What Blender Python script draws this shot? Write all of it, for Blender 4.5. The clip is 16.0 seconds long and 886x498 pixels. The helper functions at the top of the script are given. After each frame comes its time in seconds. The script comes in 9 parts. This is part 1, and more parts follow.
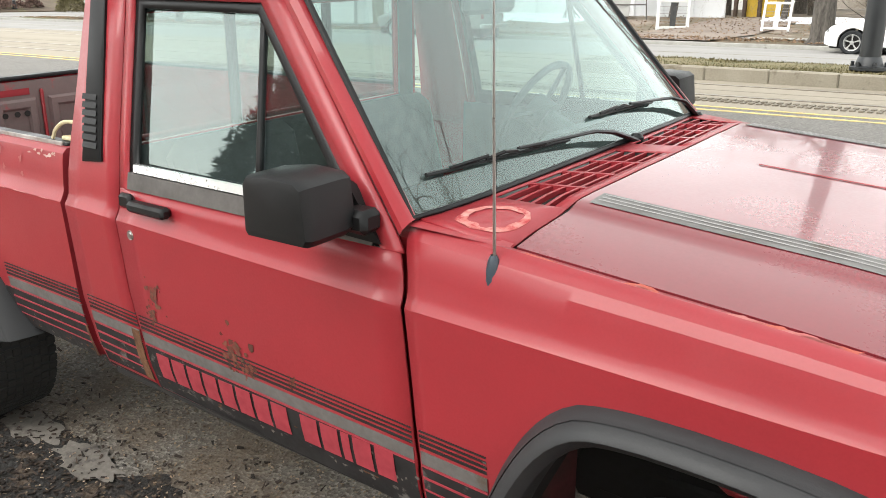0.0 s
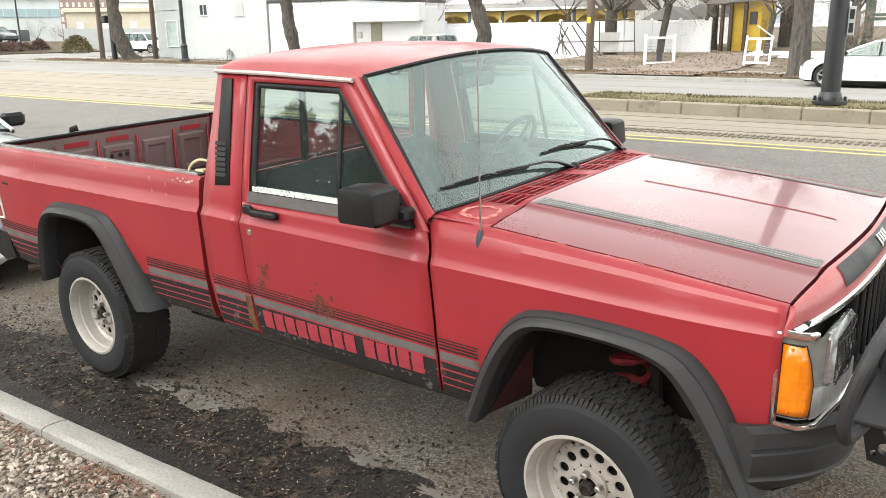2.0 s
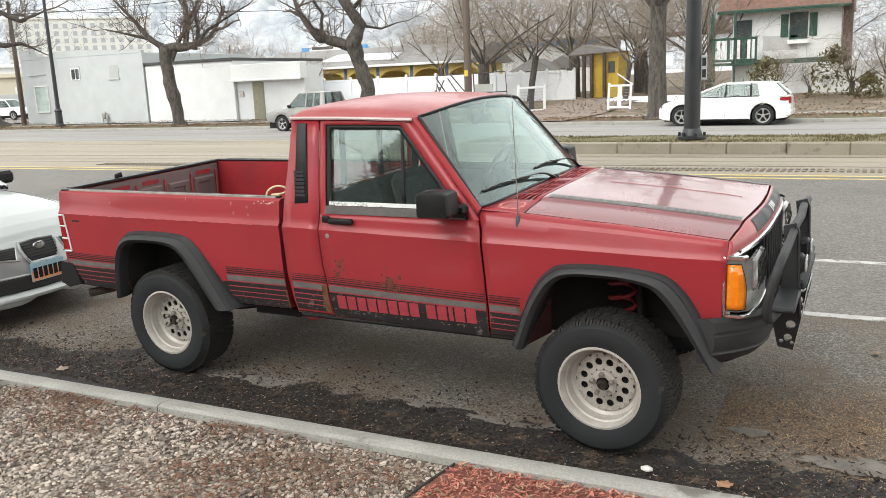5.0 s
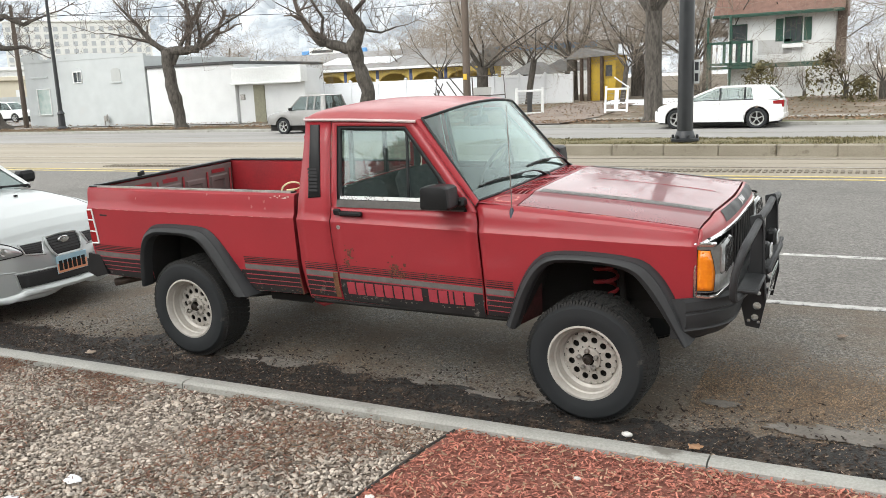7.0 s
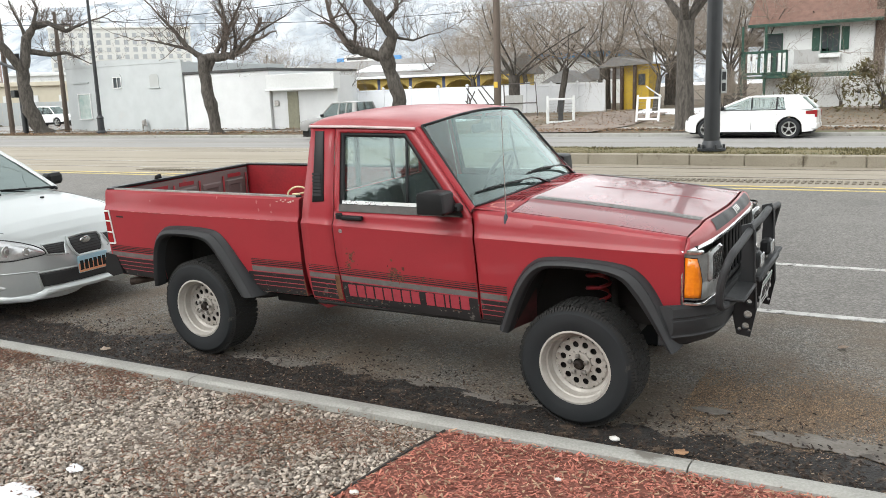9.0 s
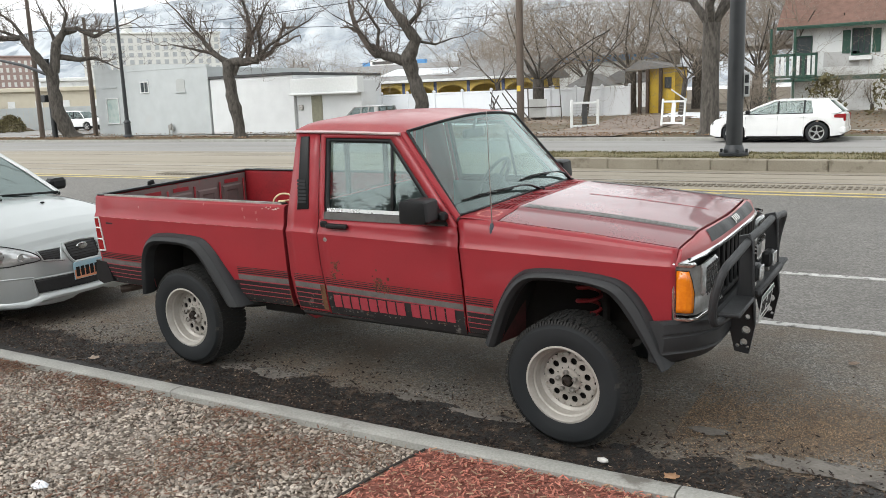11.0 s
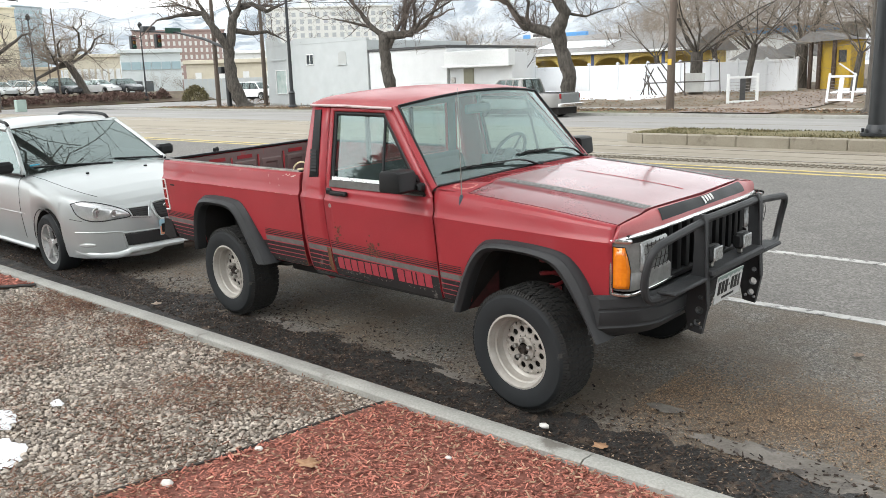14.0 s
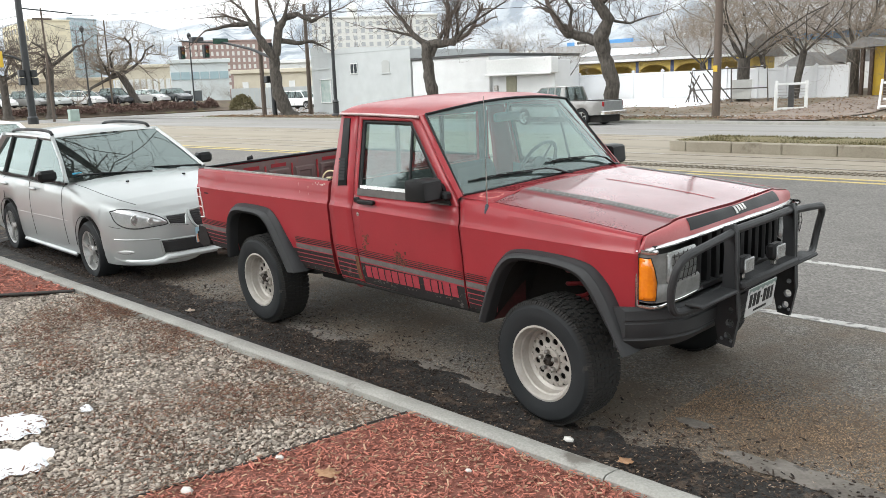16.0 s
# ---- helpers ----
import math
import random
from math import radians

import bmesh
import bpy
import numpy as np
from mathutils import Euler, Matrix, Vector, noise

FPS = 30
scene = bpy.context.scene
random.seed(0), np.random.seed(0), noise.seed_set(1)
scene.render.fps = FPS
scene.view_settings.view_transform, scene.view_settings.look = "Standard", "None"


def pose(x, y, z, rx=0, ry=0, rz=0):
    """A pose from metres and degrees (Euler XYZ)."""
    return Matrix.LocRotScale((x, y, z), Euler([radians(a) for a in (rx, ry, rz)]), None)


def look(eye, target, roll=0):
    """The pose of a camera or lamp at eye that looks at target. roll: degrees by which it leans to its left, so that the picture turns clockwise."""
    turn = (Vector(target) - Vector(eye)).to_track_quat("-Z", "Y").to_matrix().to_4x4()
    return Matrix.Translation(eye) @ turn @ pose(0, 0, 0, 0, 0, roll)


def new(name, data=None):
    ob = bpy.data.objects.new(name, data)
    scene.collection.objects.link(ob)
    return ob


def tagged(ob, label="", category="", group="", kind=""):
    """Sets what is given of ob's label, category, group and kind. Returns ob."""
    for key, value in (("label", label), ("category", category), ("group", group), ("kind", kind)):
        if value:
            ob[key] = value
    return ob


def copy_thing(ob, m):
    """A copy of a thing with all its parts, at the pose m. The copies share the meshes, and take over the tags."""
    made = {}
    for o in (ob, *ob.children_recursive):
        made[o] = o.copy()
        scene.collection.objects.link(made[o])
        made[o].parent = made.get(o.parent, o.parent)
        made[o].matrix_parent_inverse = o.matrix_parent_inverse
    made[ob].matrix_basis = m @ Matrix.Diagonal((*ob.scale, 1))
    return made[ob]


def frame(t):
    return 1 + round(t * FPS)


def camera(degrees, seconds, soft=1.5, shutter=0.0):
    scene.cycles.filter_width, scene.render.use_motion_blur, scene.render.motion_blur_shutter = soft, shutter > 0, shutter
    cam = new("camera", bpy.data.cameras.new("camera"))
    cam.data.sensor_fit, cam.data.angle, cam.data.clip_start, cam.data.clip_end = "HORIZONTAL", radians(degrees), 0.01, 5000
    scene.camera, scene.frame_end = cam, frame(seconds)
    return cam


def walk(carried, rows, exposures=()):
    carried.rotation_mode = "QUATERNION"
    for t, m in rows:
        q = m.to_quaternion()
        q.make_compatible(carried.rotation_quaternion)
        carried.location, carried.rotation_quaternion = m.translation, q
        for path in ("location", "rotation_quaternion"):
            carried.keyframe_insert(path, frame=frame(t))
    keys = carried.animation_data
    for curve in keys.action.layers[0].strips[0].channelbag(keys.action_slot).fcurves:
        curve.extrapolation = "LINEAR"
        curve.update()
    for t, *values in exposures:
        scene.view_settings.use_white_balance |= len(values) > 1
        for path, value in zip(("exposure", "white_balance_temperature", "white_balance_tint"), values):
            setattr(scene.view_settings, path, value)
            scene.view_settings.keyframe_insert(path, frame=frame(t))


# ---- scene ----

cam = camera(56.5, 16.0, soft=0.75)
PATH = [
    (0, (0.361, -2.02, 1.624), (-0.783, -0.489, 1.034), 0.1),
    (0.5, (0.559, -2.303, 1.731), (-0.588, -0.789, 1.103), -0.7),
    (1, (0.738, -2.574, 1.76), (-0.412, -1.045, 1.177), -0.7),
    (1.5, (0.942, -2.805, 1.761), (-0.214, -1.256, 1.245), -0.5),
    (2, (1.06, -3.016, 1.811), (-0.094, -1.465, 1.297), -0.6),
    (2.5, (1.036, -3.257, 1.777), (-0.1, -1.672, 1.333), -1.1),
    (3, (1.013, -3.556, 1.794), (0.006, -1.876, 1.39), -2.7),
    (3.5, (1.044, -3.816, 1.797), (0.047, -2.13, 1.393), -2.5),
    (4, (1.074, -4.075, 1.807), (0.079, -2.388, 1.403), -2.5),
    (4.5, (1.055, -4.312, 1.809), (0.081, -2.612, 1.404), -2.3),
    (4.7, (1.068, -4.397, 1.822), (0.147, -2.668, 1.42), -2.4),
    (6.8, (1.286, -4.881, 1.819), (0.376, -3.142, 1.433), -2.2),
    (7, (1.296, -4.909, 1.835), (0.382, -3.174, 1.444), -2.3),
    (7.5, (1.369, -4.92, 1.841), (0.44, -3.192, 1.455), -2.1),
    (8, (1.476, -4.919, 1.838), (0.526, -3.2, 1.458), -2.0),
    (8.5, (1.526, -4.91, 1.833), (0.553, -3.203, 1.458), -1.9),
    (9, (1.533, -4.903, 1.833), (0.547, -3.203, 1.462), -1.9),
    (9.2, (1.533, -4.903, 1.833), (0.539, -3.207, 1.466), -1.9),
    (11.3, (1.707, -4.514, 1.821), (0.639, -2.862, 1.46), -2.1),
    (11.5, (1.79, -4.436, 1.815), (0.655, -2.832, 1.44), -2.8),
    (12, (2.024, -4.29, 1.812), (0.744, -2.809, 1.401), -1.9),
    (12.5, (2.219, -4.269, 1.813), (0.936, -2.791, 1.401), -1.9),
    (13, (2.385, -4.285, 1.827), (1.101, -2.808, 1.415), -1.9),
    (13.5, (2.554, -4.228, 1.822), (1.261, -2.759, 1.409), -1.8),
    (14, (2.645, -4.195, 1.816), (1.296, -2.777, 1.406), -1.7),
    (14.5, (2.667, -4.185, 1.819), (1.264, -2.816, 1.421), -1.9),
    (15, (2.679, -4.169, 1.814), (1.267, -2.809, 1.418), -1.9),
    (15.5, (2.687, -4.15, 1.813), (1.269, -2.795, 1.42), -1.9),
    (16, (2.689, -4.093, 1.813), (1.263, -2.746, 1.425), -2.0),
]
walk(cam, [(t, look(eye, target, roll)) for t, eye, target, roll in PATH], exposures=[(0.0, 2.31, 6780, 10), (1.0, 2.51, 6840, 10), (2.0, 2.36, 6860, 10), (3.5, 2.01, 6840, 10), (9.2, 1.89, 6560, 10), (11.4, 1.64, 6540, 10), (12.0, 1.79, 6530, 10), (12.6, 1.96, 6520, 10), (14.0, 1.94, 6520, 10), (16.0, 1.88, 6530, 10)])

# ---- daylight: a bright overcast winter sky, the sun a wide soft patch behind cloud ----
world = bpy.data.worlds.new("overcast_sky")
scene.world = world
world.use_nodes = True
wn = world.node_tree
sky = wn.nodes.new("ShaderNodeTexSky")
sky.sky_type, sky.sun_disc = "NISHITA", False
sky.sun_elevation, sky.sun_rotation = radians(38), radians(200)
sky.air_density, sky.dust_density, sky.ozone_density = 1.0, 0.6, 1.0
hsv = wn.nodes.new("ShaderNodeHueSaturation")
hsv.inputs["Saturation"].default_value = 0.12
bgn = wn.nodes["Background"]
bgn.inputs["Strength"].default_value = 0.15
wn.links.new(sky.outputs[0], hsv.inputs["Color"])
cloud = wn.nodes.new("ShaderNodeMix")
cloud.data_type = "RGBA"
cloud.inputs["Factor"].default_value = 0.7
cloud.inputs["B"].default_value = (2.9, 3.1, 3.14, 1)
wn.links.new(hsv.outputs[0], cloud.inputs["A"])
wn.links.new(cloud.outputs["Result"], bgn.inputs["Color"])
sun = new("sun", bpy.data.lights.new("sun", "SUN"))
sun.data.energy, sun.data.angle, sun.data.color = 0.5, radians(40), (1.0, 0.99, 0.97)
sun.matrix_world = look((-6, -16, 18), (0, 0, 0))

# ---- materials ----
MATS = {}


def surf(name, a, b=None, scale=8.0, rough=0.6, bump=0.1, metal=0.0, coat=0.0, fine=60.0, mix=0.5, spec=0.5, stain=None, stain_scale=1.2, stain_at=0.6, rvar=0.12, vary=0.0, stretch=(1, 1, 1), bump_scale=None, island=False):
    """A surface with broad and fine variation of colour, gloss and relief; stain: a third colour in patches."""
    if name in MATS:
        return MATS[name]
    m = bpy.data.materials.new(name)
    m.use_nodes = True
    n, l = m.node_tree.nodes, m.node_tree.links
    p = n["Principled BSDF"]
    b = b or tuple(c * 0.8 for c in a)
    co = n.new("ShaderNodeTexCoord")
    mp = n.new("ShaderNodeMapping")
    mp.inputs["Scale"].default_value = stretch
    l.new(co.outputs["Object"], mp.inputs["Vector"])
    big, small = n.new("ShaderNodeTexNoise"), n.new("ShaderNodeTexNoise")
    for tex, s in ((big, scale), (small, fine)):
        tex.inputs["Scale"].default_value, tex.inputs["Detail"].default_value = s, 5.0
        l.new(mp.outputs[0], tex.inputs["Vector"])
    add = n.new("ShaderNodeMath")
    add.operation = "MULTIPLY_ADD"
    add.inputs[1].default_value = mix
    l.new(small.outputs["Fac"], add.inputs[0])
    l.new(big.outputs["Fac"], add.inputs[2])
    ramp = n.new("ShaderNodeMapRange")
    ramp.inputs["From Min"].default_value, ramp.inputs["From Max"].default_value = 0.35 + 0.5 * mix * 0.7, 0.65 + 0.5 * mix * 1.3
    l.new(add.outputs[0], ramp.inputs["Value"])
    mx = n.new("ShaderNodeMix")
    mx.data_type = "RGBA"
    mx.inputs["A"].default_value, mx.inputs["B"].default_value = (*a, 1), (*b, 1)
    l.new(ramp.outputs[0], mx.inputs["Factor"])
    colour = mx.outputs["Result"]
    if stain:
        tex = n.new("ShaderNodeTexNoise")
        tex.inputs["Scale"].default_value, tex.inputs["Detail"].default_value = stain_scale, 8.0
        tex.inputs["Roughness"].default_value = 0.65
        l.new(mp.outputs[0], tex.inputs["Vector"])
        edge = n.new("ShaderNodeMapRange")
        edge.inputs["From Min"].default_value, edge.inputs["From Max"].default_value = stain_at, stain_at + 0.08
        l.new(tex.outputs["Fac"], edge.inputs["Value"])
        m2 = n.new("ShaderNodeMix")
        m2.data_type = "RGBA"
        m2.inputs["B"].default_value = (*stain, 1)
        l.new(edge.outputs[0], m2.inputs["Factor"])
        l.new(colour, m2.inputs["A"])
        colour = m2.outputs["Result"]
    if vary:
        src = n.new("ShaderNodeNewGeometry") if island else n.new("ShaderNodeObjectInfo")
        vr = n.new("ShaderNodeMapRange")
        vr.inputs["To Min"].default_value, vr.inputs["To Max"].default_value = 1 - vary, 1 + vary
        l.new(src.outputs["Random Per Island" if island else "Random"], vr.inputs["Value"])
        h = n.new("ShaderNodeHueSaturation")
        l.new(vr.outputs[0], h.inputs["Value"])
        l.new(colour, h.inputs["Color"])
        colour = h.outputs[0]
    l.new(colour, p.inputs["Base Color"])
    rr = n.new("ShaderNodeMapRange")
    rr.inputs["To Min"].default_value, rr.inputs["To Max"].default_value = max(rough - rvar, 0.02), min(rough + rvar, 1)
    l.new(ramp.outputs[0], rr.inputs["Value"])
    l.new(rr.outputs[0], p.inputs["Roughness"])
    p.inputs["Metallic"].default_value = metal
    p.inputs["Specular IOR Level"].default_value = spec
    p.inputs["Coat Weight"].default_value = coat
    p.inputs["Coat Roughness"].default_value = 0.06
    if bump:
        bp = n.new("ShaderNodeBump")
        bp.inputs["Strength"].default_value, bp.inputs["Distance"].default_value = bump, 0.01
        l.new(small.outputs["Fac"], bp.inputs["Height"])
        l.new(bp.outputs[0], p.inputs["Normal"])
    MATS[name] = m
    return m


def glass(name, tint=(0.75, 0.85, 0.82), clear=0.75, rough=0.02, dust_sheen=0.0, ior=1.75):
    """A pane: part lets light straight through, tinted, part mirrors by Fresnel."""
    m = bpy.data.materials.new(name)
    m.use_nodes = True
    n, l = m.node_tree.nodes, m.node_tree.links
    out = n["Material Output"]
    n.remove(n["Principled BSDF"])
    tr, gl, mx, lw, pw, fr = n.new("ShaderNodeBsdfTransparent"), n.new("ShaderNodeBsdfGlossy"), n.new("ShaderNodeMixShader"), n.new("ShaderNodeLayerWeight"), n.new("ShaderNodeMath"), n.new("ShaderNodeMapRange")
    tr.inputs["Color"].default_value = tuple(c * clear for c in tint) + (1,)
    gl.inputs["Roughness"].default_value = rough
    gl.inputs["Color"].default_value = (0.86, 1.0, 0.97, 1)
    f0 = ((ior - 1) / (ior + 1)) ** 2
    lw.inputs["Blend"].default_value = 0.5
    pw.operation = "POWER"
    pw.inputs[1].default_value = 4.0
    fr.inputs["To Min"].default_value, fr.inputs["To Max"].default_value = f0, 0.95
    l.new(lw.outputs["Facing"], pw.inputs[0])
    l.new(pw.outputs[0], fr.inputs["Value"])
    l.new(fr.outputs[0], mx.inputs["Fac"])
    l.new(tr.outputs[0], mx.inputs[1])
    l.new(gl.outputs[0], mx.inputs[2])
    film, dm, dn, dr_, tc = n.new("ShaderNodeBsdfDiffuse"), n.new("ShaderNodeMixShader"), n.new("ShaderNodeTexNoise"), n.new("ShaderNodeMapRange"), n.new("ShaderNodeTexCoord")
    # Diffuse teal film: thin dust, with the sky's milky sheen painted in.
    film.inputs["Color"].default_value = (0.46, 0.57, 0.55, 1)
    dn.inputs["Scale"].default_value, dn.inputs["Detail"].default_value = 3.0, 6.0
    dr_.inputs["To Min"].default_value, dr_.inputs["To Max"].default_value = dust_sheen * 0.85, dust_sheen * 1.15
    l.new(tc.outputs["Object"], dn.inputs["Vector"])
    l.new(dn.outputs["Fac"], dr_.inputs["Value"])
    l.new(dr_.outputs[0], dm.inputs["Fac"])
    l.new(mx.outputs[0], dm.inputs[1])
    l.new(film.outputs[0], dm.inputs[2])
    l.new(dm.outputs[0], out.inputs["Surface"])
    return m


RED = surf("red_paint", (0.31, 0.025, 0.033), (0.262, 0.02, 0.027), scale=1.5, rough=0.42, spec=0.35, bump=0.012, coat=0.25, fine=180, mix=0.3, stain=(0.32, 0.05, 0.045), stain_scale=1.1, stain_at=0.66, rvar=0.1)
RED_FADED = surf("faded_red_paint", (0.4, 0.1, 0.1), (0.32, 0.06, 0.065), scale=2.5, rough=0.5, bump=0.015, coat=0.25, fine=140, mix=0.4, stain=(0.42, 0.12, 0.11), stain_scale=2.2, stain_at=0.62)
RED_HOOD = surf("hood_red_paint", (0.185, 0.02, 0.027), (0.15, 0.016, 0.021), scale=2.0, rough=0.3, bump=0.006, coat=0.6, fine=120, mix=0.3, stain=(0.24, 0.045, 0.05), stain_scale=3.0, stain_at=0.68, rvar=0.06)
RED_INNER = surf("inner_red_paint", (0.34, 0.015, 0.022), (0.2, 0.012, 0.016), scale=4, rough=0.5, bump=0.05, stain=(0.06, 0.035, 0.03), stain_scale=4, stain_at=0.62)
RUSTY_BED = surf("worn_bed_paint", (0.12, 0.095, 0.09), (0.17, 0.12, 0.115), scale=5, rough=0.7, bump=0.08, stain=(0.36, 0.03, 0.04), stain_scale=4.5, stain_at=0.58)
RUST = surf("rust", (0.17, 0.075, 0.03), (0.08, 0.035, 0.018), scale=14, rough=0.85, bump=0.3)
BLACK_PLASTIC = surf("black_plastic", (0.009, 0.0095, 0.01), (0.015, 0.0155, 0.016), scale=9, spec=0.22, rough=0.42, bump=0.03, fine=300)
FLARE = surf("weathered_flare_plastic", (0.02, 0.021, 0.0222), (0.031, 0.032, 0.0335), scale=5, spec=0.35, rough=0.55, bump=0.05, fine=220, stain=(0.085, 0.085, 0.085), stain_scale=6, stain_at=0.7)
RUBBER = surf("tyre_rubber", (0.0125, 0.0142, 0.016), (0.021, 0.0225, 0.0235), scale=7, spec=0.3, rough=0.75, bump=0.06, fine=90, stain=(0.07, 0.064, 0.058), stain_scale=5, stain_at=0.66)
TREAD = surf("dusty_tread_rubber", (0.019, 0.0185, 0.018), (0.028, 0.027, 0.025), scale=18, spec=0.3, rough=0.85, bump=0.15, fine=90, stain=(0.09, 0.08, 0.068), stain_scale=22, stain_at=0.68)
RIM = surf("wheel_paint", (0.43, 0.405, 0.37), (0.34, 0.315, 0.28), scale=12, rough=0.42, bump=0.03, metal=0.15, stain=(0.2, 0.15, 0.1), stain_scale=14, stain_at=0.68)
STEEL = surf("bare_steel", (0.4, 0.39, 0.37), (0.28, 0.26, 0.24), scale=14, rough=0.35, metal=0.9, bump=0.03)
CHROME = surf("chrome_trim", (0.76, 0.76, 0.75), (0.6, 0.6, 0.59), scale=10, rough=0.2, metal=1.0, bump=0.01, rvar=0.06)
# Near-black: shade under, behind and inside parts is put into this colour.
DARK = surf("shade_and_dark_parts", (0.008, 0.0075, 0.007), (0.016, 0.0135, 0.0115), scale=9, rough=0.85, bump=0.1)
GREY_DECAL = surf("grey_stripe_film", (0.135, 0.128, 0.122), (0.1, 0.094, 0.088), scale=10, rough=0.55, bump=0.02, stain=(0.085, 0.06, 0.04), stain_scale=6, stain_at=0.58)
DARK_DECAL = surf("charcoal_stripe_film", (0.014, 0.013, 0.0135), (0.027, 0.025, 0.0245), scale=14, spec=0.3, rough=0.6, bump=0.04, stain=(0.13, 0.12, 0.11), stain_scale=16, stain_at=0.61)
RED_DECAL = surf("red_stripe_film", (0.35, 0.04, 0.055), (0.29, 0.033, 0.046), scale=20, rough=0.5, bump=0.02, stain=(0.12, 0.05, 0.05), stain_scale=16, stain_at=0.68)
AMBER = surf("amber_lens", (0.76, 0.22, 0.008), (0.68, 0.17, 0.006), scale=30, rough=0.15, bump=0.04, coat=0.6)
RED_LENS = surf("red_lens", (0.3, 0.008, 0.012), (0.22, 0.006, 0.01), scale=30, rough=0.15, bump=0.03, coat=0.6)
CLEAR_LENS = surf("headlamp_lens", (0.3, 0.31, 0.3), (0.2, 0.205, 0.205), scale=60, rough=0.12, bump=0.12, metal=0.4, coat=1.0, fine=120)
CABIN = surf("grey_cabin_trim", (0.15, 0.16, 0.16), (0.11, 0.12, 0.12), scale=8, rough=0.75, bump=0.08)
SEAT = surf("seat_cloth", (0.13, 0.135, 0.14), (0.1, 0.105, 0.11), scale=20, rough=0.9, bump=0.15, fine=240)
ROPE = surf("yellow_rope", (0.66, 0.58, 0.36), (0.54, 0.47, 0.3), scale=60, rough=0.85, bump=0.2)
GLASS = glass("windscreen_glass", (0.72, 0.92, 0.9), 0.8, dust_sheen=0.055, ior=2.1)
SIDE_GLASS = glass("side_window_glass", (0.8, 0.92, 0.89), 0.66, dust_sheen=0.03, ior=2.15)
WHITE_MARK = surf("white_mark", (0.75, 0.75, 0.73), (0.65, 0.65, 0.63), scale=20, rough=0.5, bump=0.03)


def road_surface(name, grains, dirt, scale=150.0, dirt_at=0.5, wet=None):
    """Worn asphalt: stones of several tones in the binder, with dirt spread over it in broad patches."""
    m = bpy.data.materials.new(name)
    m.use_nodes = True
    n, l = m.node_tree.nodes, m.node_tree.links
    p = n["Principled BSDF"]
    co, cell, ramp = n.new("ShaderNodeTexCoord"), n.new("ShaderNodeTexVoronoi"), n.new("ShaderNodeValToRGB")
    cell.inputs["Scale"].default_value = scale
    l.new(co.outputs["Object"], cell.inputs["Vector"])
    sep = n.new("ShaderNodeSeparateColor")
    l.new(cell.outputs["Color"], sep.inputs[0])
    l.new(sep.outputs[0], ramp.inputs["Fac"])
    e = ramp.color_ramp.elements
    e[0].color, e[1].color = (*grains[0], 1), (*grains[-1], 1)
    for k in range(1, len(grains) - 1):
        e.new(k / (len(grains) - 1)).color = (*grains[k], 1)
    colour = ramp.outputs[0]
    for (tone, s, at, width, amount) in dirt:
        t, r, mx = n.new("ShaderNodeTexNoise"), n.new("ShaderNodeMapRange"), n.new("ShaderNodeMix")
        t.inputs["Scale"].default_value, t.inputs["Detail"].default_value, t.inputs["Roughness"].default_value = s, 9.0, 0.7
        r.inputs["From Min"].default_value, r.inputs["From Max"].default_value, r.inputs["To Max"].default_value = at, at + width, amount
        mx.data_type = "RGBA"
        mx.inputs["B"].default_value = (*tone, 1)
        l.new(co.outputs["Object"], t.inputs["Vector"])
        l.new(t.outputs["Fac"], r.inputs["Value"])
        l.new(r.outputs[0], mx.inputs["Factor"])
        l.new(colour, mx.inputs["A"])
        colour = mx.outputs["Result"]
    l.new(colour, p.inputs["Base Color"])
    p.inputs["Roughness"].default_value = 0.86
    p.inputs["Specular IOR Level"].default_value = 0.3
    b = n.new("ShaderNodeBump")
    b.inputs["Strength"].default_value, b.inputs["Distance"].default_value = 0.7, 0.006
    l.new(cell.outputs["Distance"], b.inputs["Height"])
    l.new(b.outputs[0], p.inputs["Normal"])
    return m


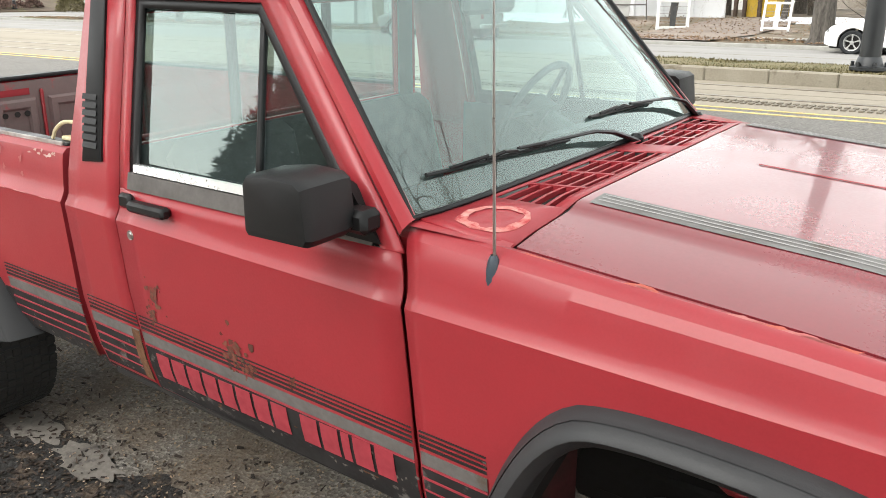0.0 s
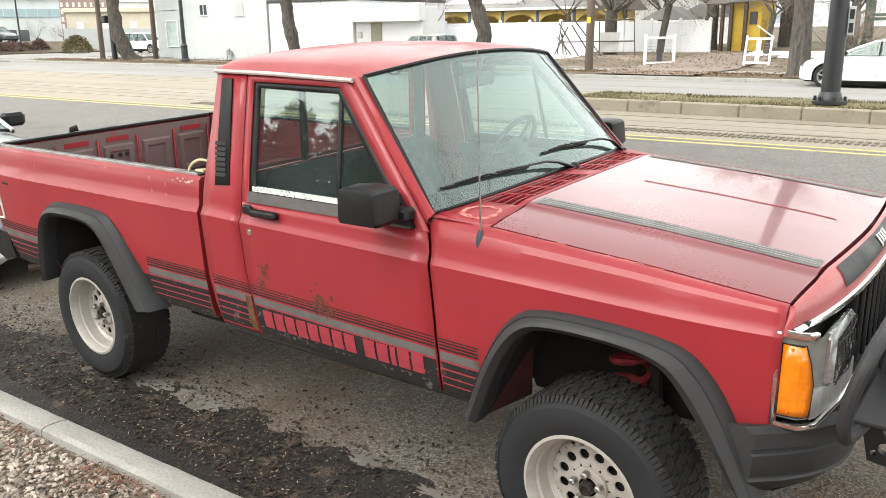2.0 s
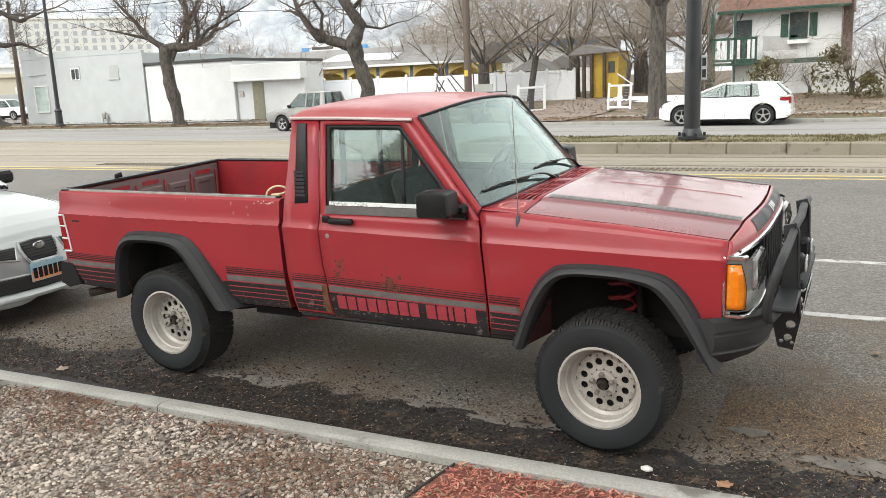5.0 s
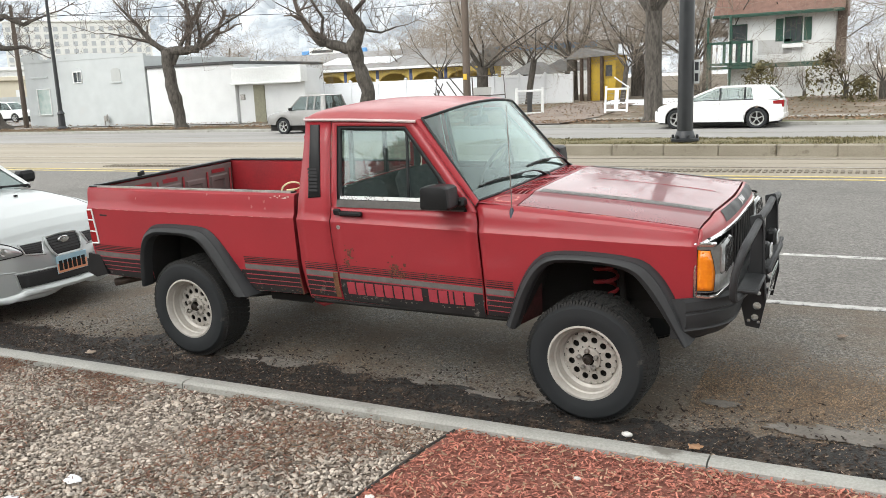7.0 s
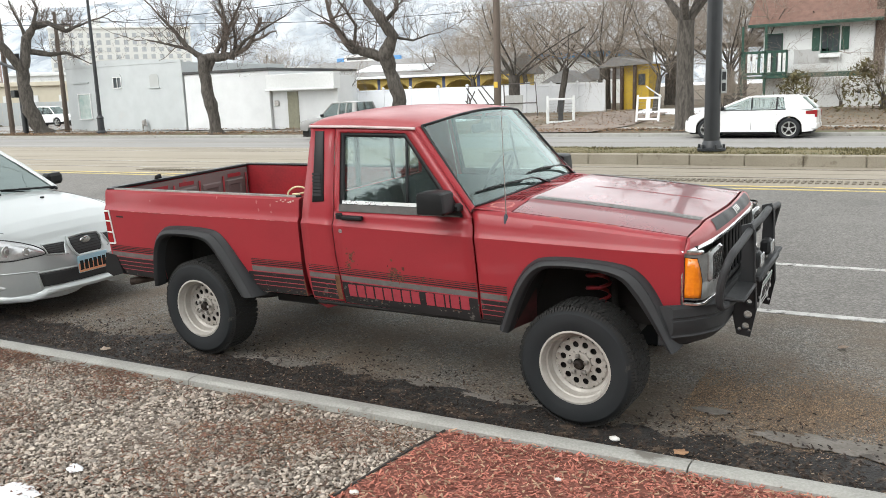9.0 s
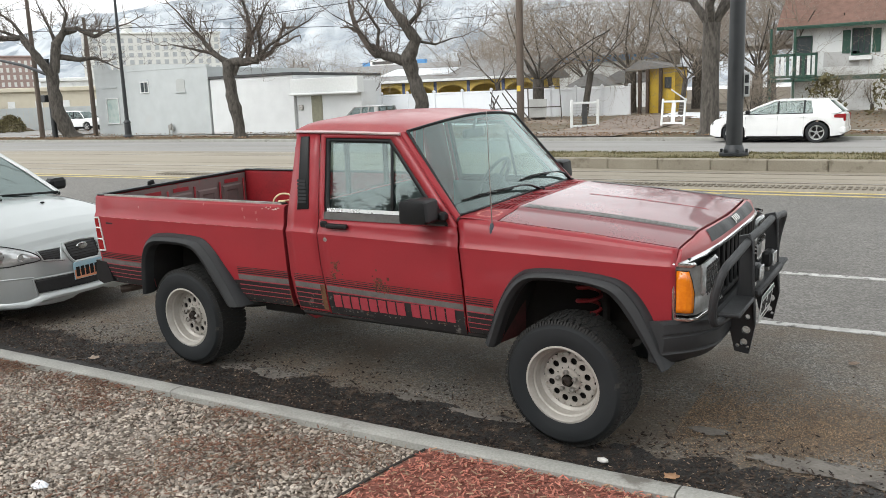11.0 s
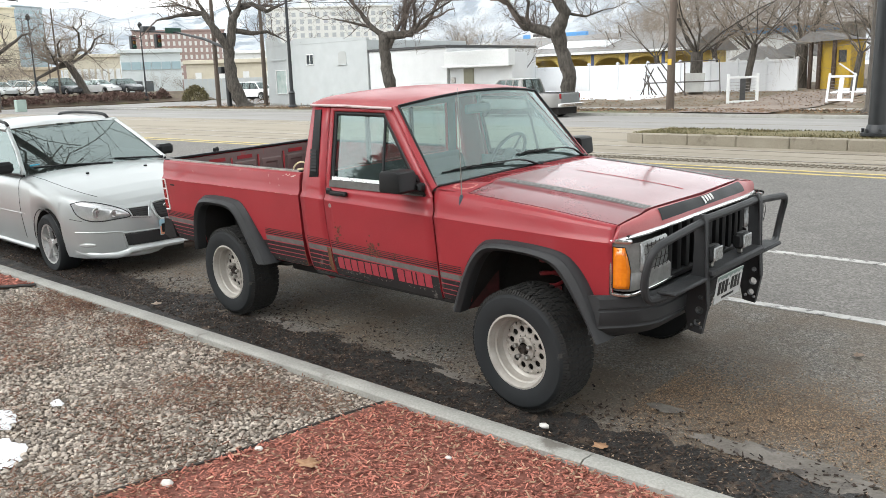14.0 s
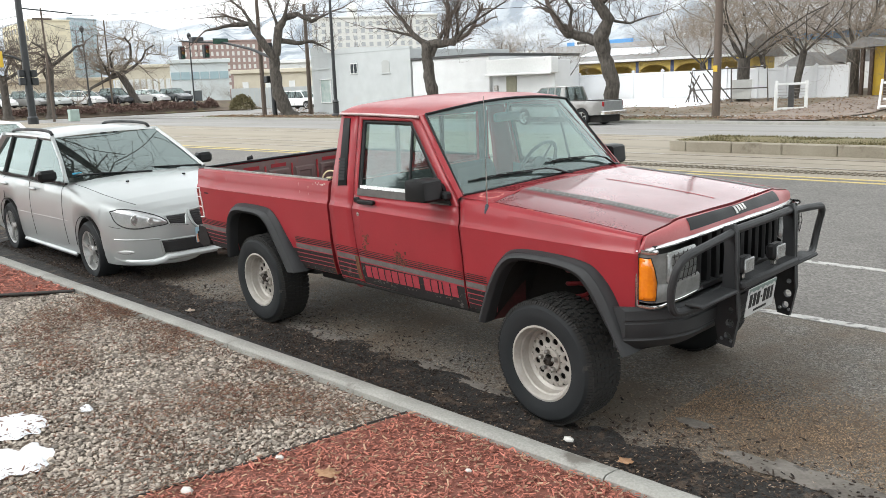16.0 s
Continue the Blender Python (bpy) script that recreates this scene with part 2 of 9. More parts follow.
# ---- geometry ----
class Shape:
    """Vertices and faces gathered for one mesh."""

    def __init__(self):
        self.v, self.f = [], []

    def add(self, verts, faces):
        k = len(self.v)
        self.v += [tuple(p) for p in verts]
        self.f += [tuple(i + k for i in face) for face in faces]
        return self

    def box(self, x0, x1, y0, y1, z0, z1, r=0.0, m=None):
        """A box, its edges and corners cut by r."""
        if x0 > x1:
            x0, x1 = x1, x0
        if y0 > y1:
            y0, y1 = y1, y0
        if z0 > z1:
            z0, z1 = z1, z0
        lo, hi = (x0, y0, z0), (x1, y1, z1)
        r = min(r, 0.45 * min(x1 - x0, y1 - y0, z1 - z0))
        if r <= 0:
            v = [(x, y, z) for x in (x0, x1) for y in (y0, y1) for z in (z0, z1)]
            f = [(0, 1, 3, 2), (4, 6, 7, 5), (0, 4, 5, 1), (2, 3, 7, 6), (0, 2, 6, 4), (1, 5, 7, 3)]
        else:
            v, idx = [], {}
            for sx in (0, 1):
                for sy in (0, 1):
                    for sz in (0, 1):
                        s = (sx, sy, sz)
                        for a in range(3):
                            p = []
                            for c in range(3):
                                e = hi[c] if s[c] else lo[c]
                                p.append(e if c == a else e + (-r if s[c] else r))
                            idx[s, a] = len(v)
                            v.append(p)
            f = []
            for a in range(3):
                b, c = (a + 1) % 3, (a + 2) % 3
                for s in (0, 1):
                    q = []
                    for sb, sc in ((0, 0), (1, 0), (1, 1), (0, 1)):
                        k = [0, 0, 0]
                        k[a], k[b], k[c] = s, sb, sc
                        q.append(idx[tuple(k), a])
                    f.append(tuple(q if s else q[::-1]))
                for sb in (0, 1):
                    for sc in (0, 1):
                        k0, k1 = [0, 0, 0], [0, 0, 0]
                        k0[a], k1[a] = 0, 1
                        k0[b] = k1[b] = sb
                        k0[c] = k1[c] = sc
                        q = [idx[tuple(k0), b], idx[tuple(k1), b], idx[tuple(k1), c], idx[tuple(k0), c]]
                        f.append(tuple(q if sb != sc else q[::-1]))
            for sx in (0, 1):
                for sy in (0, 1):
                    for sz in (0, 1):
                        q = [idx[(sx, sy, sz), a] for a in range(3)]
                        f.append(tuple(q if (sx + sy + sz) % 2 else q[::-1]))
        if m is not None:
            v = [m @ Vector(p) for p in v]
        return self.add(v, f)

    def grid(self, rows, closed=False, flip=False):
        """A skin over rows of points; closed: each row runs round."""
        nu, nv = len(rows), len(rows[0])
        f = []
        for i in range(nu - 1):
            for j in range(nv if closed else nv - 1):
                q = (i * nv + j, i * nv + (j + 1) % nv, (i + 1) * nv + (j + 1) % nv, (i + 1) * nv + j)
                f.append(q[::-1] if flip else q)
        return self.add([p for r in rows for p in r], f)

    def tube(self, path, radius, n=8, caps=True, flat=1.0):
        """A tube along a path; radius: one or one for each point; flat: squeezes it along its second axis."""
        path = [Vector(p) for p in path]
        rad = radius if isinstance(radius, (list, tuple)) else [radius] * len(path)
        rows, up = [], None
        for i, p in enumerate(path):
            d = (path[min(i + 1, len(path) - 1)] - path[max(i - 1, 0)]).normalized()
            if up is None:
                up = Vector((0, 0, 1)) if abs(d.z) < 0.9 else Vector((1, 0, 0))
            a = d.cross(up)
            if a.length < 1e-4:
                a = d.orthogonal()
            a.normalize()
            up = a.cross(d).normalized()
            rows.append([p + rad[i] * (math.cos(t) * a + flat * math.sin(t) * up) for t in (2 * math.pi * k / n for k in range(n))])
        k = len(self.v)
        self.grid(rows, closed=True)
        if caps:
            self.f.append(tuple(k + j for j in range(n)))
            self.f.append(tuple(k + (len(rows) - 1) * n + j for j in reversed(range(n))))
        return self

    def lathe(self, profile, centre=(0, 0, 0), axis="y", n=32):
        """Turns (radius, along) pairs round an axis through centre."""
        rows = []
        for k in range(n + 1):
            t = 2 * math.pi * k / n
            row = []
            for r, a in profile:
                c, s = r * math.cos(t), r * math.sin(t)
                p = {"y": (c, a, s), "z": (c, s, a), "x": (a, c, s)}[axis]
                row.append(tuple(centre[i] + p[i] for i in range(3)))
            rows.append(row)
        return self.grid(rows)

    def prism(self, outline, axis, a, b):
        """A flat outline pushed from a to b along an axis ('x', 'y' or 'z'); the outline gives the other two in order."""
        put = {"x": lambda p, h: (h, p[0], p[1]), "y": lambda p, h: (p[0], h, p[1]), "z": lambda p, h: (p[0], p[1], h)}[axis]
        n = len(outline)
        v = [put(p, a) for p in outline] + [put(p, b) for p in outline]
        f = [tuple(range(n))[::-1], tuple(range(n, 2 * n))] + [(i, (i + 1) % n, n + (i + 1) % n, n + i) for i in range(n)]
        return self.add(v, f)

    def moved(self, m):
        self.v = [tuple(m @ Vector(p)) for p in self.v]
        return self


def lean(v):
    """The pickup's body leans a little towards the kerb."""
    return [(x, y, z + 0.035 * (y + 0.8)) for x, y, z in v]


def part(name, shape, material, parent=None, label="", smooth=35, warp=None, thick=0.0, kind=""):
    """Links a shape as one mesh under a thing or a part."""
    me = bpy.data.meshes.new(name)
    me.from_pydata(warp(shape.v) if warp else shape.v, [], shape.f)
    bm = bmesh.new()
    bm.from_mesh(me)
    bmesh.ops.remove_doubles(bm, verts=bm.verts, dist=1e-5)
    bmesh.ops.recalc_face_normals(bm, faces=bm.faces)
    bm.to_mesh(me)
    bm.free()
    me.materials.append(material)
    if smooth:
        me.polygons.foreach_set("use_smooth", [True] * len(me.polygons))
        me.set_sharp_from_angle(angle=radians(smooth))
    ob = new(name, me)
    if parent:
        ob.parent = parent
    if thick:
        s = ob.modifiers.new("thickness", "SOLIDIFY")
        s.thickness, s.offset = thick, 0.0
    if label or kind:
        tagged(ob, label, kind=kind)
    return ob


def quick(name, verts, faces, material, label="", category="", kind="", parent=None, smooth=False):
    """One large mesh straight from arrays."""
    me = bpy.data.meshes.new(name)
    me.from_pydata(verts, [], faces)
    me.materials.append(material)
    if smooth:
        me.polygons.foreach_set("use_smooth", [True] * len(me.polygons))
    ob = new(name, me)
    if parent:
        ob.parent = parent
    return tagged(ob, label, category, kind=kind)


def thing(name, label, category, place=(0, 0, 0), group="", turn=0.0):
    ob = new(name)
    ob.empty_display_size = 0.2
    ob.location, ob.rotation_euler = place, (0, 0, radians(turn))
    return tagged(ob, label, category, group)


def interp(x, xs, ys):
    return float(np.interp(x, xs, ys))


def soften(pts, rounds=2):
    """Rounds off the corners of an open line."""
    for _ in range(rounds):
        out = [pts[0]]
        for p, q in zip(pts[:-1], pts[1:]):
            out += [tuple(0.75 * a + 0.25 * b for a, b in zip(p, q)), tuple(0.25 * a + 0.75 * b for a, b in zip(p, q))]
        pts = out + [pts[-1]]
    return pts


def spread(a, b, n):
    return [a + (b - a) * i / (n - 1) for i in range(n)]



# ================= ground and street =================
GUTTER = surf("gutter_dirt", (0.017, 0.0138, 0.0114), (0.009, 0.0077, 0.0068), scale=9, rough=0.7, bump=1.0, fine=70, mix=1.0, stain=(0.075, 0.052, 0.035), stain_scale=7, stain_at=0.55)
CONCRETE = surf("pale_concrete", (0.358, 0.352, 0.322), (0.247, 0.242, 0.22), scale=3.5, rough=0.85, bump=0.45, fine=75, mix=1.1, stain=(0.15, 0.138, 0.12), stain_scale=2.2, stain_at=0.6)
TRACK = surf("track_concrete", (0.292, 0.254, 0.196), (0.25, 0.217, 0.17), scale=0.6, rough=0.85, bump=0.15, fine=25, mix=0.5, stain=(0.22, 0.19, 0.15), stain_scale=0.5, stain_at=0.57, stretch=(0.15, 1, 1))
FAR_ASPHALT = surf("far_asphalt", (0.27, 0.26, 0.245), (0.21, 0.2, 0.19), scale=0.5, rough=0.85, bump=0.1, fine=20, stretch=(0.2, 1, 1))
EARTH = surf("winter_earth", (0.12, 0.085, 0.058), (0.08, 0.06, 0.042), scale=0.8, rough=0.95, bump=0.4, fine=18, stain=(0.13, 0.115, 0.06), stain_scale=0.5, stain_at=0.52)
WHITE_LINE = surf("worn_white_line", (0.5, 0.49, 0.47), (0.34, 0.33, 0.31), scale=9, rough=0.7, bump=0.2, fine=45, stain=(0.13, 0.122, 0.112), stain_scale=11, stain_at=0.53)
YELLOW_LINE = surf("worn_yellow_line", (0.58, 0.45, 0.16), (0.46, 0.36, 0.15), scale=4, rough=0.7, bump=0.1, fine=30, stain=(0.32, 0.27, 0.17), stain_scale=4, stain_at=0.57)
GRAVEL = surf("gravel", (0.272, 0.223, 0.18), (0.44, 0.393, 0.34), scale=25, rough=0.85, bump=0.1, fine=90, vary=0.62, island=True)
GRAVEL_BED = road_surface("pebble_bed", [(0.04, 0.03, 0.023), (0.11, 0.087, 0.069), (0.2, 0.165, 0.134), (0.35, 0.305, 0.263)], [((0.1, 0.072, 0.05), 1.4, 0.5, 0.2, 0.55)], 62)
MULCH = surf("red_mulch", (0.46, 0.18, 0.13), (0.3, 0.108, 0.08), scale=20, rough=0.85, bump=0.2, fine=90, vary=0.6, island=True)
MULCH_BED = surf("mulch_bed", (0.25, 0.097, 0.07), (0.165, 0.063, 0.047), scale=20, rough=0.95, bump=0.9, fine=60)
SNOW = surf("old_snow", (0.85, 0.87, 0.9), (0.72, 0.74, 0.77), scale=12, rough=0.6, bump=0.3, fine=60)
DRY_LEAF = surf("dry_leaf", (0.24, 0.155, 0.09), (0.16, 0.095, 0.055), scale=30, rough=0.8, bump=0.2, vary=0.6, island=True)
DRY_GRASS = surf("dry_grass", (0.16, 0.13, 0.06), (0.1, 0.095, 0.045), scale=2, rough=0.9, bump=0.2, vary=0.5, island=True)


def road_z(x, y):
    """The crown of the street, and a slight swell in the kerb lane."""
    return interp(y, [-1.12, -1.0, 1.0, 3.8, 9.5, 12.8, 15.0, 20.0, 25.6], [0.0, 0.0, 0.06, 0.062, 0.13, 0.165, 0.165, 0.08, 0.0]) + 0.025 * math.exp(-(((x + 2.85) / 0.8) ** 2) - ((y + 0.4) / 0.55) ** 2) - 0.026 * math.exp(-(((x - 0.1) / 0.8) ** 2) - ((y + 0.8) / 0.45) ** 2)


def skew(x, y):
    """The truck stands a little askew to the street, most plainly on its own side."""
    return 0.03 * min(max(x, -60.0), 30.0) * interp(y, [12.0, 25.0], [1.0, 0.0])


def kerb_off(x):
    """How far the kerb lies from its line at a length of the street."""
    return 0.031 * min(max(x, -30.0), 8.0) - 0.045


def sheet(name, x0, x1, y0, y1, z, material, label, nx=2, ny=2, bumpy=0.0, kind="structure", depth=0.0):
    sh, street = Shape(), name in ("track_bed", "far_road")
    sh.grid([[(x, y + (skew(x, y) if street else 0.0), z + (road_z(x, y) if name in ("track_bed", "far_road") else 0.0) + (bumpy * noise.noise((x * 1.7, y * 1.7, 3.0)) if bumpy else 0.0)) for y in spread(y0, y1, ny)] for x in spread(x0, x1, nx)])
    ob = part(name, sh, material, smooth=60)
    return tagged(ob, label, kind=kind)


sheet("ground", -3000, 2500, -2500, 4200, -0.06, EARTH, "bare winter earth and dry grass to the horizon")
LANE = road_surface("parking_lane_asphalt", [(0.071, 0.067, 0.061), (0.118, 0.111, 0.1), (0.167, 0.157, 0.14), (0.285, 0.268, 0.239)], [((0.125, 0.093, 0.065), 1.3, 0.36, 0.25, 0.85), ((0.17, 0.143, 0.11), 0.8, 0.55, 0.14, 0.5)], 100)
ASPHALT = road_surface("travel_lane_asphalt", [(0.115, 0.108, 0.099), (0.15, 0.141, 0.13), (0.18, 0.17, 0.157), (0.24, 0.226, 0.208)], [((0.1, 0.094, 0.086), 0.35, 0.5, 0.15, 0.6), ((0.24, 0.23, 0.21), 0.22, 0.55, 0.15, 0.5)], 60)
sh = Shape().grid([[(x, y, road_z(x, y) + 0.003 * noise.noise((x * 1.7, y * 1.7, 3.0))) for y in [-2.32 + 0.12 * k for k in range(36)]] for x in [-400, -200, -80, -40, -20] + spread(-12, 6, 91) + [10, 20, 40, 100, 250]])
tagged(part("parking_lane", sh, LANE, smooth=60), "dark gritty asphalt parking lane with brown dirt", kind="structure")
sh = Shape().grid([[(x, y + skew(x, y) * (y > 2), road_z(x, y) + 0.003 * noise.noise((x * 1.7, y * 1.7, 3.0))) for y in (1.88, 2.2, 2.6, 3, 3.4, 3.8, 4.4, 6, 8, 9.75)] for x in [-400, -200, -80, -40, -20] + spread(-12, 6, 91) + [10, 20, 40, 100, 250]])
tagged(part("road", sh, ASPHALT, smooth=60), "grey asphalt road with wheel-worn patches", kind="structure")
sheet("track_bed", -400, 250, 9.75, 18.2, 0.0, TRACK, "pale concrete tram track bed in the street", 12, 16)
sheet("far_road", -400, 250, 18.2, 25.75, 0.0, FAR_ASPHALT, "pale far lanes of asphalt", 12, 12)
rows = []
for x in [-40, -30, -22, -16] + spread(-12, 6, 361) + [10, 16, 30]:
    far = -0.6 + 0.16 * noise.noise((x * 1.3, 2.0, 8.0)) + 0.1 * noise.noise((x * 5.0, 4.0, 1.0)) + 0.06 * noise.noise((x * 17.0, 1.0, 1.0))
    rows.append([(x, y, road_z(x, y) + (-0.004 if k == 7 else 0.007 + 0.011 * noise.noise((x * 2.1, y * 2.1, 3.0)) + 0.005 * noise.noise((x * 9, y * 9, 5.0)))) for k, y in enumerate(spread(-1.14 + kerb_off(x), far, 8))])
tagged(part("gutter", Shape().grid(rows), GUTTER, smooth=60), "wet dirt and rotted leaves in the gutter", kind="structure")


def line(name, x0, x1, y, w, material, label, z=0.006):
    z += road_z(40, y)
    sh = Shape()
    xs = sorted({x0, x1, *[x for x in (-60, 30) if x0 < x < x1]})
    sh.grid([[(x, y + skew(x, y) + a, b) for a, b in ((-w / 2, z - 0.012), (-w / 2, z), (w / 2, z), (w / 2, z - 0.012))] for x in xs])
    return tagged(part(name, sh, material, smooth=0), label, kind="structure")


line("parking_line", -0.3, 60, 1.79, 0.1, WHITE_LINE, "worn white parking lane line")
for k in range(7):
    line("lane_dash", -0.6 + 9 * k - 18, 2.6 + 9 * k - 18, 3.655, 0.1, WHITE_LINE, "worn white lane dash")
for y in (9.3, 9.64):
    line("yellow_line", -200, 200, y, 0.11, YELLOW_LINE, "worn double yellow line beside the tracks")
bars = Shape()
for k in range(300):
    for y in (10.2, 10.42):
        x = -16 + 0.11 * k
        z = road_z(40, y) + 0.004
        bars.box(x, x + 0.06, y + skew(x, y) - 0.07, y + skew(x, y) + 0.07, z - 0.01, z + 0.016)
tagged(part("rumble_bars", bars, surf("bar_concrete", (0.2, 0.172, 0.132), (0.16, 0.138, 0.108), rough=0.9), smooth=0), "two rows of small raised bars beside the yellow line", "road marking", kind="stuff")
RAIL = surf("rail_steel", (0.24, 0.205, 0.16), (0.2, 0.172, 0.138), rough=0.4, metal=0.5)
for y in (10.9, 12.33, 16.1, 17.53):
    line("tram_rail", -300, 200, y, 0.12, RAIL, "dull steel tram rail set in concrete", 0.008)
for y in (11.6, 13.3, 18.2, 21.5):
    line("track_joint", -300, -7.9 if 12.7 < y < 15.2 else 200, y, 0.06, surf("joint_filler", (0.2, 0.172, 0.135), (0.24, 0.205, 0.16), rough=0.9), "dark joint between the track slabs", 0.003)

# island with concrete kerb and winter grass
ISLAND_KERB = surf("weathered_kerb_concrete", (0.31, 0.278, 0.22), (0.235, 0.207, 0.16), scale=1.5, rough=0.9, bump=0.4, fine=40, mix=0.9, stain=(0.17, 0.145, 0.108), stain_scale=1.6, stain_at=0.56)
isl = thing("traffic_island", "long grassed traffic island with a pale concrete kerb", "traffic island")
tagged(isl, kind="structure")
sh = Shape()
for k in range(24):
    x0 = -7.12 + 1.115 * k
    part("kerb_block", Shape().box(x0, x0 + 1.108, 12.82, 13.0, 0.1, 0.4, 0.025), ISLAND_KERB, isl)
end = [(-7.12, 12.82), (-7.4, 12.86), (-7.62, 13.0), (-7.75, 13.25), (-7.75, 14.6), (-7.6, 14.9), (-7.3, 15.05), (-7.12, 15.05), (-7.12, 14.9), (-7.35, 14.85), (-7.55, 14.6), (-7.55, 13.3), (-7.42, 13.08), (-7.12, 13.0)]
part("kerb_end", Shape().prism(end, "z", 0.1, 0.39), ISLAND_KERB, isl, smooth=50)
part("kerb_back", Shape().box(-7.12, 18, 14.9, 15.05, 0.1, 0.37, 0.02), ISLAND_KERB, isl)
part("island_turf", Shape().grid([[(x, y, 0.375 + 0.04 * noise.noise((x * 0.8, y * 0.8, 1)) + 0.03 * math.sin((y - 12.95) / 2.0 * math.pi)) for y in spread(12.97, 14.95, 10)] for x in spread(-7.55, 18, 80)]), surf("winter_turf", (0.13, 0.115, 0.05), (0.175, 0.14, 0.072), scale=2.5, rough=0.95, bump=0.6, fine=14, stain=(0.09, 0.1, 0.04), stain_scale=0.8, stain_at=0.55), isl)


def blades(name, count, place, high, material, label, seed, width=0.012):
    """Loose grass blades, three corners each."""
    rng = np.random.default_rng(seed)
    v, f = [], []
    for k in range(count):
        x, y, z = place(rng)
        a, h = rng.uniform(0, 6.28), high * rng.uniform(0.4, 1.2)
        dx, dy = width * math.cos(a), width * math.sin(a)
        lx, ly = rng.normal(0, 0.4, 2) * h
        v += [(x - dx, y - dy, z), (x + dx, y + dy, z), (x + lx, y + ly, z + h)]
        f.append((3 * k, 3 * k + 1, 3 * k + 2))
    return quick(name, v, f, material, label, "grass", "stuff")


blades("grass", 15000, lambda r: (r.uniform(-7.5, 12), r.uniform(13.0, 14.9), 0.38), 0.05, DRY_GRASS, "tufts of dry winter grass on the island", 3, 0.015)

# far side: kerb, verge, footway
tagged(part("far_kerb", Shape().box(-57, 200, 25.7, 25.88, -0.03, 0.13, 0.02), CONCRETE), "pale far kerb", kind="structure")
sheet("verge", -57, 200, 25.85, 28.9, 0.1, surf("leafy_verge", (0.13, 0.09, 0.055), (0.09, 0.075, 0.045), scale=0.7, rough=0.95, bump=0.5, fine=12, stain=(0.11, 0.115, 0.05), stain_scale=0.35, stain_at=0.5), "verge of dry grass and fallen leaves", 120, 8, 0.05)
sheet("footway", -57, 200, 28.9, 30.4, 0.13, CONCRETE, "pale concrete footway")
def yard_z(y):
    return interp(y, [30.4, 31.5, 39.0, 60.0], [0.12, 0.14, 0.56, 0.6])


YARD = surf("leafy_yard", (0.19, 0.15, 0.11), (0.12, 0.1, 0.066), scale=0.6, rough=0.95, bump=0.4, fine=9, stain=(0.26, 0.21, 0.17), stain_scale=0.4, stain_at=0.55)
tagged(part("yard", Shape().grid([[(x, y, yard_z(y) + 0.05 * noise.noise((x * 1.7, y * 1.7, 3.0))) for y in spread(30.4, 75, 46)] for x in spread(-30, 60, 61)]), YARD, smooth=60), "bare yard with mud and leaves rising to a fence", kind="structure")
tagged(part("drive", Shape().grid([[(x, y, max(yard_z(y), 0.13) + 0.045 + 0.03 * noise.noise((x * 1.7, y * 1.7, 3.0))) for y in spread(25.9, 38, 25)] for x in spread(-13.6, -9.6, 12)]), surf("muddy_drive", (0.25, 0.2, 0.165), (0.18, 0.145, 0.12), scale=0.9, rough=0.9, bump=0.3, fine=10), smooth=60), "muddy drive across the verge", kind="structure")
quick("yard_snow", [(x + 0.5 * noise.noise((x, y, 1)), y + 1.2 * noise.noise((x * 0.7, y, 2)), yard_z(y) + 0.1 + 0.06 * noise.noise((x, y, 5)) - (0.12 if j in (0, 8) or i in (0, 24) else 0)) for i, x in enumerate(spread(-32, -19.5, 25)) for j, y in enumerate(spread(34.5, 40.3, 9))], [(9 * i + j, 9 * i + j + 9, 9 * i + j + 10, 9 * i + j + 1) for i in range(24) for j in range(8)], SNOW, "thin old snow lying before the fence", "snow", "stuff")
quick("yard_snow", [(x + 0.4 * noise.noise((x, y, 1)), y + 0.8 * noise.noise((x * 0.7, y, 2)), yard_z(y) + 0.1 + 0.06 * noise.noise((x, y, 5)) - (0.12 if j in (0, 4) or i in (0, 12) else 0)) for i, x in enumerate(spread(-11.5, -6.5, 13)) for j, y in enumerate(spread(37, 40, 5))], [(5 * i + j, 5 * i + j + 5, 5 * i + j + 6, 5 * i + j + 1) for i in range(12) for j in range(4)], SNOW, "thin old snow lying by the house", "snow", "stuff")
rng = np.random.default_rng(5)
v, f = [], []
for k in range(15000):
    x, y = rng.uniform(-56, 12), rng.choice([rng.uniform(25.95, 28.8), rng.uniform(30.5, 39)])
    s_, a = rng.uniform(0.02, 0.06), rng.uniform(0, 6.28)
    c, d = s_ * math.cos(a), s_ * math.sin(a)
    z = 0.17 if y < 30 else yard_z(y) + 0.05
    v += [(x - c, y - d, z), (x + d, y - c, z + rng.uniform(0, 0.06)), (x + c, y + d, z + 0.01), (x - d, y + c, z + rng.uniform(0, 0.06))]
    f.append((4 * k, 4 * k + 1, 4 * k + 2, 4 * k + 3))
quick("fallen_leaves", v, f, DRY_LEAF, "brown fallen leaves scattered over verge and yard", "leaves", "stuff")

tagged(part("car_park", Shape().prism([(-170, -0.1), (-170, 1.05), (-81, 1.05), (-76.5, 0.12), (-76.5, -0.1)], "y", 13, 44.5), EARTH, smooth=0), "raised car park behind a planted bank", kind="structure")
tagged(part("side_street", Shape().grid([[(x, y, 0.03 + 0.004 * noise.noise((x, y, 1))) for y in spread(25.55, 130, 20)] for x in spread(-76.4, -57, 6)]), FAR_ASPHALT), "side street running away from the crossing", kind="structure")
for k in range(2):
    line("crossing_line", -74.5, -58.5, 26.6 + 2.6 * k, 0.3, WHITE_LINE, "white crossing line on the side street", 0.06)

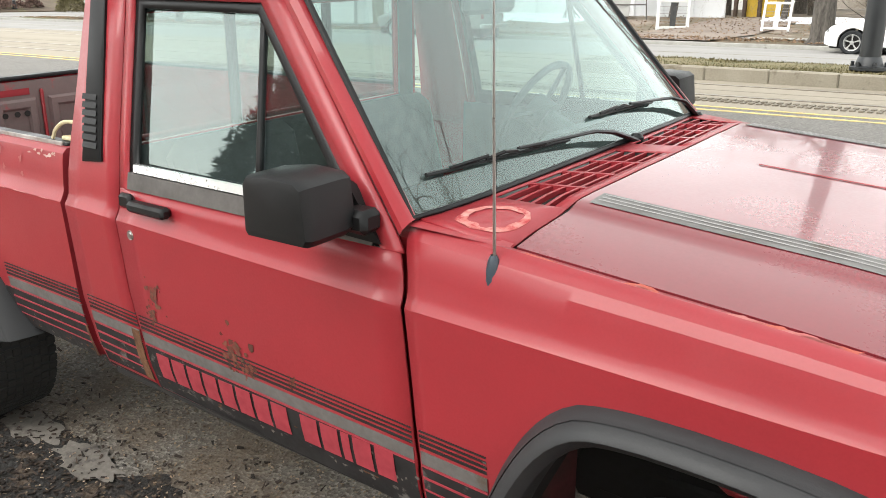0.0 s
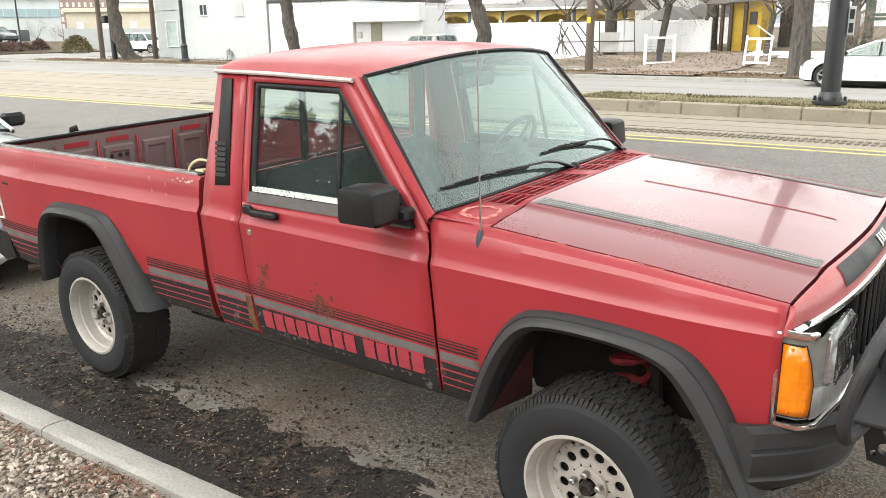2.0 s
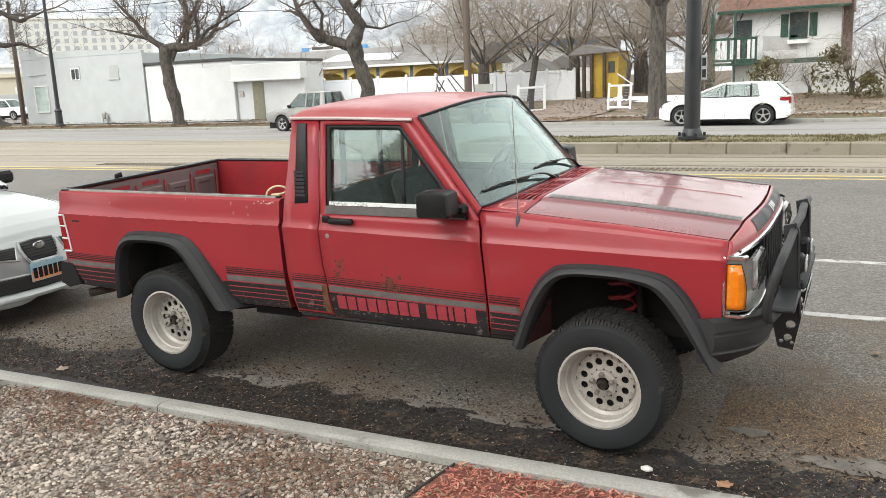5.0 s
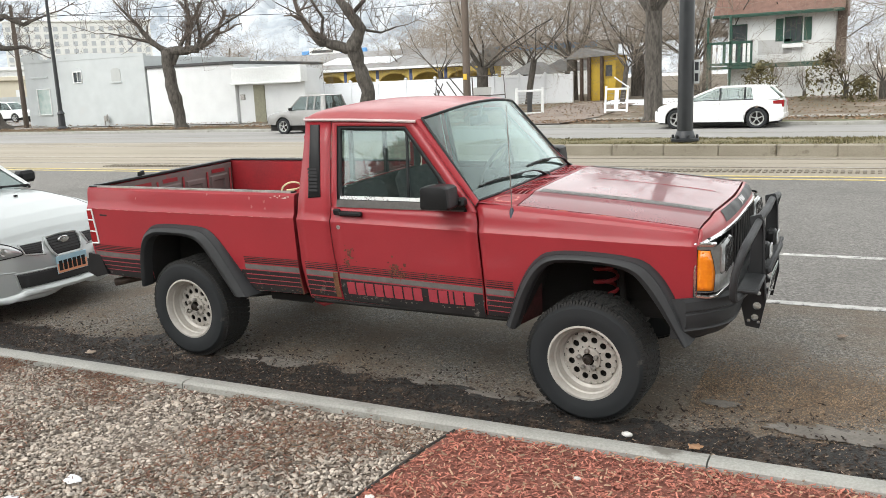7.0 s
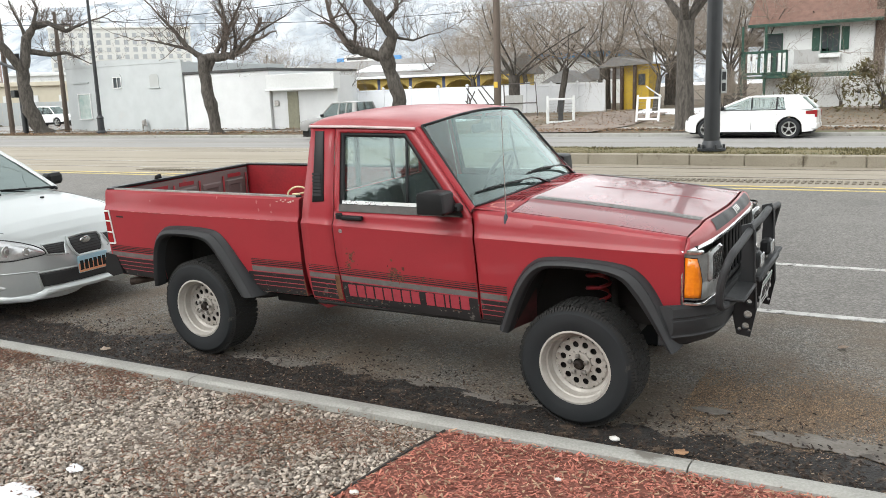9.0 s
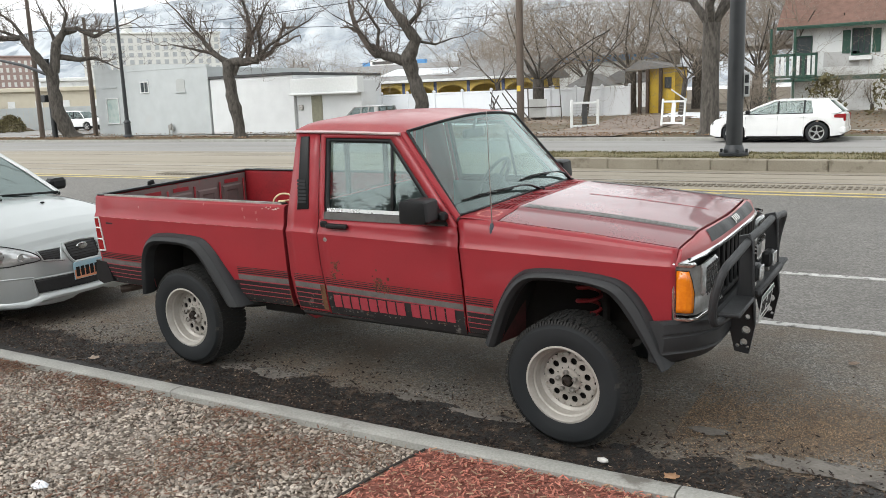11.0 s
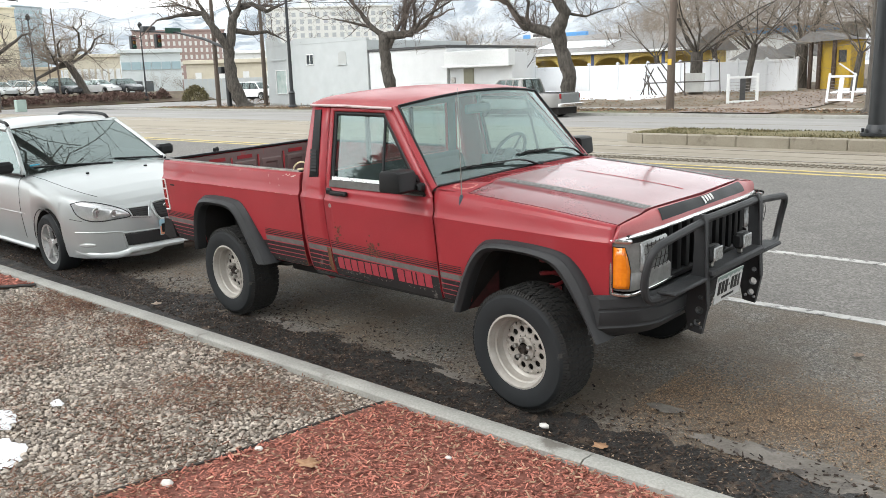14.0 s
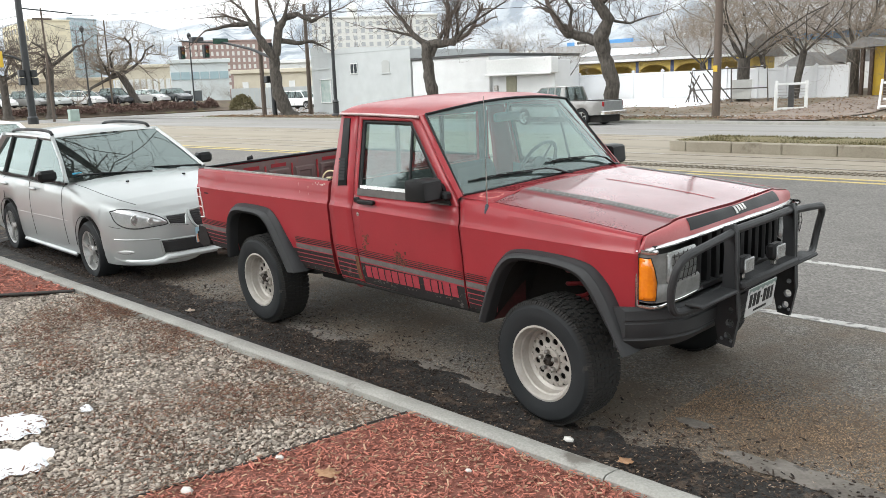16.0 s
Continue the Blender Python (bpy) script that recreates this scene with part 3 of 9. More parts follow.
# near kerb in cast lengths
KY0, KY1 = -1.265, -1.125
kerb = tagged(thing("kerb", "pale low concrete kerb in cast lengths with worn edge", "kerb"), kind="structure")
rng = random.Random(4)
cuts = [-30, -24, -20.0, -16.4, -12.9, -9.3, -5.75, -2.42, 0.70, 3.9, 7.2, 10.5, 14, 22]
for a, b in zip(cuts[:-1], cuts[1:]):
    sh, rows = Shape(), []
    n = 40 if -10 < a < 5 else 8
    for i in range(n + 1):
        x = a + 0.004 + (b - a - 0.008) * i / n
        d = kerb_off(x)
        j = 0.006 * noise.noise((x * 3, 7.0, 0)), 0.005 * noise.noise((x * 9, 2.0, 0))
        rows.append([(x, KY1 + d + 0.012 + j[0], -0.05), (x, KY1 + d + j[0], 0.06), (x, KY1 + d - 0.018 + j[1], 0.087), (x, KY1 + d - 0.05, 0.095 + j[1]), (x, KY0 + d + 0.02, 0.097 + j[0]), (x, KY0 + d + j[1], 0.085), (x, KY0 + d - 0.005, -0.05)])
    sh.grid(rows)
    sh.add(rows[0], [tuple(range(7))])
    sh.add(rows[-1], [tuple(range(7))])
    part("kerb_stone", sh, CONCRETE, kerb)

sh = Shape().grid([[(x, y, 0.05 + 0.012 * noise.noise((x * 1.7, y * 1.7, 3.0))) for y in spread(-9, KY0 + 0.005 + kerb_off(x), 40)] for x in spread(-40, 30, 200)])
tagged(part("planting_bed", sh, GRAVEL_BED, smooth=60), "gravelled planting strip behind the kerb", kind="structure")


# ================= the red pickup =================
def crease(x):
    return 1.024 - 0.02 * (x + 0.63) if x > -1.885 else 1.052


def side(x, z):
    """Half width of the body at a length and height."""
    y = interp(z - crease(x), [-0.56, -0.5, -0.42, -0.28, -0.04, -0.014, 0, 0.012, 0.03, 0.1, 0.2, 0.62], [0.742, 0.772, 0.794, 0.814, 0.827, 0.829, 0.83, 0.8225, 0.815, 0.809, 0.791, 0.697])
    if x > 0.2:
        y -= 0.025 * ((x - 0.2) / 0.36) ** 2
    if x < -3.3:
        y -= 0.025 * ((-3.3 - x) / 0.5) ** 2
    return y


LEVELS = [-0.56, -0.53, -0.5, -0.46, -0.42, -0.35, -0.28, -0.2, -0.12, -0.04, -0.014, 0, 0.012, 0.03, 0.06, 0.1, 0.15, 0.2, 0.3, 0.45, 0.62]


def slanted_panel(shape, s, x_rear, x_front, z0, z1, n=8):
    """A skin on the side between two slanting edges (height, length)."""
    zs = sorted({z0, z1, *[crease(-1.2) + d for d in LEVELS if z0 < crease(-1.2) + d < z1]})
    rows = []
    for z in zs:
        a, b = interp(z, *x_rear), interp(z, *x_front)
        row = []
        for k in range(n + 1):
            x = a + (b - a) * k / n
            zz = z + (crease(x) - crease(-1.2) if z0 < z < z1 else 0)
            row.append((x, s * side(x, zz), zz))
        rows.append(row)
    return shape.grid(rows, flip=s > 0)


def decal(x0, x1, z0, z1, s=-1, off=0.002, slope=0.0, n=8):
    """A thin film on the body's side."""
    sh = Shape()
    rows = []
    off += 0.0032
    for x in spread(x0, x1, n):
        d = slope * (x - x0)
        rows.append([(x, s * (side(x, z + d) + o), z + d) for z, o in ((z0, 0.0), (z0, off), ((z0 + z1) / 2, off), (z1, off), (z1, 0.0))])
    return sh.grid(rows)


def ring(shape, outer, inner, s, off=0.0, n=6):
    """A band on the side between two outlines with as many corners."""
    k = len(outer)
    for i in range(k):
        a, b, c, d = outer[i], outer[(i + 1) % k], inner[(i + 1) % k], inner[i]
        rows = []
        for u in spread(0, 1, n):
            row = []
            for w in (0, 0.5, 1):
                x = (a[0] + (b[0] - a[0]) * u) * (1 - w) + (d[0] + (c[0] - d[0]) * u) * w
                z = (a[1] + (b[1] - a[1]) * u) * (1 - w) + (d[1] + (c[1] - d[1]) * u) * w
                row.append((x, s * (side(x, z) + off), z))
            rows.append(row)
        shape.grid(rows)
    return shape


def pane(outline, s, off, n=6):
    """A pane on the side from four corners, in order round it."""
    a, b, c, d = outline
    rows = []
    for u in spread(0, 1, n):
        row = []
        for w in spread(0, 1, n):
            x = (a[0] * (1 - u) + b[0] * u) * (1 - w) + (d[0] * (1 - u) + c[0] * u) * w
            z = (a[1] * (1 - u) + b[1] * u) * (1 - w) + (d[1] * (1 - u) + c[1] * u) * w
            row.append((x, s * (side(x, z) + off), z))
        rows.append(row)
    return Shape().grid(rows)


FRONT_ARCH = soften([(-0.405, 0.5), (-0.32, 0.74), (-0.235, 0.865), (-0.14, 0.9), (0.2, 0.89), (0.305, 0.8), (0.5, 0.5)], 2)
REAR_ARCH = soften([(-3.225, 0.52), (-3.2, 0.8), (-3.12, 0.89), (-3.0, 0.905), (-2.74, 0.9), (-2.64, 0.83), (-2.41, 0.52)], 2)


def arch_low(arch, base):
    xs, zs = [p[0] for p in arch], [p[1] for p in arch]

    def low(x):
        return max(base, interp(x, xs, zs)) if xs[0] < x < xs[-1] else base

    return low


def pickup_wheel(name, parent, x, s, z, face):
    """A wide off-road tyre on a pale pressed rim with round holes; s: which side of the truck."""
    R, w = 0.346, 0.24
    hub = new(name)
    hub.parent = parent
    hub.location = (x, s * face, z)
    hub.rotation_euler = (radians(2), radians(17 if x < -1 else 0), radians(-3 if x > -1 else 0))
    o = -s  # inwards
    tyre = Shape()
    prof = [(0.2, 0.01), (0.207, -0.004), (0.24, -0.014), (0.275, -0.018), (0.306, -0.013), (0.323, 0.002), (0.334, 0.02), (R - 0.006, 0.035), (R - 0.0045, w / 2), (R - 0.006, w - 0.035), (0.33, w - 0.01), (0.3, w), (0.2, w - 0.01)]
    tyre.lathe([(r, o * a) for r, a in prof], n=56)
    tread = Shape()
    count = 116
    for k in range(count):
        t0 = 2 * math.pi * k / count
        for j, (a0, a1, shift) in enumerate(((0.013, 0.04, 0), (0.0425, 0.07, 0.5), (0.0725, 0.1, 0.15), (0.1025, 0.137, 0.6), (0.1395, 0.167, 0.1), (0.1695, 0.198, 0.55), (0.2005, 0.229, 0.1))):
            t = t0 + shift * 2 * math.pi / count + 0.015 * math.sin(k * 2.7 + j)
            d = 0.9 * math.pi / count * (0.95 + 0.12 * math.sin(3.1 * k + j))
            v = []
            for r in (R - 0.012, R - 0.0008 * (k % 3)):
                for tt in (t - d, t + d * 0.9):
                    for a in (a0, a1):
                        v.append((r * math.cos(tt), o * a, r * math.sin(tt)))
            tread.add(v, [(0, 1, 3, 2), (4, 6, 7, 5), (0, 4, 5, 1), (2, 3, 7, 6), (0, 2, 6, 4), (1, 5, 7, 3)])
        # shoulder ribs
        v = []
        for r, a in ((0.322, -0.004), (0.34, 0.014), (0.34, 0.03), (0.32, 0.02)):
            for tt in (t0 - 0.018, t0 + 0.018):
                v.append((r * math.cos(tt), o * a, r * math.sin(tt)))
        tread.add(v, [(0, 1, 3, 2), (2, 3, 5, 4), (4, 5, 7, 6), (0, 2, 4, 6), (1, 7, 5, 3)])
    rubber = part("tyre", tyre, RUBBER, hub, "worn black off-road tyre", smooth=30)
    part("tread", tread, TREAD, rubber, "worn tread blocks", smooth=0, kind="stuff")
    rim = Shape()
    rim.lathe([(r, o * a) for r, a in ((0.207, 0.006), (0.211, -0.006), (0.2, -0.008), (0.192, 0.004), (0.186, 0.03), (0.178, 0.036), (0.172, 0.08), (0.156, 0.094), (0.15, 0.087))], n=56)
    part("rim", rim, RIM, hub, "off-white painted steel rim with road dirt", smooth=40)
    # centre disc with real holes
    disc, n_h, rin, rout, rh, rc = Shape(), 12, 0.068, 0.15, 0.0185, 0.108
    depth = 0.008
    for k in range(n_h):
        c = 2 * math.pi * (k + 0.5) / n_h
        h = math.pi / n_h
        outer = []
        hole, back = [], []
        for j in range(20):
            a = 2 * math.pi * j / 20
            u, w_ = math.cos(a), math.sin(a)
            m = max(abs(u), abs(w_))
            rr, tt = rc + (rout - rc if u > 0 else rc - rin) * u / m, c + h * w_ / m
            outer.append((rr * math.cos(tt), o * (0.087 - 0.012 * (rout - rr) / (rout - rin)), rr * math.sin(tt)))
            x0, z0 = rc * math.cos(c), rc * math.sin(c)
            hx, hz = rh * (u * math.cos(c) - w_ * math.sin(c)), rh * (u * math.sin(c) + w_ * math.cos(c))
            hole.append((x0 + hx, o * 0.081, z0 + hz))
            back.append((x0 + hx, o * (0.081 + depth), z0 + hz))
        disc.grid([outer, hole, back], closed=True)
    disc.lathe([(r, o * a) for r, a in ((0.068, 0.075), (0.066, 0.064), (0.05, 0.06), (0.034, 0.06))], n=36)
    part("wheel_disc", disc, RIM, hub, smooth=35)
    rivets = Shape()
    for k in range(24):
        t = 2 * math.pi * k / 24
        p = (0.14 * math.cos(t), o * 0.083, 0.14 * math.sin(t))
        rivets.lathe([(0.006, 0), (0.0055, o * -0.005), (0, o * -0.008)], p, n=8)
    part("rivet_ring", rivets, RIM, hub, kind="stuff")
    part("brake_drum", Shape().lathe([(0.16, o * 0.19), (0.152, o * 0.125), (0.14, o * 0.112), (0.06, o * 0.11), (0, o * 0.11)], n=32), DARK, hub)
    behind = Shape().lathe([(0.0, o * 0.13), (0.17, o * 0.13), (0.185, o * 0.2)], n=28)
    part("brake_drum", behind, DARK, hub)
    cap = Shape().lathe([(0.027, o * 0.06), (0.026, o * 0.045), (0.022, o * 0.037), (0.014, o * 0.035), (0.013, o * 0.042), (0, o * 0.042)], n=24)
    part("hub_cap", cap, surf("greasy_hub", (0.05, 0.038, 0.03), (0.025, 0.02, 0.017), scale=30, rough=0.5, metal=0.4), hub, "dark greasy hub centre", smooth=30)
    for k in range(5):
        t = 2 * math.pi * (k + 0.3) / 5
        nut = Shape().lathe([(0.013, o * 0.058), (0.013, o * 0.036), (0.008, o * 0.03), (0, o * 0.03)], (0.051 * math.cos(t), 0, 0.051 * math.sin(t)), n=6)
        part("lug_nut", nut, STEEL, hub)
    return hub


def wheel_flare(arch, out_line, s):
    """A wide bolt-on flare: bevelled rim, broad flat face, lip turned in."""
    sh, n = Shape(), 44

    def at(line, u):
        L = [0]
        for p, q in zip(line[:-1], line[1:]):
            L.append(L[-1] + math.hypot(q[0] - p[0], q[1] - p[1]))
        d = u * L[-1]
        return interp(d, L, [p[0] for p in line]), interp(d, L, [p[1] for p in line])

    rows = []
    for k in range(n):
        u = k / (n - 1)
        (xo, zo), (xi, zi) = at(out_line, u), at(arch, u)

        def mid(w):
            return xo + (xi - xo) * w, zo + (zi - zo) * w

        row = [(xo, s * (side(xo, zo) - 0.012), zo), (xo, s * (side(xo, zo) + 0.008), zo)]
        for w, y in ((0.14, 0.848), (0.22, 0.86), (0.24, 0.857), (0.27, 0.864), (0.62, 0.884), (0.66, 0.8845), (0.97, 0.868), (1.0, 0.864)):
            row.append((*mid(w)[:1], s * y, mid(w)[1]))
        row.append((mid(1.04)[0], s * 0.85, mid(1.04)[1]))
        row.append((mid(1.02)[0], s * 0.79, mid(1.02)[1]))
        rows.append(row)
    return sh.grid(rows)


def drilled(outline, holes, y0, y1):
    """A plate in the x-z plane with round holes cut through it."""
    bm = bmesh.new()
    loops = [outline] + [[(x + r * math.cos(2 * math.pi * k / 16), z + r * math.sin(2 * math.pi * k / 16)) for k in range(16)] for x, z, r in holes]
    edges, sh = [], Shape()
    for loop in loops:
        vs = [bm.verts.new((x, 0, z)) for x, z in loop]
        edges += [bm.edges.new((a, b)) for a, b in zip(vs, vs[1:] + vs[:1])]
    bmesh.ops.triangle_fill(bm, use_beauty=True, use_dissolve=False, edges=edges)
    bm.verts.index_update()
    flat = [(v.co.x, v.co.z) for v in bm.verts]
    faces = [tuple(v.index for v in fc.verts) for fc in bm.faces]
    bm.free()
    for y in (y0, y1):
        sh.add([(x, y, z) for x, z in flat], faces)
    for loop in loops:
        sh.grid([[(x, y, z) for x, z in loop] for y in (y0, y1)], closed=True)
    return sh


def build_pickup():
    truck = thing("pickup_truck", "faded red two-door pickup truck with black flares, parked at the kerb", "pickup truck")

    def p(name, shape, material, parent=truck, label="", **kw):
        return part(name, shape, material, parent, label, warp=lean, **kw)

    door_rear = ([0.53, 0.73, 0.84, 1.04, 1.13, 1.3, 1.64], [-1.588, -1.598, -1.616, -1.624, -1.617, -1.63, -1.652])
    door_front = ([0.53, 0.7, 0.84, 1.02, 1.1, 1.18], [-0.616, -0.61, -0.617, -0.629, -0.636, -0.66])
    cab_rear = ([0.53, 0.72, 1.03, 1.32, 1.655], [-1.85, -1.87, -1.878, -1.855, -1.84])

    # ---- cab ----
    BRIGHT = surf("bright_aluminium", (0.85, 0.85, 0.84), (0.72, 0.72, 0.71), scale=8, rough=0.32, metal=0.75, bump=0.02)
    for s in (-1, 1):
        near = s < 0
        seam = ([z for z in door_rear[0]], [x - 0.007 for x in door_rear[1]])
        p("cab_corner", slanted_panel(Shape(), s, cab_rear, seam, 0.53, 1.655, 4), RED, thick=0.006, smooth=18)
        front = ([z for z in door_front[0]], [x - 0.005 for x in door_front[1]])
        rear = door_rear
        door = p("door", slanted_panel(Shape(), s, rear, front, 0.53, 1.13, 12), RED, thick=0.006, smooth=18)
        outer = [(-1.65, 1.637), (-1.075, 1.63), (-0.668, 1.17), (-0.641, 1.13), (-1.617, 1.13)]
        blk = [(-1.612, 1.61), (-1.13, 1.602), (-0.735, 1.165), (-0.7, 1.131), (-1.577, 1.131)]
        p("window_surround", ring(Shape(), outer, blk, s), RED, door, thick=0.008)
        glass_all = [(-1.578, 1.586), (-1.142, 1.578), (-0.86, 1.26), (-0.82, 1.195), (-1.547, 1.2)]
        p("window_seal", ring(Shape(), blk, glass_all, s, -0.006), BLACK_PLASTIC, door, thick=0.01)
        p("window_pane", pane([(-1.59, 1.6), (-1.13, 1.6), (-1.08, 1.185), (-1.56, 1.185)], s, -0.018), SIDE_GLASS, door).visible_shadow = False
        p("quarter_pane", pane([(-1.13, 1.59), (-1.12, 1.592), (-0.8, 1.185), (-1.075, 1.185)], s, -0.018), SIDE_GLASS, door).visible_shadow = False
        p("window_divider", pane([(-1.134, 1.585), (-1.12, 1.585), (-1.076, 1.18), (-1.091, 1.18)], s, -0.008), BLACK_PLASTIC, door, thick=0.012)
        p("belt_moulding", decal(-1.553, -0.84, 1.18, 1.2, s, 0.006), BRIGHT, door, "bright window moulding")
        p("window_base", decal(-1.578, -0.72, 1.133, 1.176, s, 0.004), surf("grey_window_base", (0.1, 0.092, 0.086), (0.07, 0.064, 0.06), scale=12, rough=0.6), door, "dull grey strip below the window")
        # handle in a recess
        h = Shape()
        for x0, x1, z0, z1 in ((-1.596, -1.545, 1.085, 1.125), (-1.545, -1.39, 1.083, 1.112)):
            y = side(x0, 1.1)
            h.box(x0, x1, s * (y + 0.004), s * (y + (0.038 if x1 > -1.5 else 0.026)), z0, z1, 0.008)
        p("door_handle", h, BLACK_PLASTIC, door, "black plastic door handle")
        p("door_lock", Shape().lathe([(0, s * 0.006), (0.006, s * 0.006), (0.008, s * 0.004), (0.013, s * 0.005), (0.015, 0)], (-1.566, s * side(-1.56, 1.012), 1.012), n=20), STEEL, door)
        # mirror
        m = Shape()
        rows = []
        for y, g in ((0.992, 0.8), (0.989, 0.93), (0.98, 0.985), (0.965, 1.0), (0.88, 1.0), (0.85, 0.93)):
            cx, cz = -0.815, 1.232
            rows.append([(cx + dx * g, s * y, cz + dz * g) for dx, dz in ((-0.084, -0.064), (-0.092, -0.054), (-0.092, 0.046), (-0.082, 0.06), (-0.02, 0.068), (0.06, 0.064), (0.078, 0.052), (0.09, -0.048), (0.08, -0.062))])
        m.grid(rows, closed=True)
        m.add(rows[0], [tuple(range(9))])
        m.add(rows[-1], [tuple(range(9))])
        mirror = p("wing_mirror", m, BLACK_PLASTIC, door, "black plastic wing mirror")
        arm = Shape().box(-0.77, -0.7, s * 0.8, s * 0.86, 1.165, 1.215, 0.012)
        arm.prism([(-0.86, 1.145), (-0.7, 1.14), (-0.78, 1.25), (-0.86, 1.28)], "y", s * 0.792, s * 0.815)
        p("mirror_mount", arm, BLACK_PLASTIC, mirror)
        p("mirror_glass", Shape().box(-0.879, -0.876, s * 0.86, s * 0.965, 1.175, 1.265, 0), CHROME, mirror)
        # black louvred quarter trim
        v = Shape()
        out = [(-1.805, 1.62), (-1.738, 1.62), (-1.7, 1.19), (-1.79, 1.182)]
        v.grid([[(x, s * (side(x, z) + o), z) for x, z in out] for o in (0.0, 0.01)], closed=True)
        inner = [(-1.8, 1.612), (-1.744, 1.612), (-1.706, 1.197), (-1.784, 1.19)]
        v.grid([[(x, s * (side(x, z) + o), z) for x, z in q] for q, o in ((out, 0.01), (inner, 0.014))], closed=True)
        v.add([(x, s * (side(x, z) + 0.014), z) for x, z in inner], [(0, 1, 2, 3)])
        vent = p("quarter_trim", v, BLACK_PLASTIC, label="black louvred trim behind the door")
        for k in range(7):
            z = 1.225 + 0.021 * k
            x0, x1 = -1.782 - 0.003 * k, -1.715 - 0.003 * k
            f = Shape()
            f.add([(x0, s * (side(x0, z) + 0.013), z), (x1, s * (side(x1, z) + 0.013), z), (x1, s * (side(x1, z) + 0.0175), z - 0.002), (x0, s * (side(x0, z) + 0.0175), z - 0.002), (x0, s * (side(x0, z) + 0.013), z + 0.013), (x1, s * (side(x1, z) + 0.013), z + 0.013)], [(0, 1, 2, 3), (3, 2, 5, 4), (0, 3, 4), (1, 5, 2)])
            p("louvre", f, BLACK_PLASTIC, vent)
        # windscreen pillar
        rows = []
        for u in spread(0, 1, 8):
            a = Vector((-1.075, s * 0.706, 1.63)).lerp(Vector((-0.655, s * 0.805, 1.165)), u)
            b = Vector((-1.04, s * 0.683, 1.641)).lerp(Vector((-0.645, s * 0.766, 1.19)), u)
            out = Vector((0.3, s * 0.8, 0.3)).normalized()
            rows.append([a - 0.01 * out, a, a.lerp(b, 0.3) + 0.012 * out, a.lerp(b, 0.7) + 0.012 * out, b, b - 0.015 * out])
        p("windscreen_pillar", Shape().grid(rows), RED)
        rail = [(-1.852, s * 0.712, 1.65), (-1.5, s * 0.716, 1.645), (-1.06, s * 0.716, 1.63)]
        p("drip_rail", Shape().tube(rail, 0.009, 6), surf("pale_trim", (0.62, 0.5, 0.49), (0.55, 0.42, 0.41), rough=0.4), label="pale drip rail")
        p("sill", Shape().box(-1.84, -0.42, s * 0.66, s * 0.768, 0.5, 0.556, 0.015), DARK)

    # roof
    rows = []
    for i, u in enumerate((0, 0.02, 0.06, 0.15, 0.3, 0.45, 0.6, 0.75, 0.86, 0.93, 0.97, 1.0)):
        row = []
        for v in (-1, -0.985, -0.95, -0.9, -0.8, -0.6, -0.3, 0, 0.3, 0.6, 0.8, 0.9, 0.95, 0.985, 1):
            y = v * (0.716 if u > 0.3 else 0.69 + 0.026 * u / 0.3)
            xf = -1.04 + 0.055 * (1 - v * v)
            x = xf + (-1.86 - xf) * u
            dome = interp(abs(v), [0, 0.3, 0.6, 0.8, 0.9, 0.95, 0.985, 1], [1.0, 0.97, 0.87, 0.75, 0.62, 0.46, 0.22, 0.0])
            base = 1.628 + 0.024 * u
            top = interp(u, [0, 0.06, 0.3, 0.6, 0.86, 0.93, 0.97, 1.0], [0.055, 0.068, 0.082, 0.084, 0.076, 0.066, 0.045, 0.0])
            z = base + top * dome
            if u < 0.03 and abs(y) < 0.684:
                q = 1 - (y / 0.684) ** 2
                z = 1.643 + 0.051 * q + u * 0.35
                x = -1.033 + 0.065 * q - u * 0.8
            row.append((x, y, z))
        rows.append(row)
    p("roof", Shape().grid(rows), RED_FADED, label="sun-faded red roof", smooth=50)

    # windscreen
    def screen(u, v, lift=0.0):
        yc = 0.684 + (0.766 - 0.684) * u
        return (-1.035 + 0.38 * u + (0.065 + 0.005 * u) * (1 - 0.6 * v * v - 0.4 * v**6) + lift * 0.55, v * yc, 1.64 - 0.454 * u + (0.05 - 0.027 * u) * (1 - v * v) + lift * 0.8)

    p("windscreen", Shape().grid([[screen(u, v) for v in spread(-1, 1, 25)] for u in spread(0, 1, 9)]), GLASS, label="tinted windscreen").visible_shadow = False
    seal = Shape()
    rim = [screen(0, v, 0.004) for v in spread(-1, 1, 25)] + [screen(u, 1, 0.004) for u in spread(0.08, 1, 9)] + [screen(1, v, 0.004) for v in spread(1, -1, 25)] + [screen(u, -1, 0.004) for u in spread(0.92, 0.0, 9)]
    seal.tube(rim, 0.008, 6)
    p("windscreen_seal", seal, BLACK_PLASTIC)
    shade = Shape().grid([[tuple(c - d for c, d in zip(screen(u, v), (0.012, 0, 0.004))) for v in spread(-0.98, 0.98, 25)] for u in (0.88, 1.0)])
    p("dash_edge", shade, DARK)
    # rear window wall
    back = Shape()
    for y0, y1, z0, z1 in ((-0.7, 0.7, 0.7, 1.19), (-0.7, 0.7, 1.56, 1.665), (-0.72, -0.6, 1.19, 1.56), (0.6, 0.72, 1.19, 1.56)):
        back.box(-1.86, -1.83, y0, y1, z0, z1, 0.006)
    p("cab_back_wall", back, RED)
    liner = Shape()
    for y0, y1, z0, z1 in ((-0.69, 0.69, 0.7, 1.185), (-0.69, 0.69, 1.565, 1.65), (-0.69, -0.605, 1.185, 1.565), (0.605, 0.69, 1.185, 1.565)):
        liner.box(-1.829, -1.823, y0, y1, z0, z1)
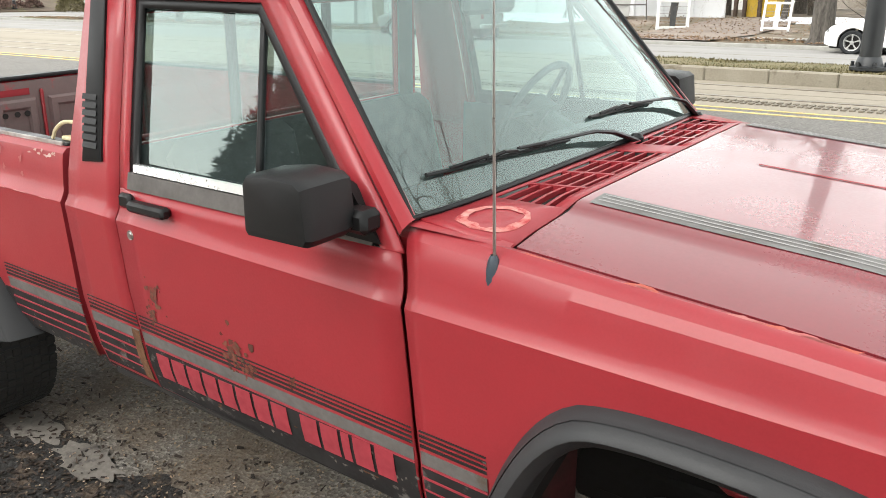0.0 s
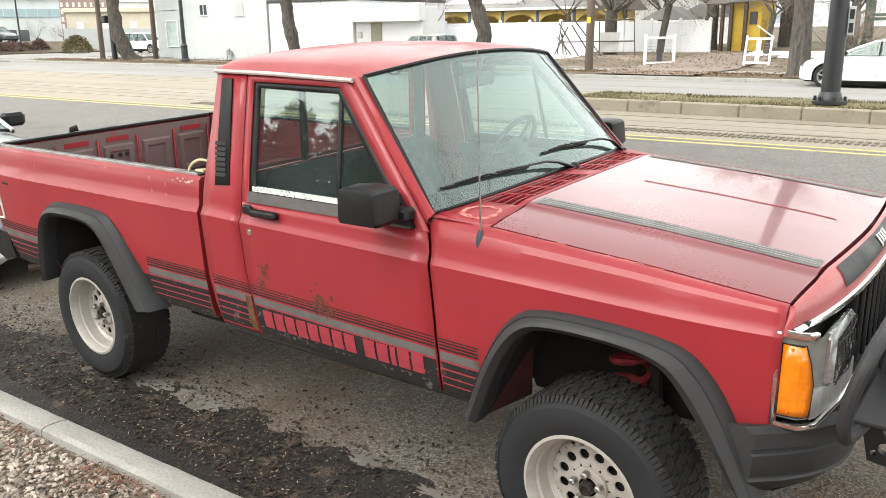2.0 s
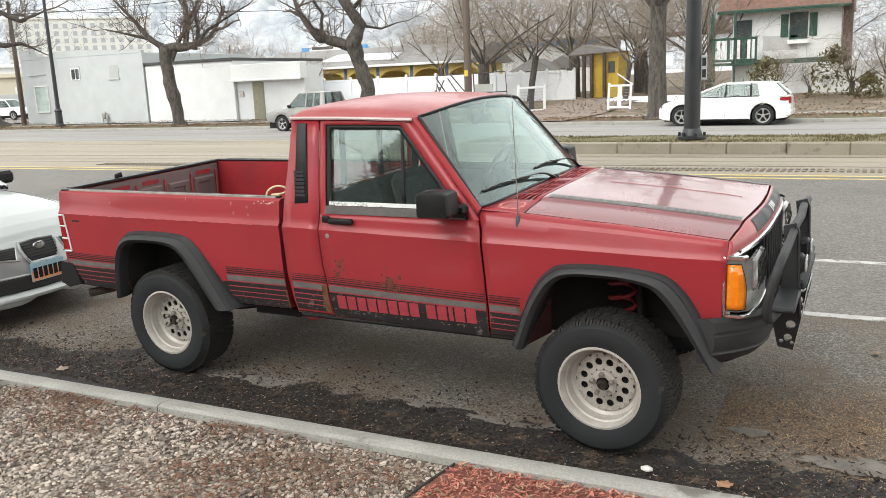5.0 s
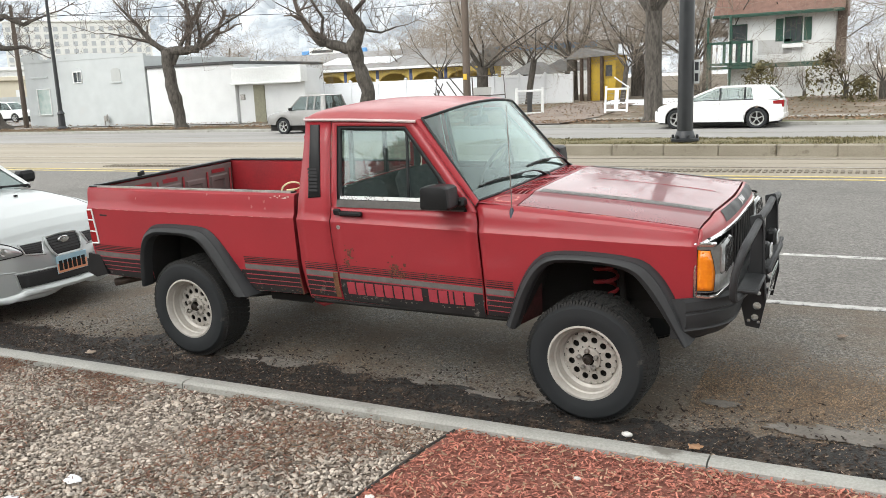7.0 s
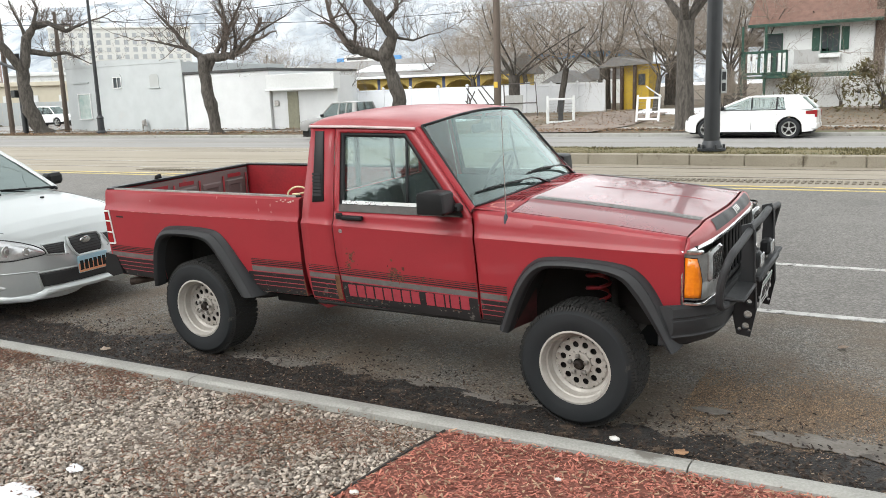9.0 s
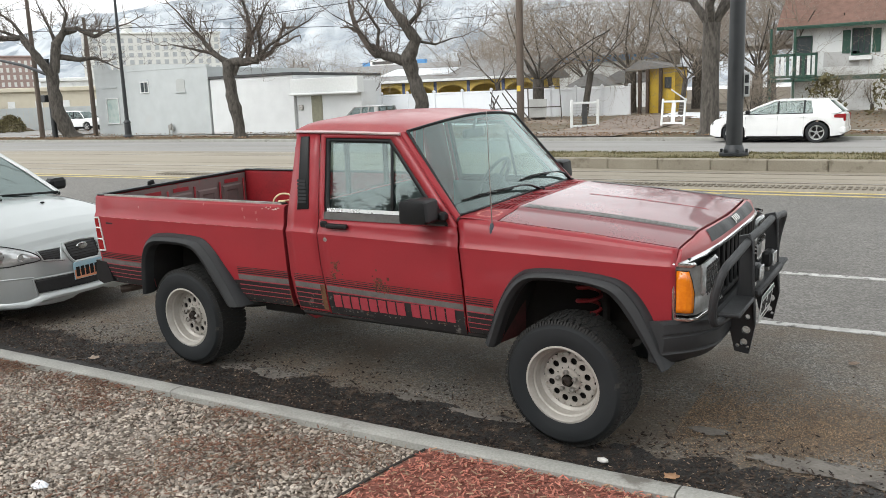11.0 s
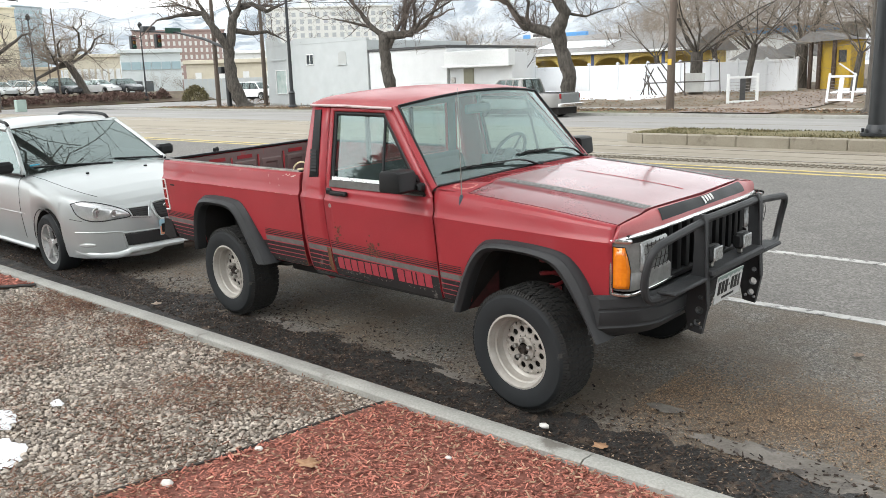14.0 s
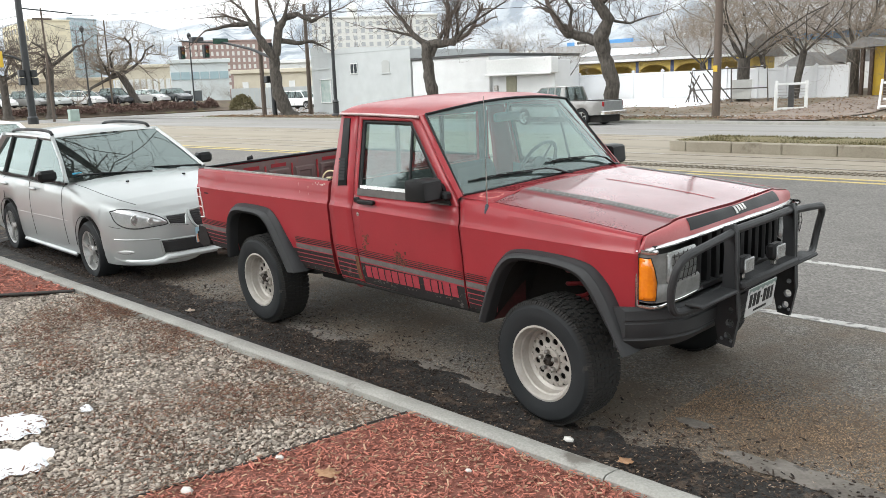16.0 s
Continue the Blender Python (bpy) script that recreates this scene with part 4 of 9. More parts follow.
    p("cab_back_liner", liner, CABIN)
    for s in (-1, 1):
        p("door_liner", Shape().grid([[(x, s * 0.715, z) for z in (0.6, 0.9, 1.16)] for x in (-1.58, -1.1, -0.68)]), CABIN, label="grey door lining")
    p("rear_window", Shape().grid([[(-1.848, y, z) for y in (-0.6, 0, 0.6)] for z in (1.19, 1.56)]), SIDE_GLASS).visible_shadow = False
    for y in (-0.22, 0.22):
        p("rear_window_bar", Shape().box(-1.86, -1.83, y - 0.014, y + 0.014, 1.19, 1.56, 0.004), BLACK_PLASTIC)

    # ---- cabin ----
    p("cabin_floor", Shape().box(-1.8, -0.45, -0.72, 0.72, 0.55, 0.6), DARK)
    dash = Shape().grid([[(x, y, z) for y in spread(-0.74, 0.74, 7)] for x, z in ((-0.56, 1.165), (-0.75, 1.155), (-0.86, 1.13), (-0.9, 1.06), (-0.86, 0.9), (-0.75, 0.7))])
    dashboard = p("dashboard", dash, CABIN, label="grey dashboard")
    p("instrument_hood", Shape().box(-0.94, -0.78, 0.2, 0.56, 1.08, 1.175, 0.03), CABIN, dashboard)
    for y0 in (-0.62, 0.1):
        seat = p("seat", Shape().box(-1.58, -1.08, y0, y0 + 0.5, 0.72, 0.88, 0.05), SEAT, label="grey cloth seat")
        p("backrest", Shape().box(-0.06, 0.06, y0 + 0.01, y0 + 0.49, 0, 0.38, 0.045, Matrix.Translation((-1.6, 0, 0.84)) @ Matrix.Rotation(radians(-14), 4, "Y")), SEAT, seat)
    wheel = Shape()
    mt = Matrix.Translation((-1.06, 0.4, 1.215)) @ Matrix.Rotation(radians(-62), 4, "Y")
    wheel.tube([mt @ Vector((0.17 * math.cos(t), 0.17 * math.sin(t), 0)) for t in spread(0, 2 * math.pi, 33)], 0.013, 8, caps=False)
    sw = p("steering_wheel", wheel, CABIN, label="grey steering wheel")
    spokes = Shape()
    for t in (0.4, 2.74, 4.71):
        spokes.tube([mt @ Vector((0, 0, -0.02)), mt @ Vector((0.165 * math.cos(t), 0.165 * math.sin(t), 0))], 0.016, 6, flat=0.5)
    spokes.tube([mt @ Vector((0, 0, 0.01)), mt @ Vector((0, 0, -0.06))], 0.055, 12)
    p("wheel_spokes", spokes, CABIN, sw)
    p("steering_column", Shape().tube([mt @ Vector((0, 0, -0.05)), mt @ Vector((0, 0, -0.32))], 0.035, 10), CABIN)
    p("rear_view_mirror", Shape().box(-1.0, -0.97, -0.13, 0.12, 1.545, 1.605, 0.014).tube([(-0.985, 0, 1.6), (-0.965, 0, 1.67)], 0.01, 6), CABIN)
    p("headliner", Shape().grid([[(x, y, 1.655) for y in (-0.66, 0, 0.66)] for x in (-1.82, -1.05)]), CABIN)

    # ---- bonnet, cowl and wings ----
    def bonnet_edge(x):
        """Half width and height of the gap between bonnet and wing."""
        return interp(x, [-0.42, 0.55], [0.742, 0.752]), interp(x, [-0.66, -0.42, 0.1, 0.55], [1.185, 1.166, 1.128, 1.083])

    def bonnet(x, v, lift=0.0):
        yc, ze = bonnet_edge(x)
        nose = max(0.0, (x - 0.35) / 0.25) ** 2 * 0.012
        a = abs(v)
        step = interp(a, [0, 0.3, 0.62, 0.69, 0.715, 0.76, 0.78, 0.9, 1.0], [0.056, 0.055, 0.049, 0.046, 0.044, 0.03, 0.028, 0.016, 0.0])
        return (x, v * yc, ze + step + lift - nose * (1 - a))

    vs = [-1, -0.97, -0.9, -0.82, -0.78, -0.76, -0.74, -0.715, -0.69, -0.62, -0.45, -0.3, -0.15, 0, 0.15, 0.3, 0.45, 0.62, 0.69, 0.715, 0.74, 0.76, 0.78, 0.82, 0.9, 0.97, 1]
    rows = []
    for u in spread(0, 1, 18):
        row = []
        for v in vs:
            x0, x1 = -0.42 + 0.03 * (1 - v * v) - 0.0 * abs(v), 0.548 + 0.05 * (1 - v * v)
            row.append(bonnet(x0 + (x1 - x0) * u, v))
        rows.append(row)
    # turned-down lip at the gap
    bon = Shape().grid(rows)
    for s in (0, -1):
        bon.grid([[r[s] for r in rows], [(r[s][0], r[s][1], r[s][2] - 0.02) for r in rows]])
    bon.grid([rows[-1], [(q[0], q[1], q[2] - 0.03) for q in rows[-1]]])
    bon.grid([rows[0], [(q[0], q[1], q[2] - 0.02) for q in rows[0]]])
    hood = p("bonnet", bon, RED_HOOD, label="glossy red bonnet with grey side stripes", smooth=30)
    for s in (-1, 1):
        st = Shape().grid([[bonnet(x, s * v, 0.002) for v in (0.62, 0.65, 0.69, 0.712)] for x in spread(-0.38, 0.565, 18)])
        p("bonnet_stripe", st, GREY_DECAL, hood, "grey film stripe")
        for v0 in (0.634, 0.657, 0.68):
            ln = Shape().grid([[bonnet(x, s * v, 0.0035) for v in (v0, v0 + 0.0055)] for x in spread(-0.37, 0.56, 18)])
            p("stripe_line", ln, surf("pale_line_film", (0.33, 0.31, 0.3), rough=0.5), hood)
    crs = Shape().grid([[bonnet(x, v, 0.0015 if v in (-0.006, 0.006) else 0.003) for v in (-0.006, 0.0, 0.006)] for x in spread(-0.2, 0.5, 10)])
    p("bonnet_crease", crs, RED_INNER, hood)

    # cowl with two slatted air intakes
    def cowl(y, w):
        v = max(-1, min(1, y / 0.752))
        a = Vector((-0.655 + 0.07 * (1 - v * v) + 0.008, y, 1.186 + 0.02 * (1 - v * v)))
        b = Vector((-0.428 + 0.03 * (1 - v * v), y, bonnet(-0.42, v)[2] - 0.004))
        return a.lerp(b, w)

    c = Shape()
    for y0, y1 in ((-0.752, -0.56), (-0.04, 0.06), (0.62, 0.752)):
        c.grid([[cowl(y, w) for w in spread(0, 1, 4)] for y in spread(y0, y1, 8)])
    for y0, y1 in ((-0.56, -0.04), (0.06, 0.62)):
        for w0, w1 in ((0, 0.12), (0.86, 1.0)):
            c.grid([[cowl(y, w) for w in (w0, w1)] for y in spread(y0, y1, 10)])
    cw = p("cowl", c, RED, label="red cowl below the windscreen", thick=0.004)
    for y0, y1 in ((-0.56, -0.04), (0.06, 0.62)):
        pit = Shape().grid([[tuple(Vector(cowl(y, w)) - Vector((0, 0, 0.03))) for w in (0.08, 0.9)] for y in spread(y0, y1, 10)])
        p("intake_floor", pit, DARK, cw)
        for k in range(4):
            w = 0.21 + 0.175 * k
            sl = Shape().grid([[tuple(Vector(cowl(y, w + dw)) + Vector((0, 0, dz))) for dw, dz in ((0, -0.012), (0, 0), (0.04, 0), (0.04, -0.012))] for y in spread(y0, y1, 10)])
            p("intake_slat", sl, RED, cw)
        for y in (y0 + 0.13, y0 + 0.26, y0 + 0.39):
            sl = Shape().grid([[tuple(Vector(cowl(y + dy, w)) + Vector((0, 0, dz))) for dy, dz in ((-0.006, -0.012), (-0.006, 0.001), (0.006, 0.001), (0.006, -0.012))] for w in spread(0.1, 0.88, 4)])
            p("intake_rib", sl, RED, cw)

    low_f = arch_low(FRONT_ARCH, 0.535)
    xs_f = sorted({*spread(-0.604, 0.55, 40), *[q[0] for q in FRONT_ARCH]})
    for s in (-1, 1):
        rows = []
        for x in xs_f:
            a = low_f(x) if x > -0.404 else 0.535
            ye, ze = bonnet_edge(max(x, -0.66))
            xx = x - (0.03 * interp(a, [0.535, 1.1], [0, 0])) if x > -0.6 else x
            cr = crease(x)
            row = [(xx, s * side(x, z), z) for z in [a + (cr - 0.014 - a) * k / 10 for k in range(11)]]
            row += [(xx, s * side(x, cr + d), cr + d) for d in (0, 0.012, 0.03)]
            y1, z1 = side(x, cr + 0.03), cr + 0.03
            for k in range(1, 8):
                t = (0.32, 0.62, 0.82, 0.92, 0.97, 1.0, 1.0)[k - 1]
                u = (0.08, 0.2, 0.38, 0.55, 0.68, 0.84, 1.0)[k - 1]
                row.append((xx, s * (y1 + (ye + 0.006 - y1) * u), z1 + (ze - 0.004 - z1) * t))
            fade = max(0.0, 1 - (x + 0.604) / 0.15)
            row = [(a_ + fade * (interp(c_, *door_front) + 0.006 + 0.604), b_, c_) for a_, b_, c_ in row]
            rows.append(row)
        p("front_wing", Shape().grid(rows), RED, thick=0.005, label="red front wing with sun-faded top edge", smooth=15)
        # wing top behind the bonnet, up to the pillar
        tri = Shape().grid([[(x, s * (interp(x, [-0.67, -0.42], [0.79, 0.752]) * w + (1 - w) * 0.735), 1.187 + (x + 0.67) * -0.075 - 0.004 * w) for w in (0, 0.5, 1)] for x in spread(-0.668, -0.43, 5)])
        p("wing_top", tri, RED)
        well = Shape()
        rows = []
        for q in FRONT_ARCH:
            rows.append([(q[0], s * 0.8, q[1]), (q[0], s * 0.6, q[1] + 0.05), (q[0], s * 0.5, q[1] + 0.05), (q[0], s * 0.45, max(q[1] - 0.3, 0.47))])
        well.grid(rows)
        # Near-black lining: the shade under the front arch is in its colour.
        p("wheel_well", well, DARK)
        p("inner_fender", Shape().grid([[(-0.405 + 0.05 * w, s * (0.79 - 0.22 * w), z) for w in (0, 0.5, 1)] for z in (0.5, 0.62, 0.74)]), surf("grimy_red_paint", (0.09, 0.014, 0.016), (0.045, 0.02, 0.016), scale=8, rough=0.8), label="dirty red inner wing")
        out = soften([(-0.475, 0.52), (-0.398, 0.74), (-0.307, 0.89), (-0.19, 0.958), (0.265, 0.943), (0.365, 0.87), (0.44, 0.755), (0.54, 0.51)], 2)
        p("front_flare", wheel_flare(FRONT_ARCH, out, s), FLARE, label="wide weathered black wheel flare")

    # aerial
    aerial = p("aerial_base", Shape().lathe([(0.006, 0.045), (0.011, 0.035), (0.017, 0.0), (0.019, -0.02), (0.015, -0.035), (0, -0.042)], (-0.44, -0.79, 1.115), "z", 16), surf("blue_grey_plastic", (0.03, 0.045, 0.06), rough=0.45), label="dark blue-grey aerial foot")
    p("aerial_rod", Shape().tube([(-0.44, -0.787, 1.15), (-0.452, -0.78, 1.4), (-0.47, -0.765, 1.75)], [0.0035, 0.0025, 0.0018], 6), STEEL, aerial)
    ring_rows = []
    for t in spread(0, 2 * math.pi, 30):
        row = []
        for r in (0.72 + 0.2 * noise.noise((2 * math.cos(t), 2 * math.sin(t), 1)), 1.0 + 0.2 * noise.noise((2 * math.cos(t), 2 * math.sin(t), 5))):
            q = cowl(-0.662 + 0.068 * r * math.cos(t), 0.52 + 0.34 * r * math.sin(t))
            row.append((q.x, q.y, q.z + 0.0035))
        ring_rows.append(row)
    p("faded_ring", Shape().grid(ring_rows), surf("bare_primer", (0.5, 0.25, 0.22), (0.42, 0.1, 0.09), scale=30, rough=0.7, stain=(0.33, 0.02, 0.026), stain_scale=25, stain_at=0.5))
    for s in (-1, 1):
        p("hinge_pillar", Shape().box(-0.7, -0.59, s * 0.7, s * 0.775, 0.56, 1.16, 0.01), RED_INNER)

    # ---- nose ----
    def nose(v, w):
        """From the bonnet gap (w 0) down and forward to the grille top (w 1)."""
        a = abs(v)
        x0, z0 = 0.556 + 0.05 * (1 - v * v), bonnet(0.55, v)[2] - 0.004 - 0.012 * (1 - a)
        x1, z1 = 0.568 + 0.095 * (1 - a**3), 1.022 + 0.03 * (1 - a * a)
        b = 4 * w * (1 - w) * 0.016
        return (x0 + (x1 - x0) * w + b * 0.4, v * (0.752 + 0.035 * w), z0 + (z1 - z0) * w + b)

    p("nose_panel", Shape().grid([[nose(v, w) for v in spread(-1, 1, 31)] for w in spread(0, 1, 7)]), RED_FADED, label="red nose panel above the grille")
    p("nose_stripe", Shape().grid([[tuple(Vector(nose(v, w)) + Vector((0.002, 0, 0.003))) for v in spread(-0.62, 0.62, 25)] for w in (0.16, 0.3, 0.5, 0.7, 0.84)]), BLACK_PLASTIC, label="black film band with a white emblem")
    for k in range(4):
        v0 = -0.075 + 0.04 * k
        em = Shape().grid([[tuple(Vector(nose(v0 + dv, w)) + Vector((0.004, 0, h))) for dv in (0, 0.026)] for w, h in ((0.3, 0.003), (0.32, 0.009), (0.66 if k else 0.74, 0.009), (0.68 if k else 0.76, 0.003))])
        p("emblem_bar", em, WHITE_MARK)
    for s in (-1, 1):
        cr = crease(0.55)
        rows = []
        for w in spread(0, 1, 7):
            ye, ze = bonnet_edge(0.55)
            zz = ze - 0.004 + (cr + 0.002 - ze) * w
            wing_y = interp(zz, [cr, cr + 0.03, ze], [side(0.55, cr), side(0.55, cr + 0.03), ye + 0.006])
            q = nose(s, w)
            rows.append([(0.546, s * wing_y, zz), (0.556, s * (wing_y * 0.6 + abs(q[1]) * 0.4 + 0.004), zz * 0.6 + q[2] * 0.4), (q[0], q[1], q[2])])
        p("nose_corner", Shape().grid(rows), RED, smooth=60)
    trim = Shape().tube([tuple(Vector(nose(v, 1)) + Vector((0.004, 0, -0.008))) for v in spread(-1, 1, 31)], 0.0115, 8)
    p("grille_trim", trim, CHROME, label="chrome strip along the grille")

    def face(y, z):
        """The front's outline from above."""
        return 0.56 + 0.09 * (1 - min(1, abs(y) / 0.8) ** 4) + 0.02 * (1 - min(1, abs(y) / 0.8) ** 2)

    LAMP_PANEL = surf("grey_lamp_panel", (0.25, 0.25, 0.24), (0.18, 0.18, 0.172), scale=20, rough=0.45, metal=0.2, stain=(0.15, 0.14, 0.125), stain_scale=18, stain_at=0.62)
    for s in (-1, 1):
        # wrap-round signal and headlamp with a bright bezel
        turn = [(0.536, 0.797), (0.598, 0.794), (0.622, 0.782), (0.64, 0.755), (0.668, 0.6), (0.676, 0.43)]
        bz = Shape().grid([[(x + d, s * (y + d * 0.4), z + (0.026 * (0.8 - y) / 0.37)) for d, z in ((-0.004, 0.737), (0.006, 0.739), (0.009, 0.746), (0.006, 0.753), (-0.004, 0.755))] for x, y in turn])
        bz.grid([[(x + d, s * (y + d * 0.4), z) for d, z in ((-0.004, 0.999), (0.004, 1.001), (0.007, 1.01), (0.004, 1.02), (-0.004, 1.022))] for x, y in ((0.541, 0.795), *turn[1:3], (0.632, 0.768))])
        bz.box(0.533, 0.547, s * 0.79, s * 0.804, 0.742, 1.018, 0.003)
        p("lamp_bezel", bz, CHROME, label="chrome lamp surround", smooth=50)
        rows = []
        for z, end in ((0.777, 0.86), (0.8, 0.95), (0.87, 1.0), (0.93, 0.72), (0.984, 0.3)):
            rows.append([(x, s * y, z) for x, y in ((0.55, 0.797), (0.575, 0.797), (0.598, 0.795), (0.598 + 0.02 * end, 0.795 - 0.011 * end), (0.598 + 0.032 * end, 0.795 - 0.028 * end))])
        p("turn_signal", Shape().grid(rows), AMBER, label="amber wrap-round turn signal", thick=0.006, smooth=20)
        edge = [(x + 0.001, y + s * 0.001, z) for x, y, z in rows[0] + [r[-1] for r in rows[1:-1]] + rows[-1][::-1] + [r[0] for r in rows[-2::-1]]]
        p("signal_edge", Shape().tube(edge, 0.003, 5), DARK)
        for z in (0.79, 0.972):
            p("signal_screw", Shape().lathe([(0, s * 0.006), (0.004, s * 0.005), (0.005, 0)], (0.578, s * 0.799, z), n=10), AMBER)
        p("lamp_side_panel", Shape().grid([[(x, s * y, z) for x, y in ((0.545, 0.79), (0.6, 0.787), (0.618, 0.772), (0.636, 0.745), (0.65, 0.7))] for z in (0.765, 0.99, 1.0)]), LAMP_PANEL, smooth=60)
        hl = Shape().box(0.63, 0.668, s * 0.46, s * 0.715, 0.845, 1.0, 0.014)
        lamp = p("headlamp", hl, CLEAR_LENS, label="square sealed-beam headlamp")
        for k in range(6):
            y = s * (0.49 + 0.04 * k)
            p("lamp_guard_wire", Shape().tube([(0.672, y, 0.85), (0.685, y, 0.92), (0.672, y, 0.995)], 0.002, 5), DARK, lamp)
        for k in range(4):
            z = 0.865 + 0.038 * k
            p("lamp_guard_wire", Shape().tube([(0.672, s * 0.47, z), (0.684, s * 0.59, z), (0.672, s * 0.71, z)], 0.002, 5), DARK, lamp)
        p("lamp_lower_panel", Shape().grid([[(x + d, s * y, z) for d, z in ((-0.004, 0.765), (0.0, 0.775), (0.0, 0.845), (-0.006, 0.853), (-0.04, 0.868))] for x, y in ((0.632, 0.77), (0.645, 0.745), (0.668, 0.6), (0.674, 0.45))]), LAMP_PANEL, label="pale grey ledge below the headlamp")
    p("grille_back", Shape().box(0.56, 0.6, -0.74, 0.74, 0.74, 1.03), DARK)
    for k in range(11):
        y = -0.42 + 0.084 * k
        x = face(y, 0.9)
        g = Shape().grid([[(x - 0.045, y - 0.026, z), (x - 0.002, y - 0.024, z), (x + 0.004, y - 0.012, z), (x + 0.004, y + 0.004, z), (x - 0.002, y + 0.012, z), (x - 0.045, y + 0.014, z)] for z in (0.785, 0.8, 1.02, 1.03)])
        p("grille_bar", g, BLACK_PLASTIC)
    p("grille_sill", Shape().box(0.6, 0.672, -0.43, 0.43, 0.75, 0.79, 0.01), BLACK_PLASTIC)

    # bumper with end caps
    b = Shape()
    rows = []
    for v in spread(-1, 1, 29):
        a = abs(v)
        y = v * 0.855
        x = 0.715 - 0.2 * max(0, (a - 0.62) / 0.38) ** 2.2
        back = 0.43 if a > 0.93 else 0.56
        rows.append([(back, y * (0.985), 0.735), (x - 0.03, y, 0.742), (x - 0.004, y * 1.0, 0.725), (x, y, 0.68), (x - 0.008, y, 0.675), (x - 0.008, y, 0.665), (x, y, 0.66), (x - 0.004, y, 0.6), (x - 0.012, y, 0.592), (x - 0.012, y, 0.584), (x - 0.006, y, 0.578), (x - 0.05, y * 0.99, 0.53), (back, y * 0.97, 0.525)])
    b.grid(rows)
    b.add(rows[0], [tuple(range(13))])
    b.add(rows[-1], [tuple(range(13))])
    p("front_bumper", b, FLARE, label="black front bumper")
    # bull bar
    upright = [(0.735, 1.07), (0.79, 1.085), (0.805, 1.05), (0.815, 0.8), (0.83, 0.62), (0.8, 0.46), (0.73, 0.47), (0.7, 0.6), (0.74, 0.8), (0.745, 0.95)]
    drill = [(0.785, 0.585, 0.022), (0.775, 0.52, 0.019), (0.745, 0.5, 0.01), (0.795, 0.495, 0.009), (0.79, 0.655, 0.014)]
    for y0, y1 in ((-0.345, -0.32), (0.31, 0.335)):
        bull = p("bull_bar_upright", drilled(upright, drill, y0, y1), FLARE, label="black steel bull bar upright drilled at its foot", smooth=30)
        for yy in (y0, y1):
            p("upright_flange", Shape().tube([(x - 0.004, yy, z) for x, z in ((0.79, 1.075), (0.805, 1.045), (0.815, 0.8), (0.828, 0.62))], 0.007, 6), FLARE, bull)
    p("top_tube", Shape().tube([(0.775, -0.335, 1.05), (0.785, 0, 1.052), (0.775, 0.325, 1.05)], 0.021, 10), FLARE)
    for s in (-1, 1):
        wing = soften([(0.78, s * 0.33, 1.045), (0.775, s * 0.62, 1.02), (0.765, s * 0.79, 1.0), (0.73, s * 0.81, 0.87), (0.72, s * 0.79, 0.76), (0.73, s * 0.74, 0.72), (0.79, s * 0.33, 0.745)], 2)
        p("wing_tube", Shape().tube(wing, 0.02, 10), FLARE)
        p("wing_plate", Shape().box(0.72, 0.825, s * 0.33, s * (0.68 if s < 0 else 0.6), 0.742, 0.765, 0.008), FLARE)
    p("cross_beam", Shape().box(0.725, 0.845, -0.32, 0.31, 0.755, 0.8, 0.012), FLARE)
    for y in (-0.26, 0.09):
        lp = p("spot_lamp", Shape().box(0.775, 0.83, y - 0.055, y + 0.055, 0.83, 0.915, 0.014), BLACK_PLASTIC, label="small square driving lamp")
        p("lamp_lens", Shape().box(0.829, 0.84, y - 0.048, y + 0.048, 0.836, 0.909, 0.006), CLEAR_LENS, lp)
        p("lamp_foot", Shape().box(0.785, 0.81, y - 0.012, y + 0.012, 0.8, 0.826, 0.003), STEEL, lp)
    tip = Matrix.Translation((0.85, -0.126, 0.752)) @ Matrix.Rotation(radians(8), 4, "Y")
    plate = p("number_plate", Shape().box(-0.005, 0.0, -0.152, 0.152, -0.152, 0.0, 0.002, tip), surf("white_plate", (0.5, 0.51, 0.5), (0.42, 0.42, 0.42), rough=0.45), label="white number plate with dark bars and a jagged top border")
    for k, (y, wd) in enumerate(((-0.115, 0.03), (-0.075, 0.03), (-0.035, 0.03), (0.0, 0.012), (0.035, 0.03), (0.075, 0.03), (0.112, 0.022))):
        p("plate_bar", Shape().box(0.0, 0.0015, y - wd / 2, y + wd / 2, *((-0.105, -0.035) if k != 3 else (-0.075, -0.063)), 0, tip), BLACK_PLASTIC, plate)
    p("plate_bar", Shape().box(0.0, 0.0015, -0.07, 0.07, -0.135, -0.123, 0, tip), BLACK_PLASTIC, plate)
    ridge = [(-0.148, -0.002), *[(-0.148 + 0.0247 * k, -0.026 + (0.013 if k % 2 else 0.0) - 0.006 * (k % 3 == 0)) for k in range(13)], (0.148, -0.002)]
    rg = Shape().prism(ridge, "x", 0.0, 0.0012)
    p("plate_ridge", rg.moved(tip), surf("green_plate_ridge", (0.16, 0.22, 0.2), rough=0.45), plate)

    # ---- bed ----
    low_r = arch_low(REAR_ARCH, 0.545)
    xs_b = sorted({*spread(-3.8, -1.905, 40), *[q[0] for q in REAR_ARCH]})
